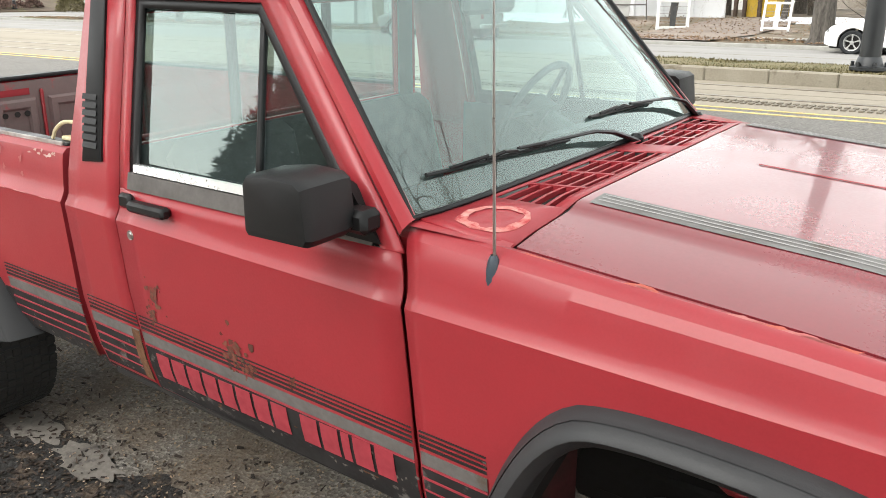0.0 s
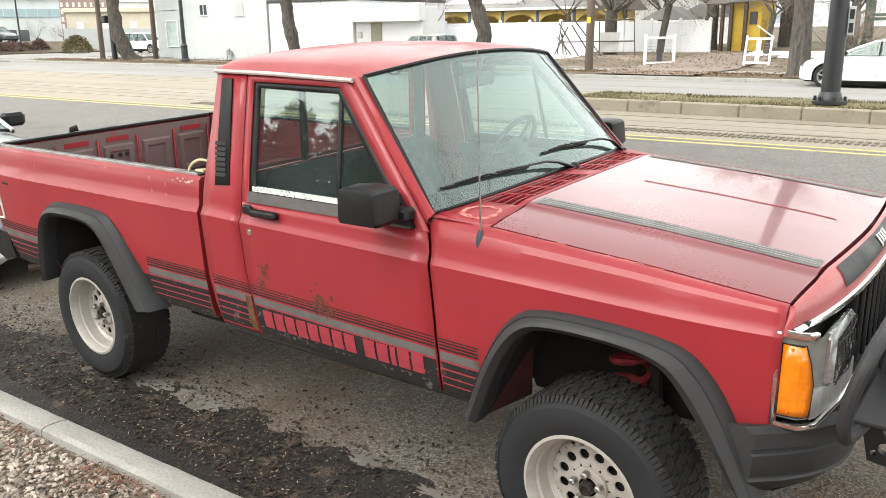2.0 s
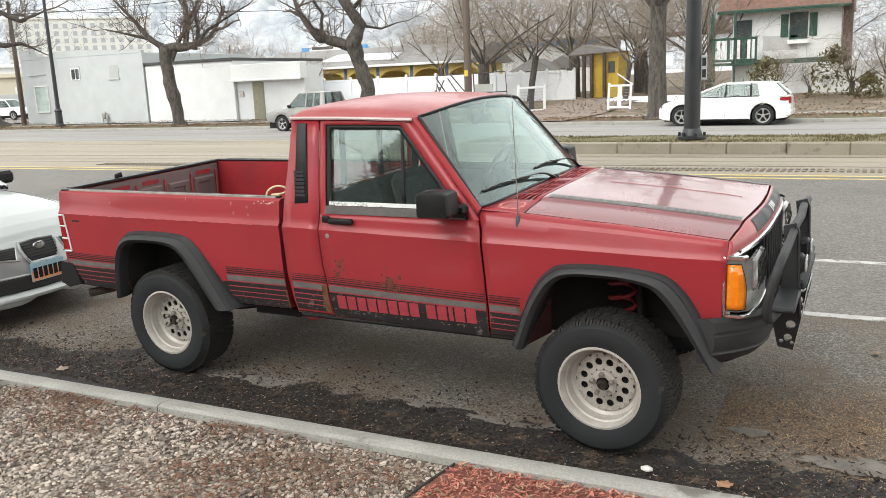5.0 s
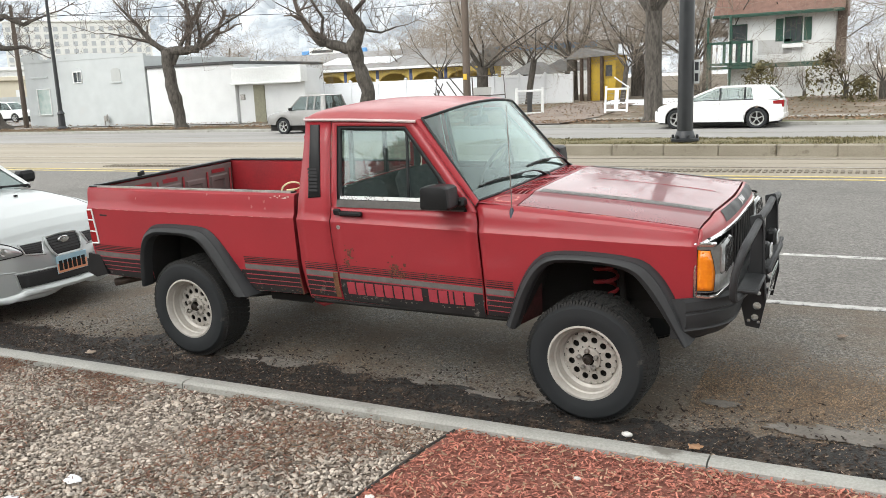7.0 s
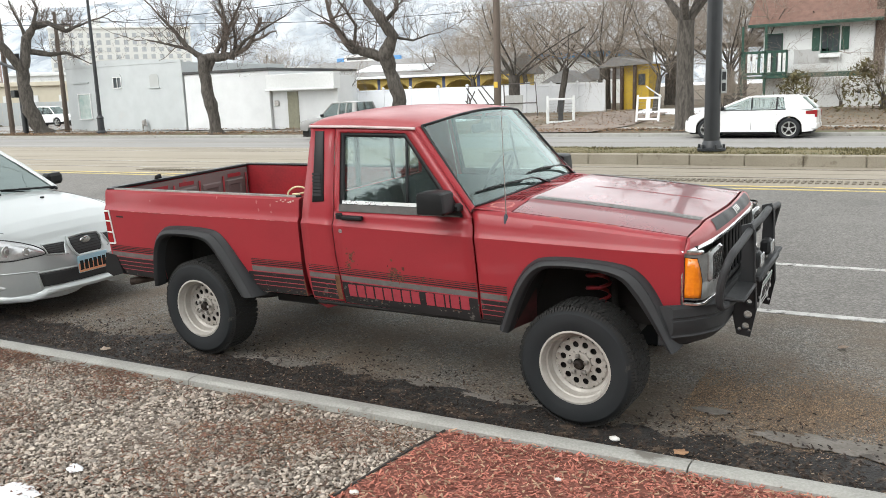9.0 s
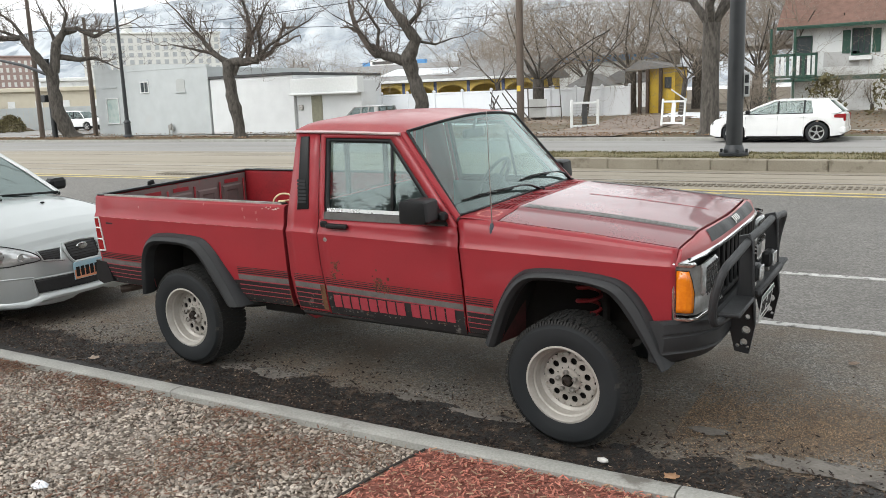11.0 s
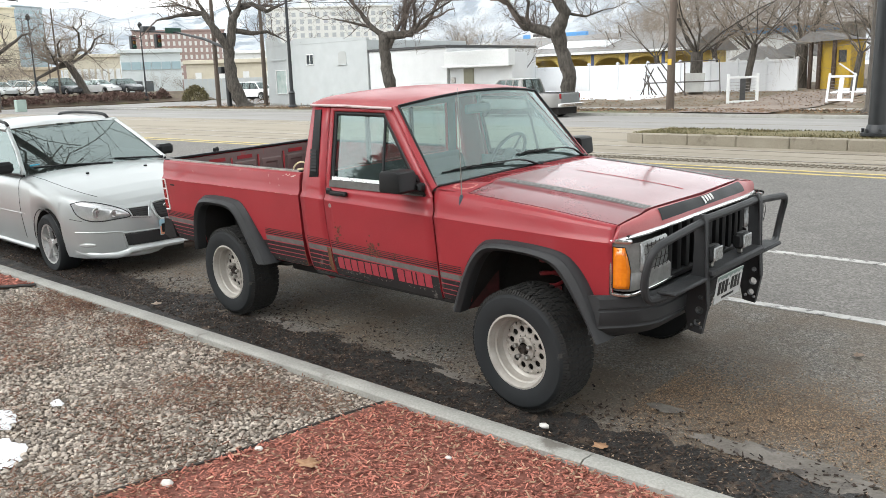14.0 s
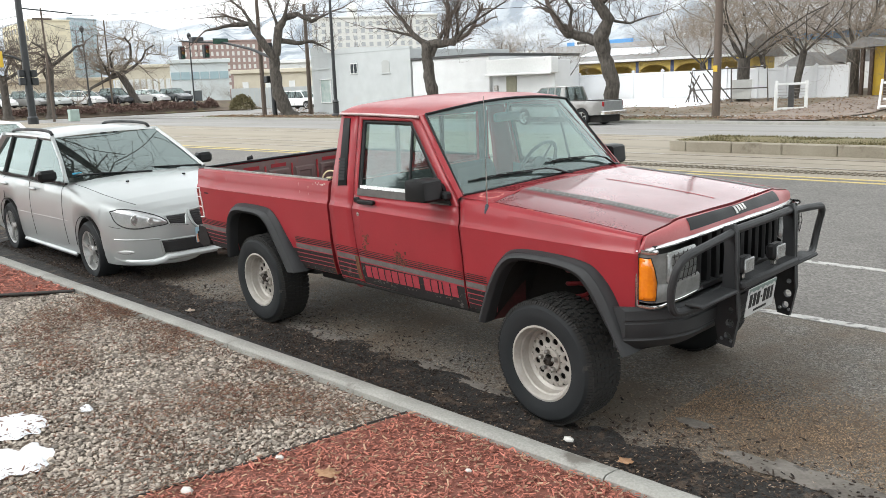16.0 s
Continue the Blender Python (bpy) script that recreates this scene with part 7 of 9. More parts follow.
LAMP_OUT = soften([(0.79, 0.745), (0.735, 0.772), (0.63, 0.752), (0.52, 0.71), (0.44, 0.668), (0.385, 0.612), (0.41, 0.594), (0.52, 0.588), (0.64, 0.574), (0.73, 0.586), (0.785, 0.64), (0.79, 0.745)], 2)[:-1]
for s in (-1, 1):
    on_wagon("roof_rail", Shape().tube(soften([(2.1, s * 0.57, 1.43), (2.03, s * 0.57, 1.478), (1.4, s * 0.575, 1.492), (0.75, s * 0.57, 1.478), (0.68, s * 0.57, 1.43)], 2), 0.019, 8), BLACK_PLASTIC, "black roof rail")
    hl = on_wagon("headlamp", nose_dome(LAMP_OUT, 0.002, 0.012, s), LAMP_SHELL, "clear swept-back headlamp", smooth=60)
    on_wagon("lamp_edge", nose_line(LAMP_OUT + LAMP_OUT[:1], 0.002, 0.0055, s, 1), BLACK_PLASTIC, parent=hl)
    for y, z, r in ((0.655, 0.662, 0.05), (0.535, 0.645, 0.036)):
        on_wagon("lamp_bowl", Shape().lathe([(r, 0.0), (r * 0.9, 0.007), (r * 0.7, 0.004), (r * 0.5, 0.002), (r * 0.45, 0.012), (0, 0.015)], (estate_nose(y, z) + 0.012, s * y, z), "x", 24), ALLOY, parent=hl)
    fog = [(0.79 - 0.05 * (1 - math.cos(t)), 0.345 + 0.022 * math.sin(t)) for t in spread(0, 2 * math.pi, 15)[:-1]]
    on_wagon("fog_lamp", nose_dome(fog, 0.002, 0.012, s), surf("fog_cover", (0.6, 0.61, 0.6), (0.5, 0.51, 0.5), rough=0.2, coat=0.6, metal=0.3), "pale oval fog lamp cover", smooth=60)
    on_wagon("side_intake", nose_patch([(0.4, 0.668), (0.2, 0.663), (0.235, 0.578), (0.375, 0.6)], 0.003, s), BLACK_MESH, "black mesh intake with silver edge", thick=0.006)
    on_wagon("intake_trim", nose_line([(0.408, 0.675), (0.195, 0.67), (0.23, 0.57), (0.382, 0.592), (0.408, 0.675)], 0.004, 0.008, s), SILVER)
    for k in range(4):
        z = 0.594 + 0.018 * k
        on_wagon("intake_slat", nose_line([(0.385, z + 0.004), (0.225, z)], 0.007, 0.0025, s), DARK)
    on_wagon("bumper_seam", nose_line([(0.815, 0.602), (0.79, 0.592), (0.76, 0.585)], 0.0015, 0.0025, s), SHUT_LINE)
    on_wagon("bumper_seam", nose_line([(0.385, 0.585), (0.2, 0.56)], 0.0015, 0.0025, s), SHUT_LINE)
    on_wagon("bumper_crease", nose_line([(0.8, 0.475), (0.7, 0.47), (0.55, 0.465), (0.47, 0.46)], 0.0, 0.007, s), SILVER)
    on_wagon("bonnet_seam", Shape().tube([(x, s * a, interp(a, [q[0] for q in estate_section(x, 0.2)][:8:-1], [q[1] for q in estate_section(x, 0.2)][:8:-1]) + 0.001) for x, a in ((2.98, 0.72), (3.3, 0.715), (3.7, 0.7), (4.0, 0.65), (4.15, 0.58))], 0.003, 4), SHUT_LINE)
    for wx in (0.955, 3.48):
        lip = [(wx + 0.36 * math.cos(a), s * (interp(0.3 + 0.36 * math.sin(a), [q[1] for q in estate_section(wx + 0.36 * math.cos(a), 0.2)][:9], [q[0] for q in estate_section(wx + 0.36 * math.cos(a), 0.2)][:9]) + 0.002), 0.3 + 0.36 * math.sin(a)) for a in spread(0.05, math.pi - 0.05, 21)]
        on_wagon("arch_lip", Shape().tube(lip, 0.004, 6), SHUT_LINE)
        on_wagon("arch_liner", Shape().grid([[(wx + 0.345 * math.cos(a), s * b, 0.3 + 0.345 * math.sin(a)) for b in (0.82, 0.55)] for a in spread(-0.1, math.pi + 0.1, 15)]), DARK)
g0 = on_wagon("centre_grille", nose_patch([(-0.15, 0.69), (0.15, 0.69), (0.13, 0.535), (-0.13, 0.535)], 0.003), BLACK_MESH, "black mesh grille in a silver frame", thick=0.008)
on_wagon("grille_frame", nose_line([(-0.12, 0.528), (0.12, 0.528), (0.15, 0.565), (0.172, 0.64), (0.155, 0.692), (0, 0.702), (-0.155, 0.692), (-0.172, 0.64), (-0.15, 0.565), (-0.12, 0.528)], 0.008, 0.014), SILVER, parent=g0)
for k in range(6):
    z = 0.548 + 0.023 * k
    on_wagon("grille_slat", nose_line([(-0.15, z), (0, z), (0.15, z)], 0.01, 0.003), DARK, parent=g0)
em = Shape().lathe([(0, 0.012), (0.036, 0.009), (0.042, 0)], (0, 0, 0), "x", 18)
em.v = [(x, 1.35 * y, 0.72 * z) for x, y, z in em.v]
on_wagon("emblem", em.moved(Matrix.Translation((estate_nose(0, 0.65) + 0.014, 0, 0.65))), CHROME, parent=g0)
on_wagon("lower_intake", nose_patch([(-0.47, 0.435), (0.47, 0.435), (0.45, 0.318), (-0.45, 0.318)], 0.003), BLACK_MESH, "black lower bumper opening", thick=0.006)
on_wagon("intake_edge", nose_line([(-0.48, 0.445), (0, 0.442), (0.48, 0.445), (0.465, 0.31)], 0.003, 0.009), SILVER)
on_wagon("intake_edge", nose_line([(-0.48, 0.445), (-0.465, 0.31)], 0.003, 0.009), SILVER)
lip = [(-0.8, 0.25, -0.01), (-0.72, 0.225, 0.0), (-0.55, 0.215, 0.01), (-0.47, 0.23, 0.015), (-0.44, 0.255, 0.025), (-0.2, 0.262, 0.03), (0, 0.262, 0.03), (0.2, 0.262, 0.03), (0.44, 0.255, 0.025), (0.47, 0.23, 0.015), (0.55, 0.215, 0.01), (0.72, 0.225, 0.0), (0.8, 0.25, -0.01)]
on_wagon("front_lip", Shape().grid([[(estate_nose(y, 0.3) + d + a, y, z + b) for a, b in ((-0.06, 0.06), (0.0, 0.045), (0.02, 0.02), (0.015, 0.0), (-0.02, -0.012), (-0.12, -0.012))] for y, z, d in lip]), SILVER, smooth=50, thick=0.006)
NX = estate_nose(0, 0.44) + 0.012
pl_ = on_wagon("number_plate", Shape().box(NX, NX + 0.006, -0.155, 0.155, 0.375, 0.527, 0.002), surf("pale_blue_plate", (0.3, 0.5, 0.62), (0.4, 0.55, 0.6), rough=0.4), "pale blue and orange number plate with dark bars")
on_wagon("plate_colour_band", Shape().box(NX + 0.006, NX + 0.0075, -0.15, 0.15, 0.38, 0.46), surf("orange_plate", (0.68, 0.25, 0.12), (0.72, 0.36, 0.22), rough=0.4), parent=pl_)
for k in range(6):
    on_wagon("plate_bar", Shape().box(NX + 0.0075, NX + 0.009, -0.135 + 0.046 * k, -0.1 + 0.046 * k, 0.4, 0.485), BLACK_PLASTIC, parent=pl_)
on_wagon("sill_skirt", Shape().box(1.4, 3.05, -0.84, -0.8, 0.18, 0.23, 0.02), SILVER)
on_wagon("door_crease", Shape().tube([(x, -(estate_plan(x) * 0.999), 0.545 + 0.012 * (x - 1.3)) for x in (1.3, 1.8, 2.4, 2.95)], 0.004, 5), SILVER)
on_wagon("sticker", Shape().box(2.86, 2.866, -0.68, -0.58, 0.995, 1.05, 0), surf("cyan_sticker", (0.05, 0.4, 0.6), rough=0.4))
for y in (-0.3, 0.3):
    w_ = on_wagon("wiper", Shape().tube([(3.06, y + 0.42, 0.985), (2.99, y + 0.15, 1.0), (2.95, y - 0.1, 1.02)], [0.014, 0.01, 0.008], 6), BLACK_PLASTIC)
    on_wagon("wiper_blade", Shape().tube([(2.97, y + 0.2, 1.0), (2.94, y - 0.1, 1.015), (2.9, y - 0.36, 1.025)], 0.008, 5), BLACK_PLASTIC, parent=w_)
for y in (-0.34, 0.3):
    on_wagon("washer_jet", Shape().box(3.4, 3.43, y, y + 0.03, 0.94, 0.957, 0.004), BLACK_PLASTIC)

HATCH = [(0, 0.35, 0.85, 0.9), (0.1, 0.25, 0.92, 0.97), (0.6, 0.2, 0.93, 0.97), (2.3, 0.2, 0.92, 0.96), (3.0, 0.2, 0.9, 1.0), (3.6, 0.2, 0.84, 0.93), (4.0, 0.22, 0.72, 0.8), (4.2, 0.28, 0.55, 0.6)]
car("hatchback", "white small car parked behind the silver estate", (-14.7, -0.2, 0), 0, WHITE_PAINT, 4.2, 1.75, HATCH, ((3.1, 0.97), (2.3, 1.43), (0.6, 1.45), (0.12, 0.98)), (0.75, 3.33), 0.31, 5, pillars=(2.0, 1.0), category="car")
far_hatch = car("hatchback", "white five-door hatchback with dark multi-spoke wheels, parked across the street", (-1.38, 25.0, 0), 180, WHITE_PAINT, 4.16, 1.78, HATCH, ((3.1, 0.95), (2.1, 1.37), (0.56, 1.37), (0.14, 0.97)), (0.8, 3.38), 0.34, 5, pillars=(1.98, 1.2), category="car", glass_mat=FAR_GLASS, quarter=(0.86, 0.98), post=0.028)
for s in (-1, 1):
    part("wrap_lamp", Shape().grid([[(x, s * (0.89 - 0.196 * (1 - min(x / 0.675, 1.0)) ** 2.2 + 0.006), z) for z in (0.79 + 0.1 * max(x - 0.15, 0), 0.82, 0.86, 0.915 - 0.12 * max(x - 0.15, 0))] for x in (0.02, 0.1, 0.17, 0.24, 0.31)]), RED_LENS, far_hatch, "red wrap-round tail lamp")
part("roof_spoiler", Shape().prism([(0.75, 1.395), (0.4, 1.38), (0.32, 1.345), (0.6, 1.34)], "y", -0.58, 0.58), WHITE_PAINT, far_hatch)
part("sill_strip", Shape().box(1.2, 2.95, -0.9, 0.9, 0.18, 0.24, 0.02), BLACK_PLASTIC, far_hatch)
part("rear_bumper", Shape().box(-0.03, 0.2, -0.78, 0.78, 0.3, 0.52, 0.05), WHITE_PAINT, far_hatch)
PICK = [(0, 0.55, 1.1, 1.12), (0.05, 0.5, 1.12, 1.14), (2.0, 0.45, 1.14, 1.16), (2.4, 0.42, 1.15, 1.17), (3.9, 0.42, 1.13, 1.18), (4.5, 0.42, 1.05, 1.14), (5.3, 0.45, 0.98, 1.06), (5.75, 0.5, 0.85, 0.95), (5.85, 0.55, 0.75, 0.8)]
far_pick = car("pickup_truck", "silver extended-cab pickup truck parked across the street", (-17.1, 24.4, 0), 180, GREY_PAINT, 5.85, 1.9, PICK, ((4.35, 1.14), (3.75, 1.78), (2.35, 1.8), (2.2, 1.16)), (1.15, 4.75), 0.39, 5, pillars=(3.3, 2.85), noses=0.08, category="pickup truck", glass_mat=glass("pickup_glass", (0.6, 0.66, 0.66), 0.6, dust_sheen=0.04, ior=1.7), quarter=(2.4, 2.5), post=0.05)
far_pick.scale = (0.86, 0.9, 0.88)
# Dark slab flush with the bed top stands for its shaded hollow.
part("bed_well", Shape().box(0.1, 2.0, -0.8, 0.8, 1.1, 1.165), DARK, far_pick)
part("rear_bumper", Shape().box(-0.14, 0.06, -0.9, 0.9, 0.5, 0.68, 0.03), CHROME, far_pick)
part("tailgate", Shape().box(-0.012, 0.03, -0.72, 0.72, 0.7, 1.13, 0.02), surf("dull_tailgate", (0.2, 0.21, 0.21), rough=0.4), far_pick)

LOT = [(-88.7, 21.9, WHITE_PAINT), (-88.2, 24.5, GREY_PAINT), (-87.4, 27.2, SILVER), (-86.6, 30.0, WHITE_PAINT), (-85.7, 32.9, DARK_PAINT), (-84.6, 36.0, WHITE_PAINT), (-83.6, 38.9, DARK_PAINT), (-97.5, 23.5, DARK_PAINT), (-97, 26.4, WHITE_PAINT), (-96.4, 29.4, SILVER), (-95.6, 32.4, GREY_PAINT), (-94.6, 35.6, WHITE_PAINT), (-93.4, 39.2, SILVER), (-107, 25.5, WHITE_PAINT), (-106, 29.5, GREY_PAINT), (-105, 33.5, WHITE_PAINT)]
for k, (x, y, paint) in enumerate(LOT):
    car("parked_car", "car parked in the far lot, " + {SILVER: "silver", DARK_PAINT: "black", WHITE_PAINT: "white", GREY_PAINT: "grey"}[paint], (x - 4.5, y, 1.05), (14, 22, 8, 17)[k % 4], paint, 4.5, 1.8, HATCH[:-1] + [(4.3, 0.25, 0.62, 0.7), (4.5, 0.3, 0.55, 0.6)], ((3.1, 0.97), (2.3, (1.5, 1.72, 1.46)[k % 3]), (0.6, (1.5, 1.7, 1.46)[k % 3]), (0.15, 1.0)), (0.8, 3.6), 0.32, 0, "cars in the far lot", False, (1.7,), glass_mat=FAR_GLASS)
SUV = [(0, 0.4, 1.05, 1.08), (0.1, 0.36, 1.08, 1.12), (2.4, 0.36, 1.08, 1.12), (3.4, 0.36, 1.06, 1.14), (4.2, 0.38, 0.98, 1.06), (4.6, 0.45, 0.85, 0.9), (4.7, 0.5, 0.75, 0.8)]
car("parked_car", "white four-door utility car with dark windows, standing in the side street", (-70.0, 43.2, 0.03), 12, WHITE_PAINT, 4.7, 1.85, SUV, ((3.5, 1.1), (2.85, 1.72), (0.3, 1.76), (0.08, 1.1)), (0.9, 3.75), 0.38, 5, pillars=(2.2, 1.2), glass_mat=FAR_GLASS, post=0.05)


# ================= buildings =================
def wall_mat(name, a, b, **kw):
    return surf(name, a, b, **{**dict(scale=1.0, rough=0.85, bump=0.08, fine=20), **kw})


GREY_WALL = wall_mat("grey_render", (0.493, 0.518, 0.519), (0.442, 0.465, 0.466), stain=(0.48, 0.49, 0.485), stain_scale=0.5, stain_at=0.6)
WHITE_SIDING = wall_mat("white_siding", (0.68, 0.69, 0.69), (0.61, 0.62, 0.62))
CREAM = wall_mat("cream_wall", (0.6, 0.55, 0.44), (0.53, 0.48, 0.38))
WHITE_WALL = wall_mat("white_render", (0.74, 0.75, 0.74), (0.66, 0.67, 0.66), stain=(0.55, 0.56, 0.55), stain_scale=0.5, stain_at=0.6)
YELLOW = wall_mat("yellow_paint", (0.66, 0.45, 0.06), (0.58, 0.38, 0.05))
PALE_STONE = wall_mat("pale_stone", (0.66, 0.66, 0.63), (0.6, 0.6, 0.57))
SHINGLE = wall_mat("grey_shingle", (0.27, 0.265, 0.26), (0.2, 0.195, 0.19), scale=3, stretch=(1, 1, 3))
BROWN_ROOF = wall_mat("brown_shingle", (0.18, 0.095, 0.07), (0.12, 0.07, 0.055), scale=3)
DARK_TRIM = surf("dark_roof_edge", (0.06, 0.06, 0.06), rough=0.7)
GREEN = surf("dark_green_paint", (0.02, 0.075, 0.05), (0.015, 0.055, 0.038), rough=0.6)
WHITE_TRIM = surf("white_trim_paint", (0.75, 0.76, 0.75), (0.68, 0.69, 0.68), rough=0.5, bump=0.03)
DARK_WINDOW = surf("dark_window", (0.05, 0.06, 0.065), (0.09, 0.1, 0.105), scale=0.4, rough=0.12, bump=0.0, coat=0.5)
BLUE_WINDOW = surf("aqua_window", (0.3, 0.42, 0.46), (0.4, 0.5, 0.53), scale=0.3, rough=0.15, bump=0.0, coat=0.4)
BLUE = surf("bright_blue_panel", (0.1, 0.3, 0.6), (0.08, 0.26, 0.54), rough=0.5)


def block(name, label, a, b, depth, z0, h, wall, category="building", size=1.0, high=1.0):
    """A building whose front runs from a to b, seen from the street; local x along it, y away from it."""
    ang = math.degrees(math.atan2(b[1] - a[1], b[0] - a[0]))
    w = math.hypot(b[0] - a[0], b[1] - a[1]) / size
    t = thing(name, label, category, (a[0], a[1], z0), "", ang)
    t.scale = (size, size, high)
    part("wall", Shape().box(0, w, 0, depth, 0, h, 0.02), wall, t)
    return t, w


def opening(t, x0, x1, z0, z1, mat=None, frame=WHITE_TRIM, deep=0.06, bars=(), y=0.0):
    """A window: frame proud of the wall, pane behind it."""
    w = part("window", Shape().box(x0, x1, y - 0.012, y + 0.01, z0, z1), mat or DARK_WINDOW, t)
    f = 0.07
    fr = Shape().box(x0 - f, x1 + f, y - deep, y - 0.004, z1, z1 + f, 0.01).box(x0 - f, x1 + f, y - deep - 0.03, y - 0.004, z0 - f, z0, 0.01).box(x0 - f, x0, y - deep, y - 0.004, z0, z1, 0.01).box(x1, x1 + f, y - deep, y - 0.004, z0, z1, 0.01)
    for x in bars:
        fr.box(x - 0.025, x + 0.025, y - deep, y - 0.004, z0, z1, 0.005)
    part("window_frame", fr, frame, w)
    return w


# grey corner building with a shaped parapet
grey, w = block("shop_building", "grey rendered flat-roofed building with a small arched window", (-48.7, 31.8), (-37.75, 31.8), 12, 0.1, 4.7, GREY_WALL, size=0.7935, high=0.88)
part("parapet", Shape().prism([(0, 4.7), (0, 5.4), (1.8, 5.4), (2.1, 4.95), (3.3, 4.85), (4.2, 5.15), (7.0, 5.15), (13.8, 4.85), (13.8, 4.7)], "y", -0.02, 0.28), GREY_WALL, grey)
opening(grey, 1.4, 2.9, 0.95, 2.75, wall_mat("shop_glass", (0.3, 0.4, 0.38), (0.5, 0.55, 0.52), rough=0.15, scale=2), deep=0.1)
opening(grey, 5.95, 6.85, 3.15, 3.85, bars=(6.4,))
part("arch_head", Shape().prism([(5.85, 3.92), (6.95, 3.92), (6.8, 4.08), (6.4, 4.14), (6.0, 4.08)], "y", -0.05, 0.0), GREY_WALL, grey)
part("blind_window", Shape().prism([(10.2, 3.05), (11.2, 3.05), (11.2, 3.85), (10.95, 3.98), (10.45, 3.98), (10.2, 3.85)], "y", -0.03, 0.02), wall_mat("grey_infill", (0.43, 0.44, 0.43), (0.4, 0.41, 0.4)), grey)
part("blind_sill", Shape().box(10.1, 11.3, -0.1, 0, 2.98, 3.06, 0.01), GREY_WALL, grey)
part("string_course", Shape().box(0.9, 2.9, -0.08, 0, 3.55, 3.68, 0.02), GREY_WALL, grey)
part("gas_meter", Shape().tube([(9.2, -0.25, 0.1), (9.2, -0.25, 0.7), (9.5, -0.25, 0.8), (9.7, -0.25, 0.3)], 0.06, 8).box(9.25, 9.6, -0.4, -0.15, 0.35, 0.75, 0.05), STEEL, grey)

# white sided buildings
sid, w = block("shop_building", "white clapboard flat-roofed building", (-37.65, 31.9), (-30.95, 31.9), 10, 0.1, 3.8, WHITE_SIDING, size=0.86, high=0.88)
for k in range(18):
    z = 0.12 + 0.2 * k
    part("siding_board", Shape().prism([(-0.03, z), (-0.006, z + 0.2), (0.0, z + 0.2), (0.0, z)], "x", 0.0, w), WHITE_SIDING, sid, smooth=0)
part("roof_edge", Shape().box(-0.1, w + 0.1, -0.12, 10, 3.8, 3.98, 0.02), DARK_TRIM, sid)
shed, w = block("shop_building", "low white building with deep fascia and an olive door", (-30.9, 32.1), (-26.25, 32.1), 1.6, 0.1, 3.3, WHITE_SIDING, size=0.86, high=0.88)
part("fascia", Shape().box(-0.1, w + 0.1, -0.5, 0.2, 2.5, 3.5, 0.03), WHITE_TRIM, shed)
part("gutter", Shape().box(-0.12, w + 0.12, -0.62, -0.48, 2.45, 2.58, 0.03), WHITE_TRIM, shed)
for k in range(12):
    z = 0.1 + 0.2 * k
    part("siding_board", Shape().prism([(-0.03, z), (-0.006, z + 0.2), (0.0, z + 0.2), (0.0, z)], "x", 0.0, w), WHITE_SIDING, shed, smooth=0)
part("door", Shape().box(1.3, 2.2, -0.07, 0.0, 0.05, 2.4, 0.01), surf("olive_door", (0.25, 0.24, 0.17), rough=0.6), shed)
part("meter_box", Shape().box(0.2, 0.55, -0.12, 0.0, 1.5, 1.85, 0.02), STEEL, shed)

# yellow arcade behind the fence
ARCH_YELLOW = surf("weathered_yellow_stucco", (0.7, 0.52, 0.14), (0.6, 0.44, 0.13), scale=1.5, rough=0.85, bump=0.2, fine=30)
arc = thing("arcade_building", "long yellow building with arches and a grey shingle roof", "building", (-42.5, 47.5, 0.52))
arc.scale = (0.8, 0.8, 0.8)
part("back_wall", Shape().box(0, 23, 2.6, 8, -0.7, 3.2), ARCH_YELLOW, arc)
x = 0.2
while x < 22:
    pts = [(x, 2.05)]
    for k in range(9):
        t = math.pi * k / 8
        pts.append((x + 1.75 - 1.55 * math.cos(t), 2.05 + 0.75 * math.sin(t)))
    pts += [(x + 3.5, 2.05), (x + 3.5, 3.1), (x, 3.1)]
    part("arch", Shape().prism(pts, "y", 0.0, 0.25), ARCH_YELLOW, arc, smooth=0)
    part("column", Shape().box(x - 0.16, x + 0.16, -0.04, 0.3, -0.7, 3.1, 0.03), surf("blue_column", (0.1, 0.13, 0.25), rough=0.7), arc)
    x += 3.5
rf = Shape().prism([(-0.6, 3.15), (4.5, 5.1), (9.5, 3.15)], "x", -0.6, 23.6)
part("roof", rf, SHINGLE, arc, smooth=0)
part("eave", Shape().box(-0.6, 23.6, -0.7, -0.5, 3.14, 3.36, 0.02), WHITE_TRIM, arc)
part("roof_snow", Shape().add([(7, 1.2, 3.88), (15, 1.0, 3.8), (15.5, 2.6, 4.42), (8, 2.9, 4.53)], [(0, 1, 2, 3)]), SNOW, arc, thick=0.06)
blue = thing("shop_sign", "long bright blue shop fascia with a white sign", "sign", (-47.5, 60.5, 0.3))
blue.scale = (0.8, 0.8, 0.8)
part("panel", Shape().box(0, 9, 0, 0.4, 5.1, 6.4, 0.03), BLUE, blue)
part("panel", Shape().box(9, 36, 0, 0.4, 5.0, 5.75, 0.03), BLUE, blue)
part("wall", Shape().box(0, 36, 0.4, 8, 0, 5.6, 0.03), WHITE_WALL, blue)
sg = part("sign_board", Shape().box(1.2, 5.6, -0.12, 0, 5.2, 6.7, 0.03), WHITE_TRIM, blue)
for z, x0, x1, h in ((6.1, 1.6, 4.6, 0.32), (5.6, 1.5, 1.9, 0.28), (5.62, 2.2, 5.3, 0.2)):
    part("lettering_bar", Shape().box(x0, x1, -0.14, -0.12, z, z + h), DARK_TRIM, sg)
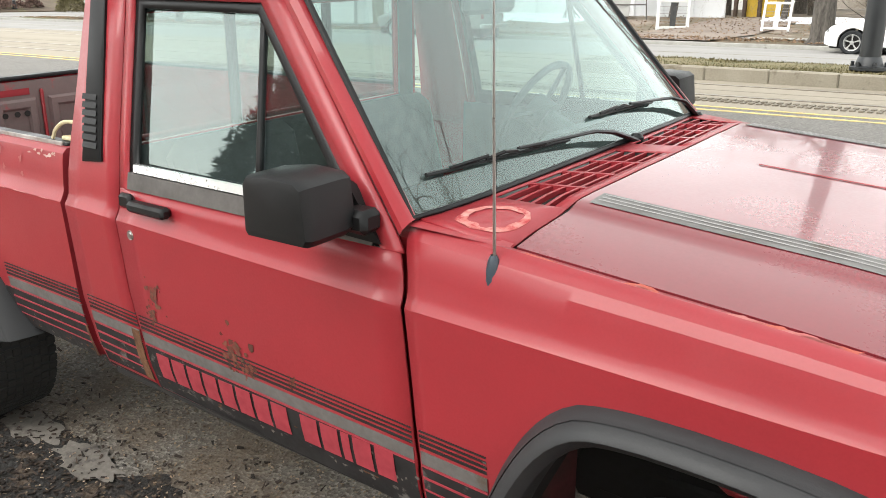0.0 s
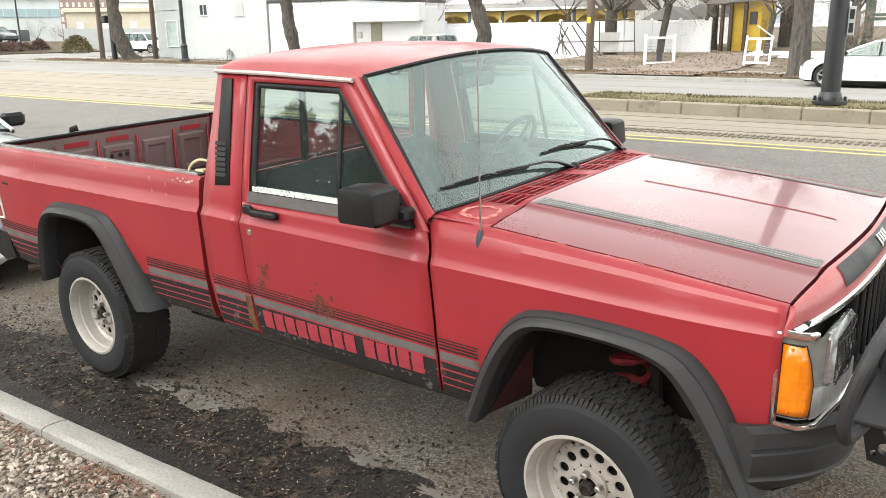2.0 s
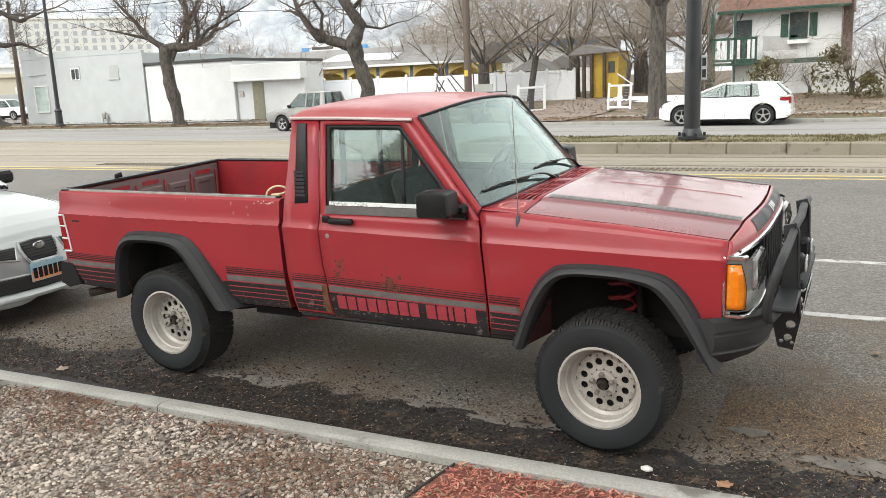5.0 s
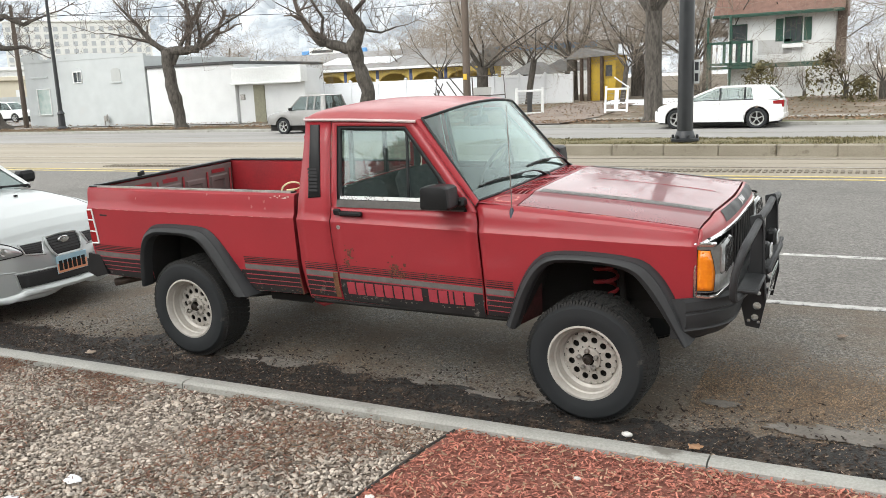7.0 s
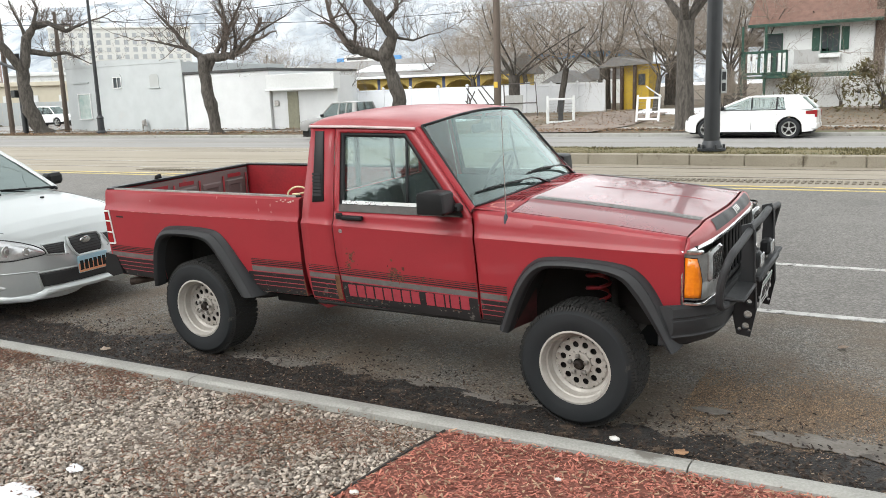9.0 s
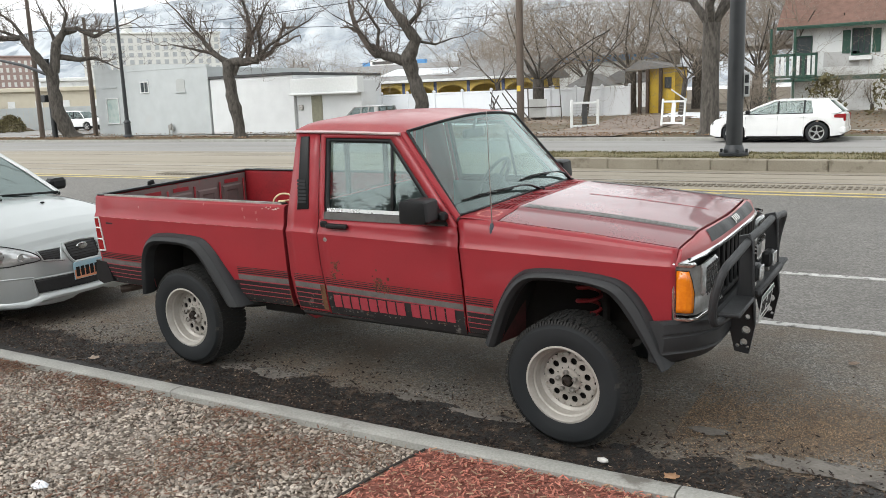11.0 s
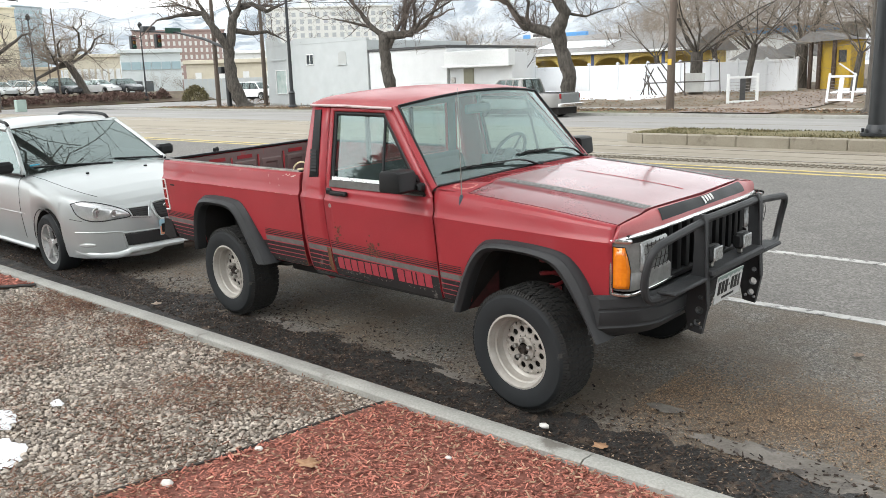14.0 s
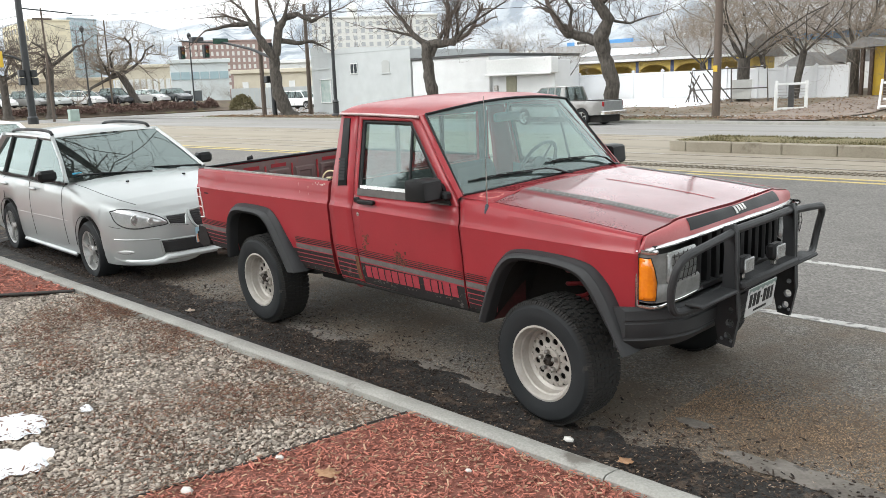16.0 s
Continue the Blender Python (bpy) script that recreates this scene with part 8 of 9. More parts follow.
part("back_roof", Shape().prism([(-1, 5.6), (5, 6.6), (11, 5.6)], "x", 20, 50), SHINGLE, blue, smooth=0)

# white vinyl fence
fence = thing("fence", "tall white vinyl privacy fence with capped posts", "fence", (0, 0, 0))
VINYL = surf("white_vinyl", (0.68, 0.69, 0.7), (0.62, 0.63, 0.64), scale=0.8, rough=0.45, bump=0.02, fine=10)
for x0, x1, y, top, n in ((-33.0, -18.6, 40.5, 2.2, 7), (-18.4, -13.7, 39.6, 2.15, 3)):
    step = (x1 - x0) / n
    for k in range(n):
        xa = x0 + step * k
        part("panel", Shape().box(xa + 0.07, xa + step - 0.07, y - 0.02, y + 0.02, 0.3, top - 0.12, 0.008), VINYL, fence)
        part("rail", Shape().box(xa + 0.07, xa + step - 0.07, y - 0.045, y + 0.045, top - 0.14, top - 0.02, 0.012), VINYL, fence)
    for k in range(n + 1):
        xa = x0 + step * k
        post = part("post", Shape().box(xa - 0.07, xa + 0.07, y - 0.07, y + 0.07, 0.05, top + 0.04, 0.012), VINYL, fence)
        part("post_cap", Shape().prism([(-0.095, 0), (0.095, 0), (0.0, 0.1)], "y", -0.095, 0.095).moved(Matrix.Translation((xa, y, top + 0.04))), VINYL, post)

# small things in the yard
def white_gate(place, turn, tilt):
    gte = thing("gate_frame", "white timber gate section standing in the yard", "gate", place, "white gate sections", turn)
    m = Matrix.Rotation(radians(tilt), 4, "X")
    for x in (0, 1.35):
        part("post", Shape().box(x - 0.06, x + 0.06, -0.05, 0.05, 0, 1.35, 0.01, m), WHITE_TRIM, gte)
    for z in (0.12, 1.2):
        part("rail", Shape().box(0.06, 1.29, -0.03, 0.03, z - 0.05, z + 0.05, 0.01, m), WHITE_TRIM, gte)
    part("slat", Shape().box(0.55, 0.8, -0.02, 0.02, 0.15, 1.17, 0.005, m), WHITE_TRIM if tilt else DARK_TRIM, gte)
    for k in range(6):
        part("wire_bar", Shape().tube([m @ Vector((0.06, 0, 0.28 + 0.14 * k)), m @ Vector((1.29, 0, 0.28 + 0.14 * k))], 0.008, 4), STEEL, gte)
    return gte


white_gate((-14.08, 32.5, 0.17), 46, 0)
g2 = white_gate((-9.62, 32.1, 0.28), 5, -14)
g2.scale = (0.72, 1, 0.9)
part("brace", Shape().tube([(0.6, -0.1, 1.75), (1.5, 0.1, 1.2)], 0.04, 6), WHITE_TRIM, g2)
DARK_PIPE = surf("rusted_pipe", (0.09, 0.075, 0.065), (0.05, 0.042, 0.038), scale=8, rough=0.7)
junk = thing("metal_frame", "leaning chain-link gate frames and rusty rods", "metal frames", (-20.6, 36.3, 0.36), "", 12)
junk.scale = (0.85, 0.85, 0.85)
for pth in ([(0, 0, 0), (0.15, 0.3, 2.1), (4.6, 0.3, 2.2), (4.8, 0, 0.1)], [(0.1, 0, 0.9), (4.7, 0.2, 0.95)], [(0.1, 0, 2.0), (1.5, -0.3, 0)], [(0.9, 0, 1.9), (2.2, -0.3, 0.1)], [(0.1, 0.2, 1.6), (0.8, -0.4, 0)], [(2.6, 0, 2.1), (2.7, -0.2, 0)], [(0.3, 0, 1.4), (0.5, -0.3, 0)], [(0.0, 0, 1.2), (1.1, -0.2, 0)], [(-0.2, -0.1, 0), (0.6, 0.2, 1.8)], [(1.1, 0.1, 2.1), (2.9, -0.2, 0)]):
    part("pipe", Shape().tube(pth, 0.04, 6), DARK_PIPE, junk)
yb = thing("sign_board", "small grey board leaning by a tree", "board", (-18.6, 37, 0.36))
part("board", Shape().box(0, 1.1, 0, 0.05, 0.25, 1.25, 0.01, Matrix.Rotation(radians(-8), 4, "X")), wall_mat("grey_board", (0.4, 0.4, 0.38), (0.32, 0.32, 0.3)), yb)

porch = thing("yellow_porch", "yellow porch with dark timber frame and gabled roof", "porch", (-14.1, 42.5, 0.55))
porch.scale = (0.6, 0.8, 0.85)
part("wall", Shape().box(0.9, 3.4, 0, 3, -0.1, 3.0, 0.02), YELLOW, porch)
opening(porch, 2.5, 3.0, 1.7, 2.3, frame=DARK_TRIM)
for x in (0.0, 0.75, 2.0):
    part("post", Shape().box(x, x + 0.28, -0.4, -0.1, -0.6, 3.0, 0.03), surf("brown_timber", (0.09, 0.06, 0.045), rough=0.8), porch)
part("roof", Shape().prism([(-1.4, 2.85), (0.2, 3.55), (3.7, 3.0)], "y", -0.6, 4), SHINGLE, porch, smooth=0)
for k in range(3):
    part("shed_roof", Shape().prism([(0, 0), (2.6, 0.9), (5.2, 0)], "y", 0, 3).moved(Matrix.Translation((-9.5 + 2.4 * k, 3 + 2 * k, 2.0 + 0.15 * k))), SHINGLE, porch, smooth=0)

# two-storey house with a balcony
house = thing("house", "white two-storey house with green balcony and shutters", "house", (-5.6, 40.3, 0.15))
house.scale = (0.72, 0.85, 0.87)
part("wall", Shape().box(0, 6.9, 0, 8, 0, 5.3, 0.02), WHITE_WALL, house)
part("patched_render", Shape().box(2.0, 4.2, -0.012, 0.0, 2.9, 3.7), wall_mat("grey_patch", (0.5, 0.5, 0.49), (0.45, 0.45, 0.44)), house)
part("lower_wall", Shape().box(3.2, 9.5, -0.4, 6, 0, 2.15, 0.03), WHITE_WALL, house)
roof = part("roof", Shape().prism([(-0.8, 5.2), (4, 8.6), (8.8, 5.2)], "x", -0.9, 7.4), BROWN_ROOF, house, smooth=0)
part("fascia", Shape().box(-0.9, 7.4, -0.86, -0.8, 5.1, 5.2, 0.01), GREEN, roof)
part("green_eave", Shape().box(-0.9, 7.4, -0.84, -0.74, 5.02, 5.11, 0.01), GREEN, roof)
wnd = opening(house, 3.75, 4.75, 3.55, 4.85, frame=GREEN, bars=(4.08, 4.42))
part("window_box", Shape().box(3.6, 4.95, -0.4, -0.05, 3.2, 3.42, 0.02), WHITE_TRIM, wnd)
for x in (3.12, 4.92):
    part("shutter", Shape().box(x, x + 0.48, -0.07, -0.01, 3.6, 4.85, 0.01), GREEN, house)
part("green_band", Shape().box(-0.05, 7.0, -0.09, 0.0, 2.15, 2.42, 0.02), GREEN, house)
bal = part("balcony", Shape().box(-1.2, 1.8, -1.3, 0, 2.15, 2.3, 0.01), GREEN, house)
for z in (2.36, 3.55):
    part("rail", Shape().box(-1.2, 1.8, -1.3, -1.22, z, z + 0.14, 0.01), GREEN, bal)
for k in range(9):
    part("board", Shape().box(-1.12 + 0.33 * k, -0.92 + 0.33 * k, -1.28, -1.25, 2.45, 3.6, 0.005), WHITE_TRIM if k % 3 else GREEN, bal)
for x in (-1.2, 0.3, 1.68):
    part("post", Shape().box(x, x + 0.14, -1.3, -1.16, 0 if x < 0.5 else 2.2, 5.1 if x < 0.5 else 3.7, 0.01), GREEN, bal)
opening(house, 0.3, 1.2, 2.6, 4.6, frame=GREEN)
part("vent", Shape().lathe([(0.12, -0.42), (0.12, -0.48), (0, -0.48)], (6.2, 0, 1.3), n=16), DARK_TRIM, house)
part("chimney", Shape().box(6.95, 7.55, -0.2, 0.6, 0, 7.0, 0.03), surf("brown_timber", (0.09, 0.06, 0.045)), house)


# ---- distant town ----
def office(name, label, a, b, depth, h, wall, floors, bays, win, gap=0.3, base=1.5, flank=None):
    t, w = block(name, label, a, b, depth, 0, h, wall)
    fh, bw = (h - base - 0.8) / floors, w / bays
    me = None
    for i in range(floors):
        for j in range(bays):
            x, z = bw * (j + gap / 2), base + fh * (i + 0.2)
            if me is None:
                ob = part("window", Shape().box(0, bw * (1 - gap), -0.12, 0.02, 0, fh * 0.62), win, t, smooth=0)
                me = ob.data
            else:
                ob = new("window", me)
                ob.parent = t
            ob.location = (x, 0, z)
    if flank:
        strip = part("flank_window", Shape().box(-0.1, 0.02, 0, depth / flank * 0.66, 0, fh * 0.55), DARK_WINDOW, t, smooth=0)
        for i in range(floors):
            for j in range(flank):
                ob = strip if i == j == 0 else new("flank_window", strip.data)
                ob.parent, ob.location = t, (0, depth / flank * (j + 0.17), base + fh * (i + 0.2))
        for j in range(flank + 1):
            part("pilaster", Shape().box(-0.35, 0.02, depth / flank * j - 0.25, depth / flank * j + 0.25, 0, h), wall, t)
    part("cornice", Shape().box(-0.3, w + 0.3, -0.35, 0.3, h, h + 0.5, 0.05), wall, t)
    return t


office("hotel", "large pale stone hotel block far behind", (-212, 147), (-186, 175), 16, 23, PALE_STONE, 8, 16, wall_mat("pale_grey_window", (0.42, 0.44, 0.45), (0.36, 0.38, 0.39)), 0.5, 6)
part("dome", Shape().lathe([(1.6, 0), (1.6, 2.2), (1.9, 2.3), (1.4, 3.4), (0.3, 4.4), (0, 4.6)], (-206, 158, 23.4), "z", 16), PALE_STONE, bpy.data.objects["hotel"]).matrix_parent_inverse = bpy.data.objects["hotel"].matrix_basis.inverted()
office("tower", "cream concrete office tower with dark windows down its flank", (-282.7, 88.3), (-282.0, 100.8), 31, 26.6, wall_mat("cream_tower", (0.72, 0.66, 0.5), (0.66, 0.6, 0.46)), 7, 2, wall_mat("cream_panel", (0.6, 0.55, 0.42), (0.55, 0.5, 0.38)), 0.5, 5, 9)
office("tower", "blue-grey glass office tower", (-325.9, 116.4), (-331.0, 129.2), 14, 31.5, wall_mat("glass_tower", (0.42, 0.5, 0.55), (0.36, 0.43, 0.48), rough=0.3), 14, 9, BLUE_WINDOW, 0.3, 3)
office("apartment_block", "long brown brick apartment block", (-292, 144.4), (-276.0, 173), 16, 21, wall_mat("far_brick", (0.36, 0.26, 0.235), (0.3, 0.22, 0.2)), 7, 17, PALE_STONE, 0.55, 3)
show = office("showroom", "low pale building with an aqua glass band", (-98.1, 44.8), (-94.8, 51.1), 12, 5.7, wall_mat("showroom_wall", (0.62, 0.66, 0.66), (0.56, 0.6, 0.6)), 1, 6, BLUE_WINDOW, 0.1, 3.4)
for x in (1.3, 2.6):
    part("entrance", Shape().box(x, x + 1.0, -0.06, 0.02, 0.3, 2.3), DARK_WINDOW, show)
office("warehouse", "cream building faced in tall panels", (-122.1, 47.5), (-118.8, 54.8), 10, 6.0, CREAM, 1, 9, WHITE_WALL, 0.3, 0.5)
low = office("warehouse", "low plain tan building with a red door", (-133, 32), (-126.8, 49.2), 10, 4.4, wall_mat("tan_wall", (0.5, 0.43, 0.33), (0.45, 0.38, 0.29)), 1, 6, CREAM, 0.6, 2.6)
part("door", Shape().box(9.6, 11.4, -0.06, 0.02, 0.8, 2.9), surf("dull_red_door", (0.3, 0.08, 0.06)), low)
office("warehouse", "long low white building", (-108, 66), (-78, 98), 14, 6.0, WHITE_WALL, 1, 6, CREAM, 0.7, 3)
office("warehouse", "low plain cream building", (-94.5, 51.6), (-85.8, 60), 10, 4.2, CREAM, 1, 4, WHITE_WALL, 0.75, 2)
yard_fence = thing("fence", "grey corrugated fence beside the showroom", "fence", (-84.3, 45.3, -0.08), "", 59)
for k in range(24):
    part("panel", Shape().box(0.52 * k, 0.52 * k + 0.5, 0, 0.06, 0, 2.4, 0.01), GREY_WALL, yard_fence)
office("hotel", "cream slab block with a dark roof", (-345, 50), (-318, 78), 14, 24, PALE_STONE, 6, 10, DARK_WINDOW, 0.4, 4)
office("house_row", "row of pale low houses", (20, 62), (60, 70), 9, 5, WHITE_WALL, 2, 10, DARK_WINDOW, 0.6, 0.8)

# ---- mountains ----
# Distance haze is put into these blue-grey, low-contrast tones.
MOUNT = surf("hazed_snow_mountain", (0.26, 0.29, 0.32), (0.52, 0.54, 0.56), scale=0.004, rough=0.95, bump=0.0, fine=0.014, mix=1.0, stain=(0.22, 0.25, 0.28), stain_scale=0.0045, stain_at=0.53, stretch=(1.0, 0.6, 1.6))
sh = Shape()
rows = []
for i in range(260):
    az = radians(75 - 125 * i / 259)
    row = []
    c = i * 0.345
    top = 270 + 260 * math.exp(-((math.degrees(az) - 35) / 22) ** 2) + 90 * noise.noise((c * 0.13, 0.5, 0)) + 45 * noise.noise((c * 0.5, 2.5, 0))
    for j in range(24):
        u = j / 23
        d = 2700 + 1300 * u
        spur = 1 - abs(noise.noise((c * 0.42 + 2.2 * u, u * 1.3, 7))) * 2.2
        fold = 1 - abs(noise.noise((c * 1.3 - 2.6 * u, u * 2.4, 3))) * 2.0
        z = top * u**0.9 * (1 + (0.3 * spur + 0.16 * fold - 0.2) * (1 - u**2)) + 10
        row.append((-d * math.sin(az), d * math.cos(az), z))
    rows.append(row)
tagged(part("backdrop", sh.grid(rows), MOUNT, smooth=40), "snow-covered mountains far behind the town, haze painted into their colour", kind="structure")


# ================= trees, poles, wires =================
BARK = surf("dark_bark", (0.105, 0.092, 0.078), (0.036, 0.031, 0.026), scale=9, rough=0.95, bump=0.5, fine=25, stretch=(1, 1, 0.3))
TWIG = surf("brown_twigs", (0.15, 0.12, 0.1), (0.1, 0.08, 0.068), scale=3, rough=0.95, bump=0.0)
PALE_TWIG = surf("grey_tan_twigs", (0.28, 0.235, 0.19), (0.2, 0.165, 0.132), scale=3, rough=0.95, bump=0.0)


def grow(rng, wood, fine, p, d, length, r, level, spec):
    """One limb and, from it, its side limbs."""
    n = 5 if level < 2 else 4
    pts, rad = [p], [r]
    for i in range(n):
        bend = Vector((rng.gauss(0, 1), rng.gauss(0, 1), rng.gauss(0, 1))) * spec["wob"][min(level, 3)]
        d = (d + bend + Vector((0, 0, spec["rise"][min(level, 3)]))).normalized()
        if p.z + d.z * length / n < spec.get("floor", -99):
            d = Vector((d.x, d.y, abs(d.z) + 0.25)).normalized()
        p = p + d * length / n
        pts.append(p)
        rad.append(r * (1 - 0.62 * (i + 1) / n))
    (wood if level < 2 else fine).tube(pts, rad, 7 if level == 0 else 5 if level == 1 else 3, caps=False)
    if level >= spec["deep"]:
        return
    for k in range(spec["kids"][min(level, 3)]):
        u = rng.uniform(spec["from"][min(level, 3)], 1.0)
        i = min(int(u * n), n - 1)
        q = pts[i].lerp(pts[i + 1], u * n - i)
        a = rng.uniform(0, 6.28)
        side_v = d.orthogonal().normalized()
        side_v = Matrix.Rotation(a, 3, d) @ side_v
        nd = (d * spec["along"] + side_v + Vector((0, 0, 0.15))).normalized()
        grow(rng, wood, fine, q, nd, length * rng.uniform(0.5, 0.8) * spec["shrink"], rad[i] * rng.uniform(0.45, 0.7), level + 1, spec)


STREET = dict(wob=(0.14, 0.26, 0.22, 0.2), rise=(0.02, 0.06, 0.08, 0.06), kids=(4, 5, 5, 4), deep=4, along=0.5, shrink=0.95)
STREET["from"] = (0.85, 0.3, 0.25, 0.2)
BUSHY = dict(wob=(0.05, 0.14, 0.18, 0.2), rise=(0.05, 0.08, -0.01, -0.12), kids=(6, 6, 6, 5), deep=4, along=0.8, shrink=1.0)
BUSHY["limb"] = 0.42
BUSHY["from"] = (0.3, 0.2, 0.2, 0.1)


def tree(name, label, place, seed, trunk_h, trunk_r, spread_l, spec, limbs=4, twig=None, lean_d=(0, 0), group="", low=0.35, size=1.0):
    rng = random.Random(seed)
    t = thing(name, label, "tree", place, group)
    t.scale = (size, size, size)
    wood, fine = Shape(), Shape()
    foot = [Vector((0, 0, -0.1)), Vector((0.02, 0, 0.25)), Vector((lean_d[0] * 0.4, lean_d[1] * 0.4, trunk_h * 0.5)), Vector((lean_d[0], lean_d[1], trunk_h))]
    wood.tube(foot, [trunk_r * 1.6, trunk_r * 1.08, trunk_r * 0.92, trunk_r * 0.9], 10, caps=False)
    for k in range(limbs):
        a = 2 * math.pi * k / limbs + rng.uniform(-0.4, 0.4)
        d = Vector((math.cos(a), math.sin(a), low + rng.uniform(0.2, 0.9))).normalized()
        grow(rng, wood, fine, foot[-1] - Vector((0, 0, rng.uniform(0, 0.3) * trunk_r * 4)), d, spread_l * rng.uniform(0.8, 1.2), trunk_r * rng.uniform(0.42, 0.58) * spec.get('limb', 1.0), 1, spec)
    part("trunk", wood, BARK, t, smooth=60)
    part("crown", fine, twig or TWIG, t, smooth=0)
    return t


def old_tree(label, place, turn, seed, limbs, twig_len=1.3, twigs=7):
    """A pollarded tree: heavy crooked limbs as (height, sideways) bends with their girth, twigs springing from them."""
    rng = random.Random(seed)
    t = thing("street_tree", label, "tree", place, "", turn)
    wood, fine = Shape(), Shape()
    for n_, (girth, tip, bends) in enumerate(limbs):
        pts, depth = [], 0.0
        for k, (u, z) in enumerate(bends):
            depth += 0.0 if n_ == 0 else rng.gauss(0, 0.22)
            pts.append(Vector((u, depth, z)))
        path = []
        for a, b in zip(pts, pts[1:]):
            for k in range(4):
                path.append(a.lerp(b, k / 4) + Vector((rng.gauss(0, 0.035), rng.gauss(0, 0.035), rng.gauss(0, 0.025))) * min(1.0, 6 * tip))
        path.append(pts[-1])
        m = len(path) - 1
        girths = [(girth + (tip - girth) * k / m) * (1 + 0.13 * rng.uniform(-1, 1)) for k in range(m + 1)]
        if n_ == 0:
            girths[0] *= 1.5
        wood.tube(path, girths, 9)
        if n_ == 0:
            continue
        for k in range(twigs * (len(bends) - 1)):
            i = min(int(m * rng.uniform(0.25, 1.0)), m - 1)
            d = Vector((rng.gauss(0, 0.6), rng.gauss(0, 0.6), 0.55 + rng.gauss(0, 0.45))) + (path[i + 1] - path[i]).normalized() * 0.5
            grow(rng, wood, fine, path[i], d.normalized(), twig_len * rng.uniform(0.5, 1.35), min(girths[i] * 0.4, 0.035), 2, STREET)
        grow(rng, wood, fine, path[-1], (path[-1] - path[-2]).normalized(), twig_len * 1.6, tip * 0.9, 2, STREET)
    part("trunk", wood, BARK, t, smooth=60)
    part("crown", fine, TWIG, t, smooth=0)
    return t


old_tree("gnarled bare street tree with a level knotted fork", (-31.0, 27.3, 0.1), 29, 3, (
    (0.33, 0.3, ((0.15, -0.1), (0.0, 1.6), (-0.15, 2.9), (-0.2, 3.95))),
    (0.19, 0.06, ((-0.2, 3.9), (-0.9, 4.4), (-1.6, 5.2), (-2.4, 6.2))),
    (0.25, 0.17, ((-0.3, 3.85), (0.7, 4.0), (1.4, 3.98), (1.65, 4.12))),
    (0.15, 0.04, ((0.75, 4.0), (0.95, 4.9), (1.1, 5.8), (0.9, 6.8), (0.6, 7.6))),
    (0.13, 0.05, ((1.4, 4.05), (1.5, 4.9), (1.4, 5.9))),
    (0.1, 0.03, ((1.6, 4.1), (2.1, 4.7), (3.3, 5.4), (4.4, 5.9))),
    (0.14, 0.05, ((0.05, 3.3), (0.6, 4.4), (0.9, 5.2), (1.9, 6.9))),
    (0.1, 0.03, ((-0.9, 4.4), (-2.0, 4.7), (-3.2, 5.0)))), 1.5, 5)
old_tree("gnarled bare street tree with long level limbs", (-47.9, 28.7, 0.1), 47, 8, (
    (0.5, 0.36, ((0.3, -0.1), (-0.1, 1.0), (-0.45, 2.1), (-0.4, 4.2))),
    (0.3, 0.07, ((-0.4, 4.0), (-1.4, 5.6), (-2.0, 6.4), (-3.4, 6.3), (-5.0, 6.0))),
    (0.15, 0.04, ((-1.4, 5.6), (-2.5, 7.4), (-3.6, 8.3))),
    (0.33, 0.08, ((-0.3, 4.2), (0.0, 6.0), (0.5, 6.7), (1.4, 6.9), (2.4, 6.4), (3.4, 6.8))),
    (0.2, 0.05, ((0.1, 5.2), (1.2, 5.0), (2.2, 5.1), (3.0, 4.7))),
    (0.14, 0.04, ((0.0, 6.0), (-0.3, 7.0), (-0.9, 8.6))),
    (0.12, 0.04, ((0.5, 6.7), (0.9, 7.8), (0.4, 8.8))),
    (0.11, 0.03, ((-2.0, 6.4), (-3.6, 7.0), (-5.4, 6.9)))), 1.5, 5)
old_tree("crooked bare street tree with a sawn-off limb", (-19.45, 27.6, 0.1), 29, 12, (
    (0.33, 0.32, ((0.0, -0.1), (0.05, 1.45), (-0.26, 2.5), (-0.5, 3.55))),
    (0.33, 0.1, ((-0.5, 3.45), (-0.1, 4.35), (-0.6, 5.1), (-1.2, 5.9), (-1.8, 7.2))),
    (0.26, 0.21, ((-0.5, 3.4), (-1.2, 3.6), (-1.9, 3.85), (-2.2, 4.15))),
    (0.09, 0.03, ((-1.95, 3.95), (-1.8, 4.9), (-2.3, 5.7), (-3.0, 6.6))),
    (0.07, 0.03, ((0.0, 4.3), (0.8, 4.15), (1.5, 4.4))),
    (0.12, 0.04, ((-0.5, 5.0), (0.1, 5.5), (0.2, 6.2), (0.9, 7.4))),
    (0.06, 0.02, ((-2.1, 4.1), (-2.6, 4.9), (-3.8, 5.6)))), 1.5, 4)
tree("street_tree", "bare street tree with a thick dark trunk", (-6.25, 27.0, 0.1), 23, 4.4, 0.36, 4.0, STREET, 5, low=0.5, size=0.93)
TANGLE = dict(STREET, kids=(5, 6, 6, 6), rise=(0.02, 0.02, 0.05, 0.03), wob=(0.16, 0.34, 0.3, 0.24))
tree("street_tree", "broad bare tree with a dense brown crown in the car park", (-86.2, 34.8, 1.0), 21, 3.4, 0.42, 4.6, TANGLE, 6, PALE_TWIG, lean_d=(-0.6, -1.3), low=0.2)
tree("street_tree", "gnarled bare street tree by the lights", (-68.4, 19.8, 0.4), 25, 4.0, 0.32, 3.4, TANGLE, 4, lean_d=(0.1, 0.3), low=0.0)
tree("street_tree", "gnarled bare street tree by the lights", (-72.1, 17.6, 0.4), 27, 3.4, 0.34, 3.6, TANGLE, 4, low=0.1)
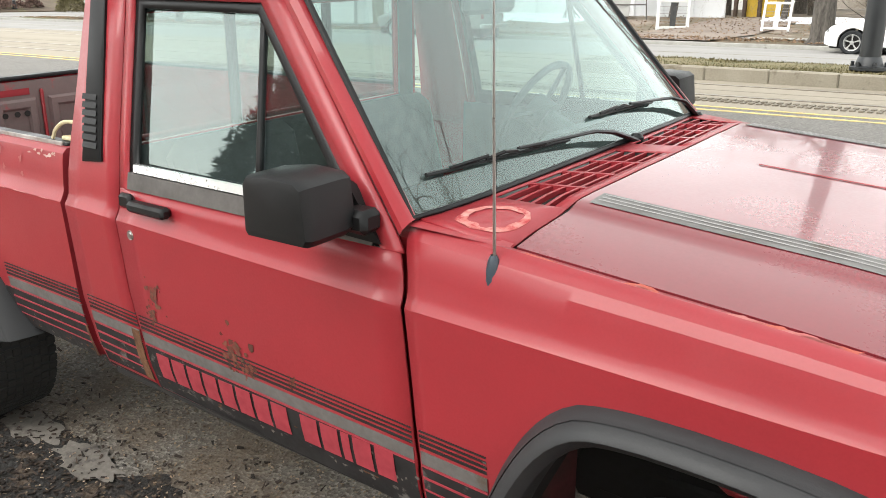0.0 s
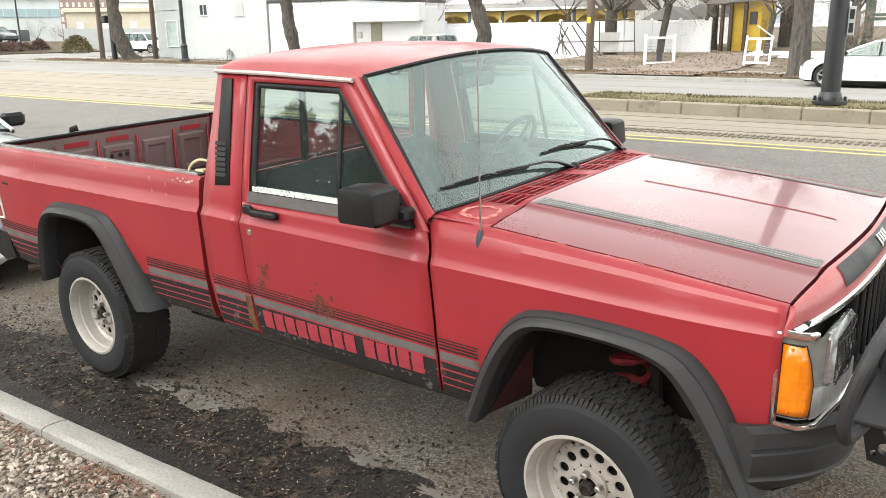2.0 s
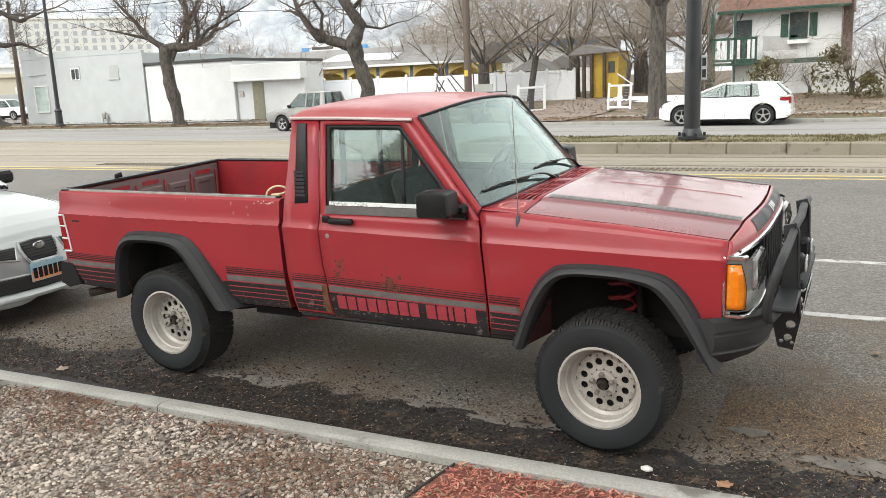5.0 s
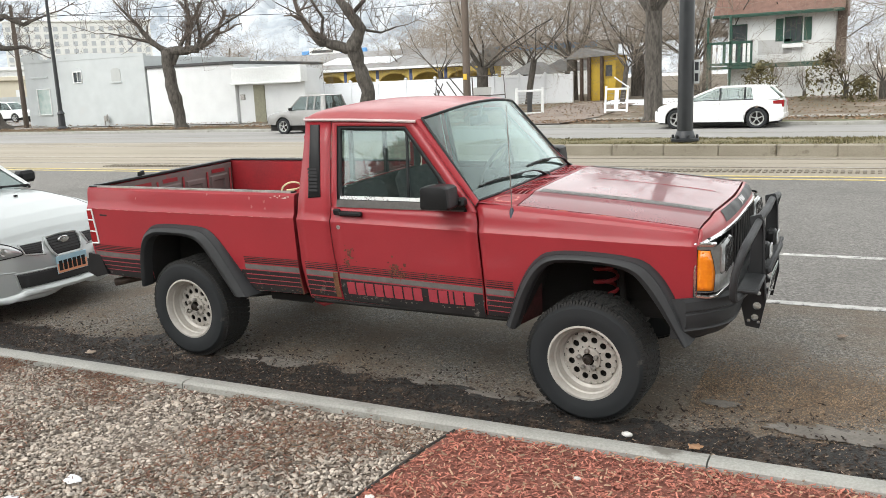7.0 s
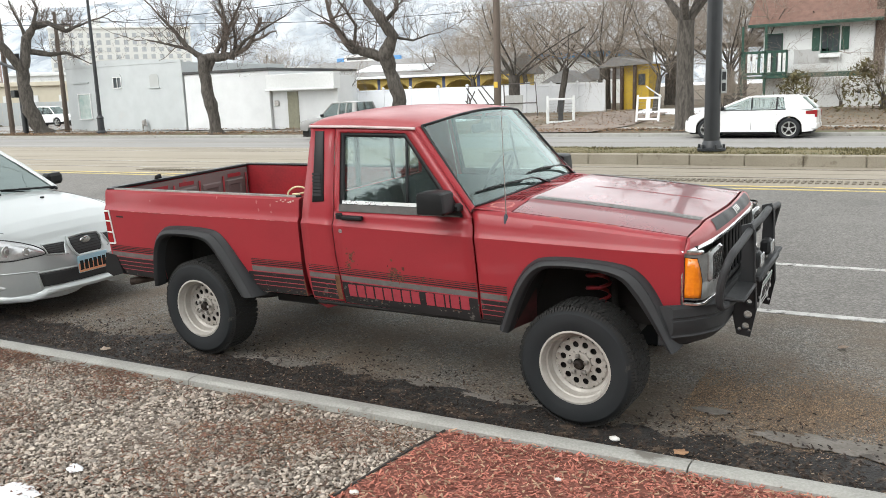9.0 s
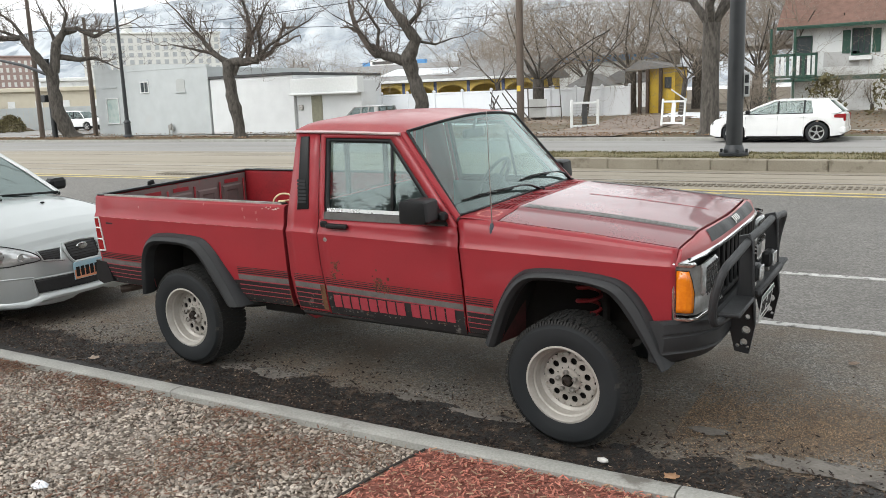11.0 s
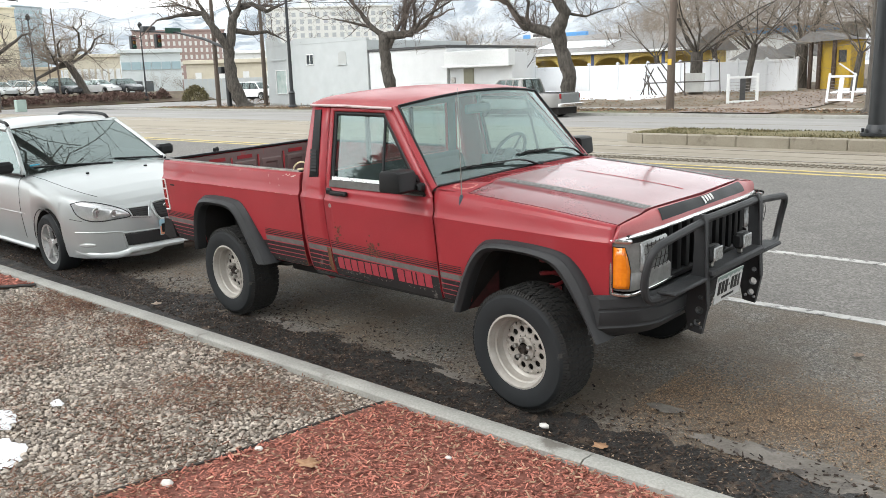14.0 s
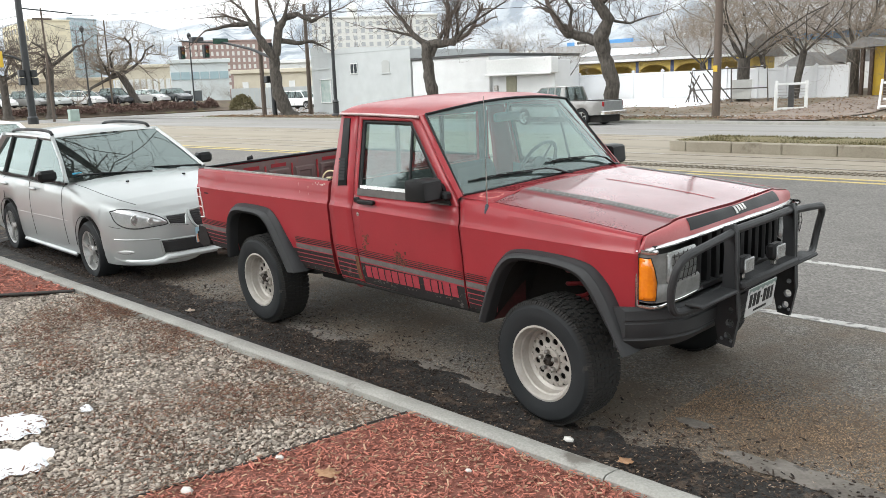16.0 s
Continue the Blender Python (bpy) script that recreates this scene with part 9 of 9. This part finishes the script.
b1 = tree("bushy_tree", "dense bare tree with pale hanging twigs", (-18.2, 37.6, 0.1), 31, 3.0, 0.4, 5.6, BUSHY, 7, PALE_TWIG, size=0.86)
b2 = tree("bushy_tree", "dense bare tree with pale hanging twigs", (-15.9, 38.5, 0.1), 35, 3.4, 0.22, 4.6, BUSHY, 6, PALE_TWIG, lean_d=(0.5, 0), size=0.85)
b3 = tree("bushy_tree", "tall dense bare tree behind the yard", (-8.4, 46.5, 0.1), 39, 3.5, 0.28, 6.0, BUSHY, 7, PALE_TWIG, size=0.82)
rng = random.Random(77)
for x, y, k, sc in ((-12.8, 50.0, 0, 0.9), (-3.8, 53.3, 1, 0.98), (-18.6, 53.3, 2, 0.98), (-22.7, 50.0, 1, 0.86), (-10.4, 37.7, 1, 0.66), (-7.5, 41.8, 0, 0.74), (3.1, 37.7, 2, 0.78), (5.2, 32.0, 1, 0.74), (-27.6, 58.2, 2, 0.82), (-1.4, 48.4, 1, 0.98), (-34.2, 63.1, 0, 0.82), (-40.7, 68.1, 1, 0.9), (-62, 70, 2, 0.9), (-74, 82, 0, 1.0), (8.5, 43.5, 0, 0.9), (-30.9, 38.5, 1, 0.49), (-101, 41.5, 0, 0.42), (-92, 46.6, 1, 0.34), (-90.5, 49.0, 2, 0.3), (-118, 40, 1, 0.6), (-112, 34, 2, 0.6), (-15.5, 45.0, 0, 0.95), (-11.2, 46.5, 1, 1.1), (-19.5, 47.5, 2, 0.95), (-6.2, 49.5, 1, 1.15), (-2.6, 44.2, 0, 0.8), (-24.5, 45.5, 1, 0.85), (-9.0, 54, 2, 1.1), (-14.5, 57, 1, 1.2), (-29.5, 51, 0, 0.8)):
    src = (b1, b2, b3)[k]
    c2 = copy_thing(src, Matrix.Translation((x, y, 0.05)) @ Matrix.Rotation(rng.uniform(0, 6.28), 4, "Z"))
    c2.scale = (sc, sc, sc * rng.uniform(0.85, 1.15))
# saplings and shrubs by the house
for x, y, sc in ((-3.3, 38.8, 0.29), (-1.9, 40.0, 0.25), (-6.6, 37.1, 0.3), (-0.0, 37.9, 0.34), (-5.3, 29.5, 0.25), (1.5, 37.1, 0.38)):
    c2 = copy_thing(b1, Matrix.Translation((x, y, 0.1)) @ Matrix.Rotation(rng.uniform(0, 6.28), 4, "Z"))
    c2.scale = (sc, sc, sc)
    tagged(c2, "leafless brown shrub in the yard", "shrub")


def clump(name, label, place, rx, ry, h, n, seed, material, leaf=0.08):
    """A shrub of many small leaves in an uneven dome."""
    r = np.random.default_rng(seed)
    v, f = [], []
    for k in range(n):
        a, e, d = r.uniform(0, 6.28), r.uniform(0, 1.57), r.uniform(0.75, 1.05)
        x, y, z = place[0] + rx * d * math.cos(a) * math.cos(e), place[1] + ry * d * math.sin(a) * math.cos(e), place[2] + h * d * math.sin(e)
        u, w = r.normal(0, leaf, 3), r.normal(0, leaf, 3)
        v += [(x, y, z), (x + u[0], y + u[1], z + u[2]), (x + w[0], y + w[1], z + w[2])]
        f.append((3 * k, 3 * k + 1, 3 * k + 2))
    return quick(name, v, f, material, label, "shrub", "stuff")


SHRUB = surf("olive_shrub", (0.13, 0.11, 0.045), (0.09, 0.075, 0.035), rough=0.9, vary=0.4, island=True)
HEDGE = surf("brown_hedge", (0.12, 0.07, 0.055), (0.085, 0.05, 0.04), rough=0.9, vary=0.4, island=True)
clump("shrub", "round olive-brown clipped shrub by the crossing", (-73.8, 40.5, 0.1), 1.35, 1.35, 1.45, 2600, 41, SHRUB, 0.1)
clump("shrub", "small round brown shrub", (-78.4, 39.4, 0.2), 0.9, 0.9, 1.05, 1200, 42, HEDGE, 0.1)
for k, (x, y) in enumerate(((-78.6, 19), (-78.2, 22), (-78.1, 25), (-78.0, 28), (-77.9, 31), (-78.0, 34), (-78.3, 36.8))):
    clump("hedge", "low brown winter hedge along the lot", (x, y, 0.45), 1.6, 2.2, 0.55 + 0.15 * (k % 2), 1500, 50 + k, HEDGE, 0.11)

for x, y, h in ((-3.6, 36.7, 2.18), (-0.8, 37.1, 2.52), (0.7, 36.2, 1.34)):
    clump("shrub", "thin olive-leaved shrub in the yard", (x, y, 0.1), 0.45 * h, 0.45 * h, h, 700, int(x * 10) + 500, SHRUB, 0.09)

# ---- lamp posts, poles, signals ----
BLACK_STEEL = surf("black_painted_steel", (0.014, 0.016, 0.018), (0.022, 0.024, 0.026), scale=4, rough=0.4, bump=0.02)
POLE_WOOD = surf("weathered_pole", (0.13, 0.1, 0.08), (0.085, 0.068, 0.055), scale=3, rough=0.95, bump=0.3, stretch=(1, 1, 0.1))
big = thing("tram_pole", "thick black steel tram pole on a bolted flange", "pole", (-2.39, 13.65, 0.42))
big.scale = (0.84, 0.84, 0.84)
part("shaft", Shape().lathe([(0.205, 0.0), (0.2, 0.4), (0.185, 5), (0.17, 9)], axis="z", n=24), BLACK_STEEL, big)
part("flange", Shape().lathe([(0.36, 0.0), (0.36, 0.06), (0.27, 0.08), (0.22, 0.24), (0.2, 0.26)], axis="z", n=24), BLACK_STEEL, big)
for k in range(6):
    part("bolt", Shape().lathe([(0.035, 0.06), (0.035, 0.16), (0, 0.17)], (0.31 * math.cos(k * 1.047), 0.31 * math.sin(k * 1.047), 0), "z", 8), BLACK_STEEL, big)
part("small_sign", Shape().box(0.2, 0.34, -0.02, 0.0, 1.45, 2.05, 0.01), surf("grey_sign", (0.4, 0.42, 0.42), rough=0.5), big)
part("sign_bars", Shape().box(0.225, 0.315, -0.024, -0.02, 1.51, 1.71).box(0.225, 0.315, -0.024, -0.02, 1.79, 1.99), BLACK_STEEL, big)


def street_lamp(place, h=9.5):
    t = thing("street_lamp", "slender black street lamp post with a fluted base", "street lamp", place, "street lamps")
    part("base", Shape().lathe([(0.3, 0), (0.3, 0.15), (0.2, 0.25), (0.18, 0.9), (0.22, 0.95), (0.13, 1.1)], axis="z", n=16), BLACK_STEEL, t)
    part("shaft", Shape().lathe([(0.12, 1.05), (0.07, h)], axis="z", n=12), BLACK_STEEL, t)
    part("lantern", Shape().lathe([(0.06, h), (0.25, h + 0.2), (0.3, h + 0.6), (0.1, h + 0.85), (0, h + 0.9)], axis="z", n=12), BLACK_STEEL, t)
    return t


lp = street_lamp((-40.4, 27.7, 0.1))
for x, y, z, sc in ((-83.3, 28.7, 1.0, 0.76), (-77.4, 37.1, 0.3, 0.74), (40, 29.4, 0.1, 1.0)):
    copy_thing(lp, Matrix.Translation((x, y, z))).scale = (sc, sc, sc)


def utility_pole(place, h, arm=True):
    t = thing("utility_pole", "weathered wooden utility pole", "utility pole", place, "utility poles")
    part("shaft", Shape().tube([(0, 0, -0.1), (0.03, 0, h * 0.5), (0.0, 0, h)], [0.17, 0.15, 0.11], 12), POLE_WOOD, t)
    if arm:
        part("cross_arm", Shape().box(-0.06, 0.06, -1.2, 1.2, h - 0.9, h - 0.75, 0.01), POLE_WOOD, t)
    return t


up = utility_pole((-14.7, 28.3, 0.1), 11)
part("yellow_tag", Shape().box(-0.08, 0.1, -0.18, -0.15, 1.9, 2.15, 0.01), YELLOW, up)
for x, y, h in ((-51.0, 29.0, 10.4), (-50.0, 32.4, 8), (-65.5, 19.0, 8.6), (-85.3, 31.8, 9.6), (-118, 44, 10.5)):
    utility_pole((x, y, 0.1), h, x > -66).scale = (1.0, 1.0, 1.0) if x > -60 else (0.6, 0.6, 1.0)
sig = thing("traffic_signal", "black traffic signal pole with boxes and a short arm", "traffic signal", (-60.3, 15.8, 0.1))
part("shaft", Shape().lathe([(0.36, 0), (0.36, 0.5), (0.27, 0.6), (0.2, 10.5)], axis="z", n=16), BLACK_STEEL, sig)
for y in (-0.62, 0.22):
    part("signal_box", Shape().box(-0.1, 0.3, y, y + 0.42, 2.75, 3.25, 0.05), BLACK_STEEL, sig)
    part("signal_box", Shape().box(-0.1, 0.3, y, y + 0.38, 3.32, 3.8, 0.05), BLACK_STEEL, sig)
part("arm", Shape().tube([(0, 0, 4.3), (-0.2, -0.7, 4.7), (-0.3, -1.7, 4.95)], [0.09, 0.07, 0.06], 8), BLACK_STEEL, sig)
part("arm", Shape().tube([(0, 0, 8.0), (0, 3.6, 7.75)], 0.05, 8), BLACK_STEEL, sig)
part("signal_head", Shape().box(-0.5, -0.1, -1.75, -1.4, 4.0, 5.1, 0.04), YELLOW, sig, "yellow signal housing")
mast = thing("traffic_signal", "black mast arm with two hanging traffic signals", "traffic signal", (-48.8, 28.5, 0.05))
mast.scale = (0.92, 0.92, 0.92)
part("shaft", Shape().lathe([(0.2, 0), (0.17, 5.6)], axis="z", n=14), BLACK_STEEL, mast)
part("mast_arm", Shape().tube([(0, 0, 4.5), (-3, 0.1, 5.3), (-7, 0.1, 6.0), (-13.6, -0.5, 6.55)], [0.12, 0.11, 0.09, 0.06], 10), BLACK_STEEL, mast)
for x, y in ((-13.0, -0.75), (-10.1, 0.0)):
    hd = part("signal_head", Shape().box(x - 0.2, x + 0.25, y - 0.25, y + 0.2, 4.95, 6.05, 0.04), BLACK_STEEL, mast)
    for k, mt_ in enumerate((surf("red_signal", (0.12, 0.01, 0.01)), surf("amber_signal", (0.2, 0.1, 0.01)), surf("green_signal", (0.01, 0.08, 0.05)))):
        part("signal_lens", Shape().lathe([(0.13, 0.02), (0.13, 0.16), (0.115, 0.16), (0.1, 0.03), (0, 0.02)], (x + 0.25, y - 0.02, 5.82 - 0.33 * k), "x", 14), mt_, hd)
part("signal_camera", Shape().box(-11.6, -10.9, -0.75, 0.35, 6.25, 6.75, 0.08), BLACK_STEEL, mast)
part("street_sign", Shape().box(-7.5, -7.45, -0.7, 0.7, 5.95, 6.4, 0.02), GREEN, mast)
part("walk_box", Shape().box(-0.1, 0.35, -0.75, -0.2, 2.6, 3.1, 0.04), BLACK_STEEL, mast)
cab = thing("utility_cabinet", "pale green utility cabinet at the crossing", "cabinet", (-64.2, 19.6, 0.1))
part("body", Shape().box(0, 0.9, 0, 1.2, 0, 1.5, 0.04), wall_mat("green_cabinet", (0.36, 0.44, 0.4), (0.3, 0.38, 0.34)), cab)
cab.scale = (0.6, 0.6, 0.6)
WIRE = surf("black_wire", (0.03, 0.03, 0.032), rough=0.6)


def wire(a, b, sag, r=0.018):
    a, b = Vector(a), Vector(b)
    pts = [a.lerp(b, u) - Vector((0, 0, sag * 4 * u * (1 - u))) for u in spread(0, 1, 13)]
    tagged(part("overhead_wire", Shape().tube(pts, r, 4, caps=False), WIRE), "thin black overhead wire", "wire")


for a, b, s_ in (((-51, 29, 9.7), (-14.7, 28.3, 10.2), 0.7), ((-14.7, 28.3, 10.2), (30, 31, 10), 0.8), ((-51, 29, 9.2), (-118, 44, 10), 1.2), ((-51, 29, 7.1), (-14.7, 28.3, 7.0), 0.6), ((-14.7, 28.3, 7.0), (30, 31, 7.3), 0.6), ((-60.3, 15.8, 8.3), (-120, 26, 9.8), 0.5), ((-60.3, 15.8, 7.9), (-85.3, 31.8, 9), 0.8), ((-50, 32.4, 7.6), (-20, 52, 8), 0.8), ((-65.5, 19, 8.2), (-51, 29, 8.6), 0.5), ((-60.3, 15.8, 7.6), (-110, 8, 8.5), 0.6)):
    wire(a, b, s_)

OVER = dict(STREET, floor=5.4, rise=(0.0, -0.02, 0.02, 0.02), kids=(5, 7, 7, 6), wob=(0.2, 0.42, 0.34, 0.26))
tree("overhanging_tree", "old bare tree arching high over the parked cars", (-9.6, -4.6, 0.0), 71, 5.4, 0.26, 7.2, OVER, 9, lean_d=(0.2, 4.1), low=-0.1)
tree("overhanging_tree", "old bare tree arching high over the parked cars", (5.4, -3.0, 0.0), 65, 5.2, 0.34, 5.6, OVER, 8, lean_d=(-0.9, 1.7), low=-0.1)
# ---- across the pavement, seen only mirrored in paint and glass ----
tree("garden_tree", "bare garden tree behind the planting strip", (-12.5, -21, 0.0), 61, 3.0, 0.3, 4.6, STREET, 5)
tree("garden_tree", "bare garden tree behind the planting strip", (-2, -24, 0.0), 66, 3.2, 0.28, 4.6, STREET, 5)
tree("garden_tree", "bare garden tree behind the planting strip", (9.5, -19, 0.0), 69, 3.0, 0.26, 4.2, STREET, 5)
FIR = surf("fir_needles", (0.025, 0.04, 0.025), (0.04, 0.055, 0.03), rough=0.9, vary=0.4, island=True)
rng = random.Random(91)
for k in range(22):
    clump("fir_tree", "dark evergreen trees beyond the lawn", (-36 + 3.1 * k + rng.uniform(-1, 1), -31 + rng.uniform(-3, 2.5), 0.0), rng.uniform(1.8, 3.4), 2.4, rng.uniform(8.0, 13.0), 3600, 80 + k, FIR, 0.26)
villa, w = block("house", "white house beyond the lawn", (-10, -27), (-22, -27), 8, 0, 4.2, WHITE_WALL)
part("roof", Shape().prism([(-0.6, 4.1), (4, 6.6), (8.6, 4.1)], "x", -0.6, 12.6), SHINGLE, villa, smooth=0)
for x in (1.5, 5, 9):
    opening(villa, x, x + 1.4, 1.2, 2.6)
